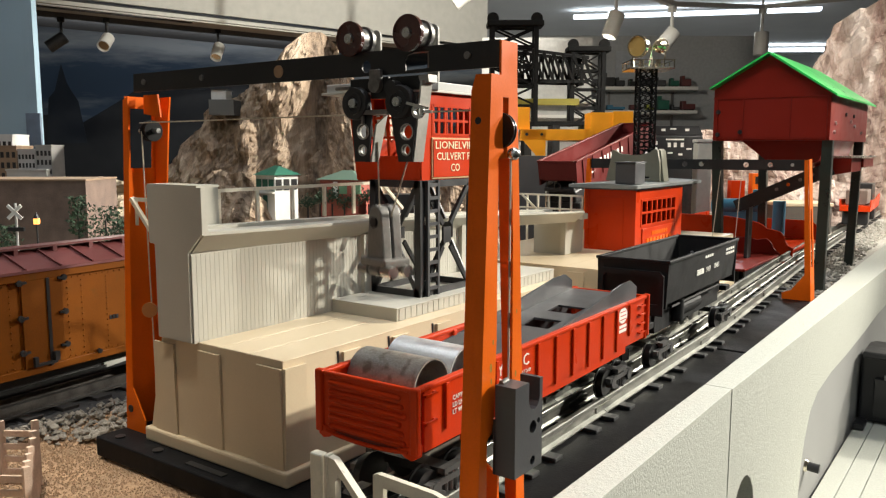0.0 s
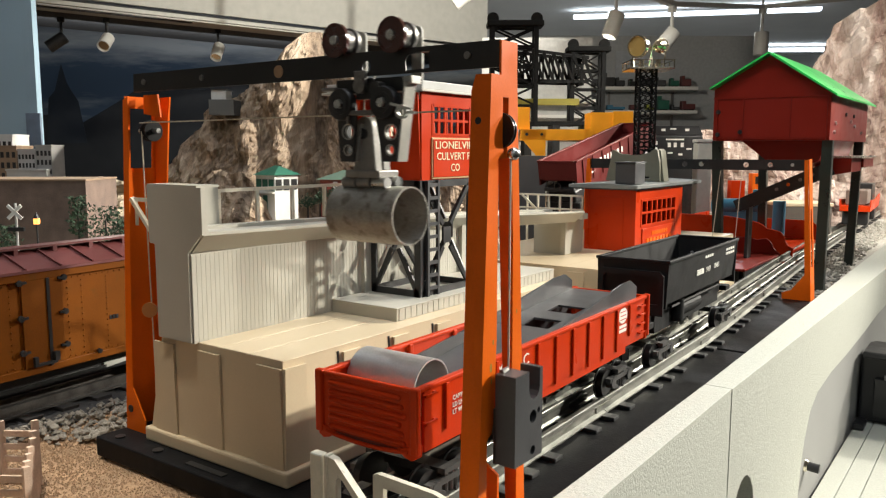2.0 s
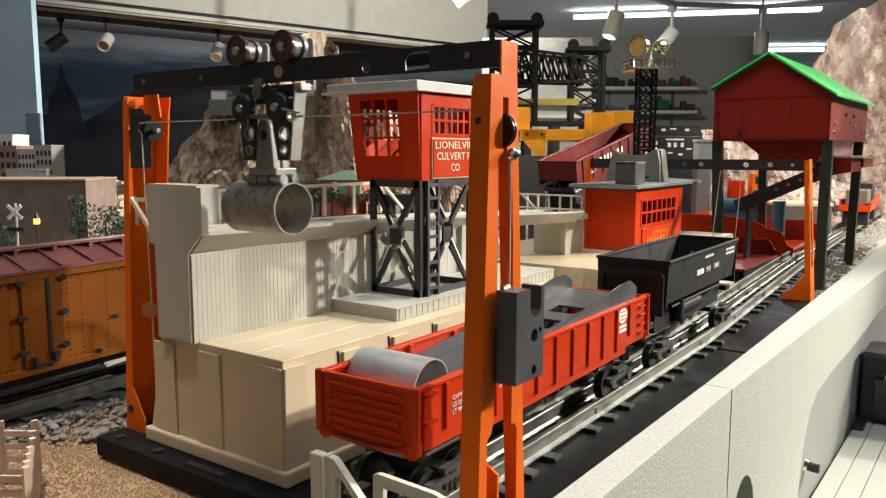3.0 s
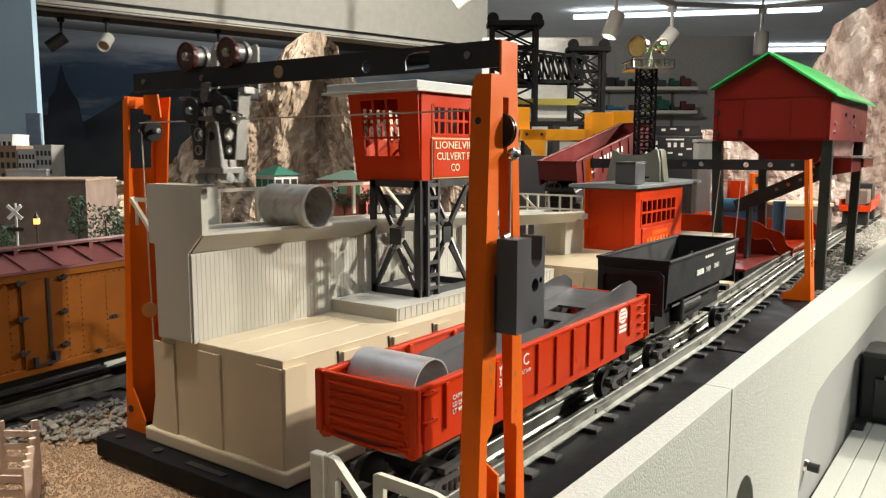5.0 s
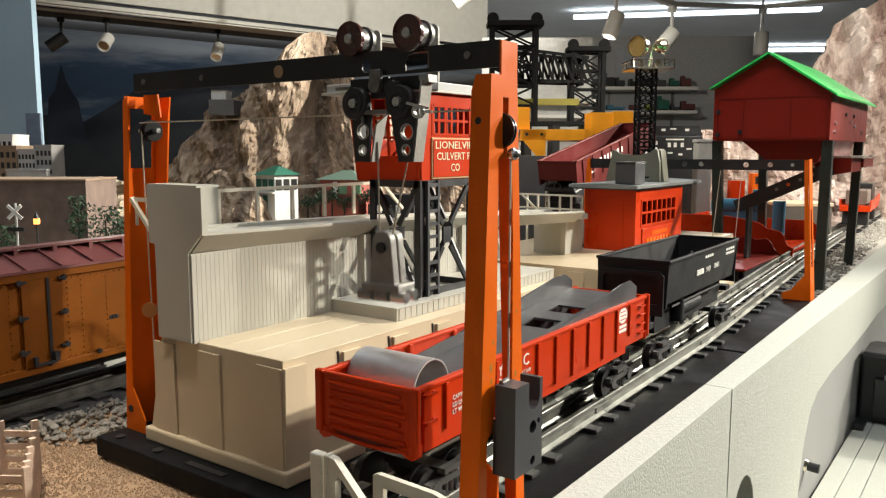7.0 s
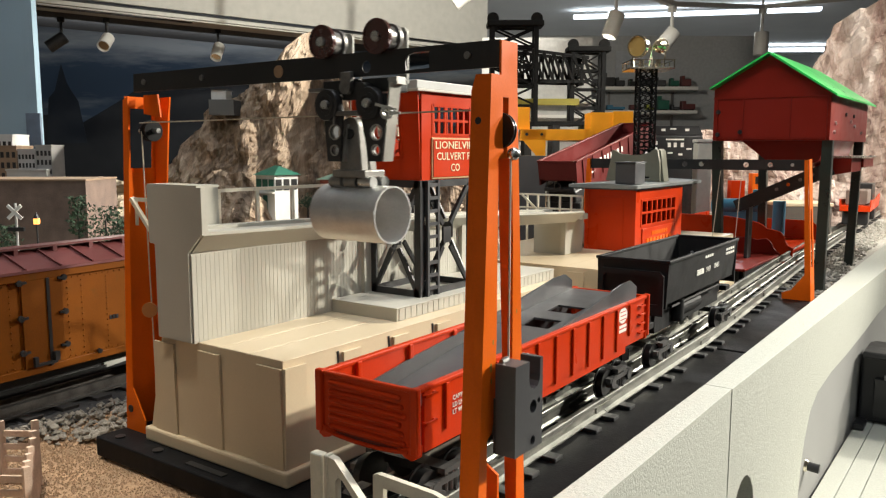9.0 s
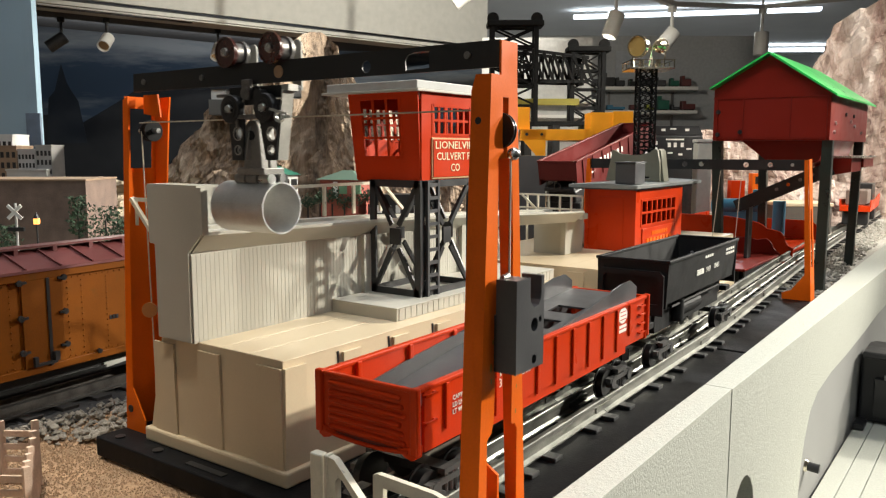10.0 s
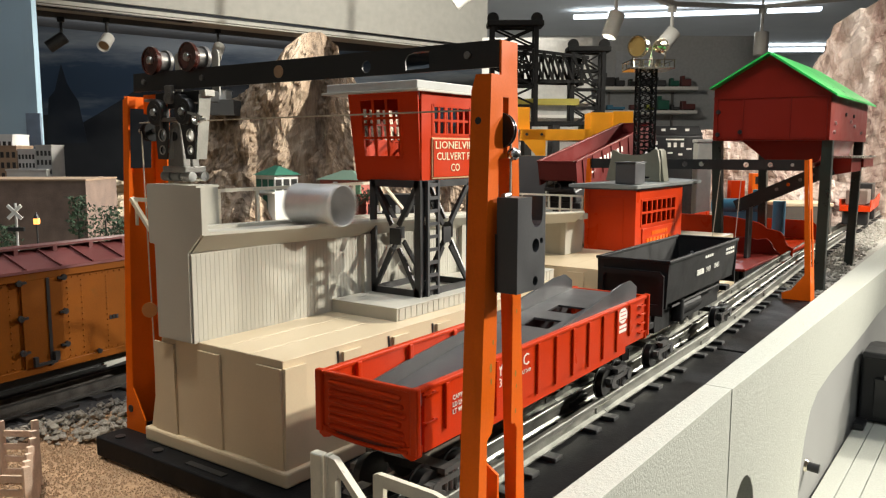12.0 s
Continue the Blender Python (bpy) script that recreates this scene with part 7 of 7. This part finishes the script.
# ---- things on the front wall ----
def wall_fittings():
    t = thing("control_box", (-0.10, 1.07, -0.143), "black plastic control unit standing on the ledge", "control box")
    part("body", box(-0.1335, -0.034, 1.028, 1.12, -0.143, -0.064, 0.003), BLACKP, t)
    part("front_panel", box(-0.118, -0.045, 1.021, 1.028, -0.135, -0.088, 0.001), BLACK, t)
    part("top_clamp", box(-0.131, -0.095, 1.014, 1.075, -0.064, -0.056, 0.002), BLACKP, t)
    part("bar", box(-0.108, -0.034, 1.016, 1.021, -0.088, -0.082, 0.001), CAST, t)
    part("foot", box(-0.1335, -0.122, 0.99, 1.015, -0.143, -0.136, 0.001), BLACKP, t)
    k = thing("push_button", (-0.15, 0.70, -0.09), "black push button with a brass collar in the wall", "button")
    part("collar", rod((-0.1372, 0.750, -0.1075), (-0.1345, 0.750, -0.1078), 0.0062, 0.0050, seg=20), CHROME, k)
    part("plunger", rod((-0.1345, 0.750, -0.1078), (-0.1250, 0.750, -0.1085), 0.0042, seg=20), BLACKP, k)


wall_fittings()


# ---- room ----
def room():
    bd = far("backdrop", (-3.10, 2.85, 0.0), "dark blue painted sky backdrop with cloud bands", "backdrop", turn=TURN + 6)
    bd["kind"] = "structure"
    sky = bpy.data.materials.new("painted_sky")
    sky.use_nodes = True
    N, L = sky.node_tree.nodes, sky.node_tree.links
    b = N["Principled BSDF"]
    co, mp, nz, rp = N.new("ShaderNodeTexCoord"), N.new("ShaderNodeMapping"), N.new("ShaderNodeTexNoise"), N.new("ShaderNodeValToRGB")
    mp.inputs["Scale"].default_value = (0.38, 1, 2.3)
    mp.inputs["Rotation"].default_value = (0, 0.10, 0)
    nz.inputs["Scale"].default_value, nz.inputs["Detail"].default_value, nz.inputs["Roughness"].default_value = 2.2, 8, 0.62
    L.new(co.outputs["Object"], mp.inputs[0]), L.new(mp.outputs[0], nz.inputs["Vector"])
    sep, rise, mix = N.new("ShaderNodeSeparateXYZ"), N.new("ShaderNodeMapRange"), N.new("ShaderNodeMath")
    L.new(co.outputs["Object"], sep.inputs[0]), L.new(sep.outputs[2], rise.inputs[0])
    rise.inputs[1].default_value, rise.inputs[2].default_value, rise.inputs[3].default_value, rise.inputs[4].default_value = 0.48, 0.74, -0.16, 0.05
    L.new(nz.outputs[0], mix.inputs[0]), L.new(rise.outputs[0], mix.inputs[1]), L.new(mix.outputs[0], rp.inputs[0])
    rp.color_ramp.elements[0].position, rp.color_ramp.elements[0].color = 0.40, (0.015, 0.031, 0.055, 1)
    rp.color_ramp.elements[1].position, rp.color_ramp.elements[1].color = 0.60, (0.16, 0.17, 0.175, 1)
    L.new(rp.outputs[0], b.inputs["Base Color"])
    b.inputs["Roughness"].default_value = 0.85
    part("canvas", box(-2.2, 1.06, 0.0, 0.02, -0.3, 1.19), sky, bd)
    def grow(pts):
        return [(x * 1.29, 0.176 + (z - 0.176) * 1.3) for x, z in pts]
    hill = mat("painted_hills", (0.005, 0.006, 0.008), 0.9, 0, 0.2, 6, 0)
    part("painted_hill", prism(grow([(-1.4, -0.1), (-1.4, 0.28), (-1.0, 0.30), (-0.86, 0.31), (-0.77, 0.27), (-0.70, 0.31), (-0.6, 0.37), (-0.5, 0.44), (-0.3, 0.42), (0.0, 0.46), (0.4, 0.34), (0.8, 0.25), (0.8, -0.1)]), "y", -0.003, -0.001), hill, bd)
    part("painted_spire", prism(grow([(-0.89, 0.20), (-0.875, 0.37), (-0.85, 0.40), (-0.84, 0.435), (-0.822, 0.50), (-0.805, 0.43), (-0.79, 0.40), (-0.765, 0.36), (-0.74, 0.20)]), "y", -0.0055, -0.0035), mat("painted_spire", (0.005, 0.008, 0.013), 0.9, 0, 0.2, 6, 0), bd)
    bp = far("sky_panel", (-1.325, 0.675, 0.0), "light blue painted sky panel at the layout's corner", "panel", turn=TURN - 10)
    pale = mat("pale_painted_sky", (0.27, 0.38, 0.46), 0.85, 0, 0.12, 5, 0.02)
    part("sheet", box(-0.7, 0.012, 0.0, 0.01, -0.1, 0.9), pale, bp)
    part("edge_strip", box(-0.006, 0.0135, -0.004, 0.0, -0.1, 0.9), pale, bp)
    part("painted_tower", box(-0.006, 0.020, -0.008, -0.004, 0.0, 0.235), mat("painted_tower", (0.14, 0.18, 0.24), 0.85, 0, 0.2, 60, 0), bp)
    # white valance over the far layout
    a, c = Vector((-2.95, 0.70, 0)), Vector((-2.28, 3.53, 0))
    d = (c - a).normalized()
    n = Vector((d.y, -d.x, 0))
    bm = bmesh.new()
    bar(a + Vector((0, 0, 0.95)), c + Vector((0, 0, 0.95)), 0.02, 0.49, bm)
    v = part("valance", bm, WALLW)
    tagged(v, "white textured board valance hung over the far layout", "valance", kind="structure")
    bm = bmesh.new()
    bar(a + n * 0.012 + Vector((0, 0, 0.683)), c + n * 0.012 + Vector((0, 0, 0.683)), 0.012, 0.014, bm)
    bar(a - n * 0.05 + Vector((0, 0, 0.672)), c - n * 0.05 + Vector((0, 0, 0.672)), 0.12, 0.006, bm)
    tagged(part("trim_valance", bm, mat("valance_trim", (0.5, 0.49, 0.45), 0.6)), "grey trim along the valance's lower edge", "trim", kind="structure")
    bm = bmesh.new()
    bar(a - n * 0.30 + Vector((0, 0, 0.690)), c - n * 0.30 + Vector((0, 0, 0.690)), 0.58, 0.02, bm)
    tagged(part("soffit", bm, mat("dark_soffit", (0.045, 0.045, 0.045), 0.9)), "dark board soffit behind the valance", "soffit", kind="structure")
    # ceiling and walls that close the room
    tagged(part("ceiling", box(-7, 4, -3, 10, 1.20, 1.25), CEIL), "grey painted ceiling of the train room", "ceiling", kind="structure")
    tagged(part("wall_back", box(-7, 4, 9.4, 9.5, -1.0, 1.2), mat("dim_wall", (0.45, 0.45, 0.43), 0.9, 0, 0.1, 3, 0.02)), "dim grey far wall of the train room", "wall", kind="structure")
    tagged(part("wall_side", box(-4.4, -4.3, -3, 9.4, -1.0, 1.2), WALLW), "white side wall of the train room", "wall", kind="structure")
    tagged(part("wall_near", box(-7, 4, -2.1, -2.0, -1.0, 1.2), WALLW), "white wall behind the viewer", "wall", kind="structure")
    tagged(part("wall_right", box(3.5, 3.6, -2, 9.4, -1.0, 1.2), WALLW), "white right wall of the train room", "wall", kind="structure")
    tagged(part("floor", box(-7, 4, -3, 10, -1.02, -0.98), mat("dark_carpet", (0.08, 0.075, 0.07), 0.95)), "dark carpet floor of the train room", "floor", kind="structure")
    # fluorescent panels; the two near ones are added out of view as fill
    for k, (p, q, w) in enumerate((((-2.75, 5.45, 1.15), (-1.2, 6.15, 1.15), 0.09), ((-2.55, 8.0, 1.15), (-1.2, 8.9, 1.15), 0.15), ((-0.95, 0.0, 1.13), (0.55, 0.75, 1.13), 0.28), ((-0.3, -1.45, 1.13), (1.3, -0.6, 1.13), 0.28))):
        t = thing("fluorescent_light", p, "lit white fluorescent ceiling panel; the two near ones are added fill", "ceiling light", "fluorescent panels")
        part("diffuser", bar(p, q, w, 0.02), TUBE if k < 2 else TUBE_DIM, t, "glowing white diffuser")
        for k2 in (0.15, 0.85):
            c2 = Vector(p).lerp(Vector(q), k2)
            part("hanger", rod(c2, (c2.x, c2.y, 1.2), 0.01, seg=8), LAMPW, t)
    # lamp track and heads
    tr = thing("lamp_track", (-1.4, 3.2, 1.1), "white ceiling lamp track with bends", "lamp track")
    line = [Vector(p) for p in ((-1.80, 2.10, 0.84), (-1.655, 2.42, 0.84), (-1.362, 3.072, 0.84), (-1.322, 3.600, 0.83), (-1.155, 4.476, 0.925), (0.3, 5.0, 1.0))]
    for p, q in zip(line, line[1:]):
        part("rail", bar(p, q, 0.03, 0.02), LAMPW, tr)
    for h in line:
        part("hanger", rod(h, (h.x, h.y, 1.2), 0.006, seg=8), LAMPW, tr)
    tr2 = thing("lamp_track", (-2.35, 1.4, 0.64), "dim lamp track inside the far layout alcove", "lamp track")
    line = [Vector(p) for p in ((-2.84, 1.20, 0.672), (-2.80, 1.40, 0.672), (-2.72, 1.72, 0.672), (-2.66, 2.0, 0.672))]
    for p, q in zip(line, line[1:]):
        part("rail", bar(p, q, 0.02, 0.014), DARKM, tr2)
    for h in line[:1] + line[-1:]:
        part("hanger", rod(h, (h.x, h.y, 0.681), 0.005, seg=8), DARKM, tr2)

    def head(at, d, size, up, paint=LAMPW, neck=LAMPW):
        t = thing("track_lamp", at, "white cylindrical ceiling spotlight head", "spotlight", "ceiling spotlights")
        c, d = Vector(at), Vector(d).normalized()
        part("can", tube(c - d * size * 0.8, c + d * size * 0.8, size * 0.52, size * 0.06, 24), paint, t, smooth=True)
        part("back_cap", rod(c - d * size * 0.85, c - d * size * 0.78, size * 0.48, seg=24), paint, t)
        part("bulb", rod(c + d * size * 0.55, c + d * size * 0.65, size * 0.42, seg=20), CHROME, t)
        part("stem", rod(c - d * size * 0.5, c - d * size * 0.5 + Vector((0, 0, up)), size * 0.12, seg=10), neck, t)
        part("base", rod(c - d * size * 0.5 + Vector((0, 0, up)), c - d * size * 0.5 + Vector((0, 0, up + size * 0.4)), size * 0.3, seg=12), neck, t)
    head((-1.370, 3.067, 0.676), (-0.25, -0.3, -1), 0.062, 0.10)
    head((-1.339, 3.586, 0.670), (-0.5, -0.35, -0.75), 0.066, 0.10)
    head((-1.155, 4.476, 0.735), (0.0, 0.0, -1), 0.072, 0.12)
    head((-1.66, 2.42, 0.72), (-0.7, -0.4, -0.6), 0.05, 0.08)
    for p, d in (((-2.791, 1.713, 0.5731), (0.55, -0.65, -0.55)), ((-2.940, 1.606, 0.5732), (-0.45, -0.55, -0.5)), ((-2.729, 2.175, 0.5783), (0.35, -0.55, -0.75))):
        # necks are dark here: the alcove's shade is put into their colour
        head(p, d, 0.044, 0.06, DARKM if p[0] < -2.9 else LAMPW, DARKM)
    # shelves along the far side
    sh = far("display_shelf", (-1.90, 4.35, 0.0), "white wall shelves crowded with dark model engines", "shelf", turn=TURN)
    for z in (0.20, 0.385, 0.52):
        part("board", box(-0.42, 0.46, 0, 0.2, z, z + 0.018), LAMPW, sh)
    for x in (-0.40, -0.02, 0.36):
        part("upright", box(x, x + 0.012, 0.185, 0.199, 0.0, 0.60), CAST, sh)
    part("back_board", box(-0.5, 0.9, 0.2, 0.22, -0.3, 0.85), mat("shelf_back", (0.40, 0.41, 0.41), 0.8), sh)
    part("poster", box(0.02, 0.24, 0.19, 0.198, 0.60, 0.76), mat("pale_poster", (0.42, 0.44, 0.46), 0.7), sh)
    rnd = random.Random(11)
    cols = [BLACKP, DARKM, GREENROOF, MAROON, CAST, mat("yellow_green_model", (0.35, 0.4, 0.05), 0.5), BLUE, SLATE]
    for z in (0.218, 0.403, 0.538):
        x = -0.40
        while x < 0.40:
            w, h = rnd.uniform(0.04, 0.11), rnd.uniform(0.03, 0.09)
            e = far("shelf_model", tuple(sh.matrix_world @ Vector((x + w / 2, 0.05, z))), "small dark model engine on a shelf", "model engine", "shelf models")
            m = rnd.choice(cols)
            part("body", box(-w / 2, w / 2, 0, 0.05, 0.008, h * 0.7, 0.003), m, e)
            part("cab", box(-w / 2, -w / 6, 0.002, 0.048, h * 0.7, h, 0.002), m, e)
            part("wheels", boxes([(-w * 0.4, w * 0.4, 0.005, 0.045, 0, 0.01)]), BLACK, e)
            x += w + rnd.uniform(0.008, 0.03)
    pp = far("white_shelf_rack", (-1.55, 2.75, 0.0), "white shelf rack with long yellow model cars", "shelf", turn=TURN)
    for z in (0.24, 0.30, 0.36):
        part("board", box(-0.20, 0.24, 0, 0.1, z, z + 0.012), LAMPW, pp)
    part("back_board", box(-0.20, 0.24, 0.1, 0.11, 0.0, 0.62), mat("rack_back", (0.55, 0.55, 0.53), 0.8), pp)


room()

# lamps: ceiling spotlights and fluorescent fittings, several of them unseen and added as fill
# far, mountain, ground, cliff: added lamps without a fitting, to brighten these areas
spot("far_fill", (0.75, 3.0, 1.1), (-0.38, 1.35, 0.08), 290, 74, 0.03)
spot("mountain_fill", (0.75, 1.15, 1.1), (-0.34, 2.15, 0.22), 180, 46, 0.03)
spot("ground_fill", (-0.43, 0.10, 1.1), (-0.42, 0.16, 0.0), 54, 17, 0.03, blend=0.9)
spot("cliff_fill", (0.35, 1.9, 1.1), (-0.90, 0.85, 0.17), 310, 27, 0.03)
spot("shelf_spot", (-1.395, 3.035, 0.60), (-1.75, 4.35, 0.38), 13, 95, 0.03, blend=0.8)
# unseen lamp added to brighten the valance board
spot("valance_fill", (-0.75, 2.1, 1.12), (-2.50, 2.62, 1.0), 145, 80, 0.03, blend=0.6)
# added lamp without a fitting, brightens the yellow gantry's front
spot("yard_fill", (-1.30, 0.45, 1.10), (-0.76, 1.50, 0.22), 70, 32, 0.03, blend=0.7)
spot("town_spot", (-2.26, 1.41, 0.46), (-1.15, 0.62, 0.10), 10, 60, 0.02)


def tube_lamp(name, at, to, length, watts):
    d = bpy.data.lights.new(name, "AREA")
    d.shape, d.size, d.size_y, d.energy, d.color = "RECTANGLE", length, 0.25, watts, (0.9, 0.95, 1.0)
    ob = new(name, d)
    ob.matrix_world = look(at, to)
    return ob


# area lamps under the two unseen near panels, added as fill
tube_lamp("overhead_fill", (-0.2, 0.375, 1.10), (-0.2, 0.376, 0), 1.5, 7.5)
tube_lamp("rear_fill", (0.5, -1.0, 1.10), (0.2, -0.4, 0.3), 1.5, 1.0)
# hidden lamp added behind the valance to brighten the painted backdrop
tube_lamp("backdrop_fill", (-2.95, 2.06, 0.665), (-3.50, 2.19, 0.25), 1.6, 8)
tube_lamp("fluorescent_far", (-1.97, 5.57, 1.10), (-1.97, 5.57, 0), 1.6, 90)


# ---- movement ----
def between(table, t):
    for (a, va), (b, vb) in zip(table, table[1:]):
        if t <= b:
            return va + (vb - va) * max(0.0, (t - a) / (b - a))
    return table[-1][1]


RUN = ((0, -0.2195), (1.88, -0.2195), (2.0, -0.2280), (2.5, -0.2604), (3.0, -0.2925), (3.2, -0.3051), (4.1, -0.3620), (4.58, -0.3620), (4.8, -0.3446), (5.0, -0.3315), (5.5, -0.2848), (6.0, -0.2465), (6.35, -0.2210), (6.5, -0.2195), (8.72, -0.2195), (8.8, -0.2236), (9.0, -0.2360), (9.5, -0.2687), (10.0, -0.3009), (10.5, -0.3327), (11.0, -0.3613), (12.0, -0.3622))
LIFT = ((0, 0.1225), (0.4, 0.0890), (0.5, 0.0868), (0.8, 0.0868), (1.0, 0.1030), (1.2, 0.1135), (1.5, 0.1335), (1.8, 0.1555), (1.92, 0.1610), (6.38, 0.1610), (6.5, 0.1540), (6.7, 0.1395), (7.0, 0.1115), (7.2, 0.0985), (7.4, 0.0868), (7.75, 0.0868), (8.2, 0.1185), (8.65, 0.1540), (8.75, 0.1610), (12, 0.1610))
ROLL = ((0, 0.0), (0.15, 0.0), (0.35, 0.0128), (0.55, 0.0275), (0.75, 0.0503), (0.85, 0.0635), (0.95, 0.0840), (1.15, 0.110), (1.35, 0.150), (1.45, 0.172), (1.65, 0.2275), (1.85, 0.330), (2.05, 0.388), (2.25, 0.4425), (2.60, 0.4950), (3.0, 0.4965))
DROP = ((0, 0.0), (2.28, 0.0), (2.65, 1.0), (9, 1.0))
FALL = ((0, 0.1444), (0.1525, 0.1408), (0.4325, 0.1281), (0.6, 0.1270))
ASIDE = ((0, -0.3480), (0.32, -0.3480), (0.46, -0.3812), (0.6, -0.3812))


def pipe_rows(grab, free, rest_y, rest_z):
    """A pipe lies in the car, hangs on the magnet, is stripped off in the chute, and rolls down the runway."""
    rows = []
    for i in range(121):
        t = i / 10
        if t <= grab:
            y, z, turn = rest_y(t), rest_z(t), 0.0
            rows.append((t, pose(-0.2185, y, z)))
        elif t <= free:
            x = max(between(RUN, t) - 0.009 * min(1, max(0, (t - grab - 1.0))), -0.3480)
            rows.append((t, pose(x, Y0, between(LIFT, t) - 0.0134)))
        else:
            d = between(ROLL, t - free)
            z = between(FALL, d) if t > free + 0.1 else 0.146
            f = between(DROP, t - free)
            rows.append((t, pose(between(ASIDE, d), Y0 + d, z + (0.0872 - z) * f, -math.degrees(d / 0.0128), 0, 0)))
    return rows


def motions():
    for ob, rows in ((culvert_a, pipe_rows(0.8, 4.15, lambda t: Y0, lambda t: 0.0735)), (culvert_b, pipe_rows(7.6, 11.05, lambda t: between(((0, Y0 + 0.0262), (1.05, Y0 + 0.0262), (1.45, Y0), (12, Y0)), t), lambda t: 0.0735))):
        walk(ob, rows)
    ts = [i / 10 for i in range(121)]
    walk(trolley_ob, [(t, pose(between(RUN, t), Y0, 0.2173)) for t in ts])

    def swing(t):
        return 7 * math.exp(-1.2 * t) * math.cos(t * 7) if t < 0.55 else (5 * math.cos((t - 6.4) * 7) * min(1, (t - 6.35) / 0.2) if 6.35 < t < 7.4 else 0.0)
    walk(magnet_ob, [(t, pose(between(RUN, t) - 0.0045 - 0.0002 * swing(t), Y0, between(LIFT, t), 0, 0, -2.2 * swing(t))) for t in ts])
    walk(weight_ob, [(t, pose(-0.154, 0.2645, 0.0485 + (-0.2195 - between(RUN, t)) * 0.513)) for t in ts])
    for k, s in DROPS:
        rise = [(t, (-0.2195 - between(RUN, t)) * 0.513) for t in ts]
        walk(s, [(t, pose(0, 0, w + k / 3 * max(0.0, 0.062 - w))) for t, w in rise])
    for k, sx, s in STRINGS:
        rows = []
        for t in ts:
            top = Vector((-0.0055 if sx < 0 else 0.0115, -0.0045, -0.0440))
            low = Vector((-0.0045 + 0.0032 * sx, -0.001, between(LIFT, t) + 0.0245 - 0.2173))
            way = top - low if top.z - low.z > 0.004 else Vector((0, 0, 0.004))
            m = way.to_track_quat("Z", "Y").to_matrix().to_4x4()
            m.translation = low + way.normalized() * min(k * 0.0245, max(0.0, way.length - 0.020))
            rows.append((t, m))
        walk(s, rows)


motions()
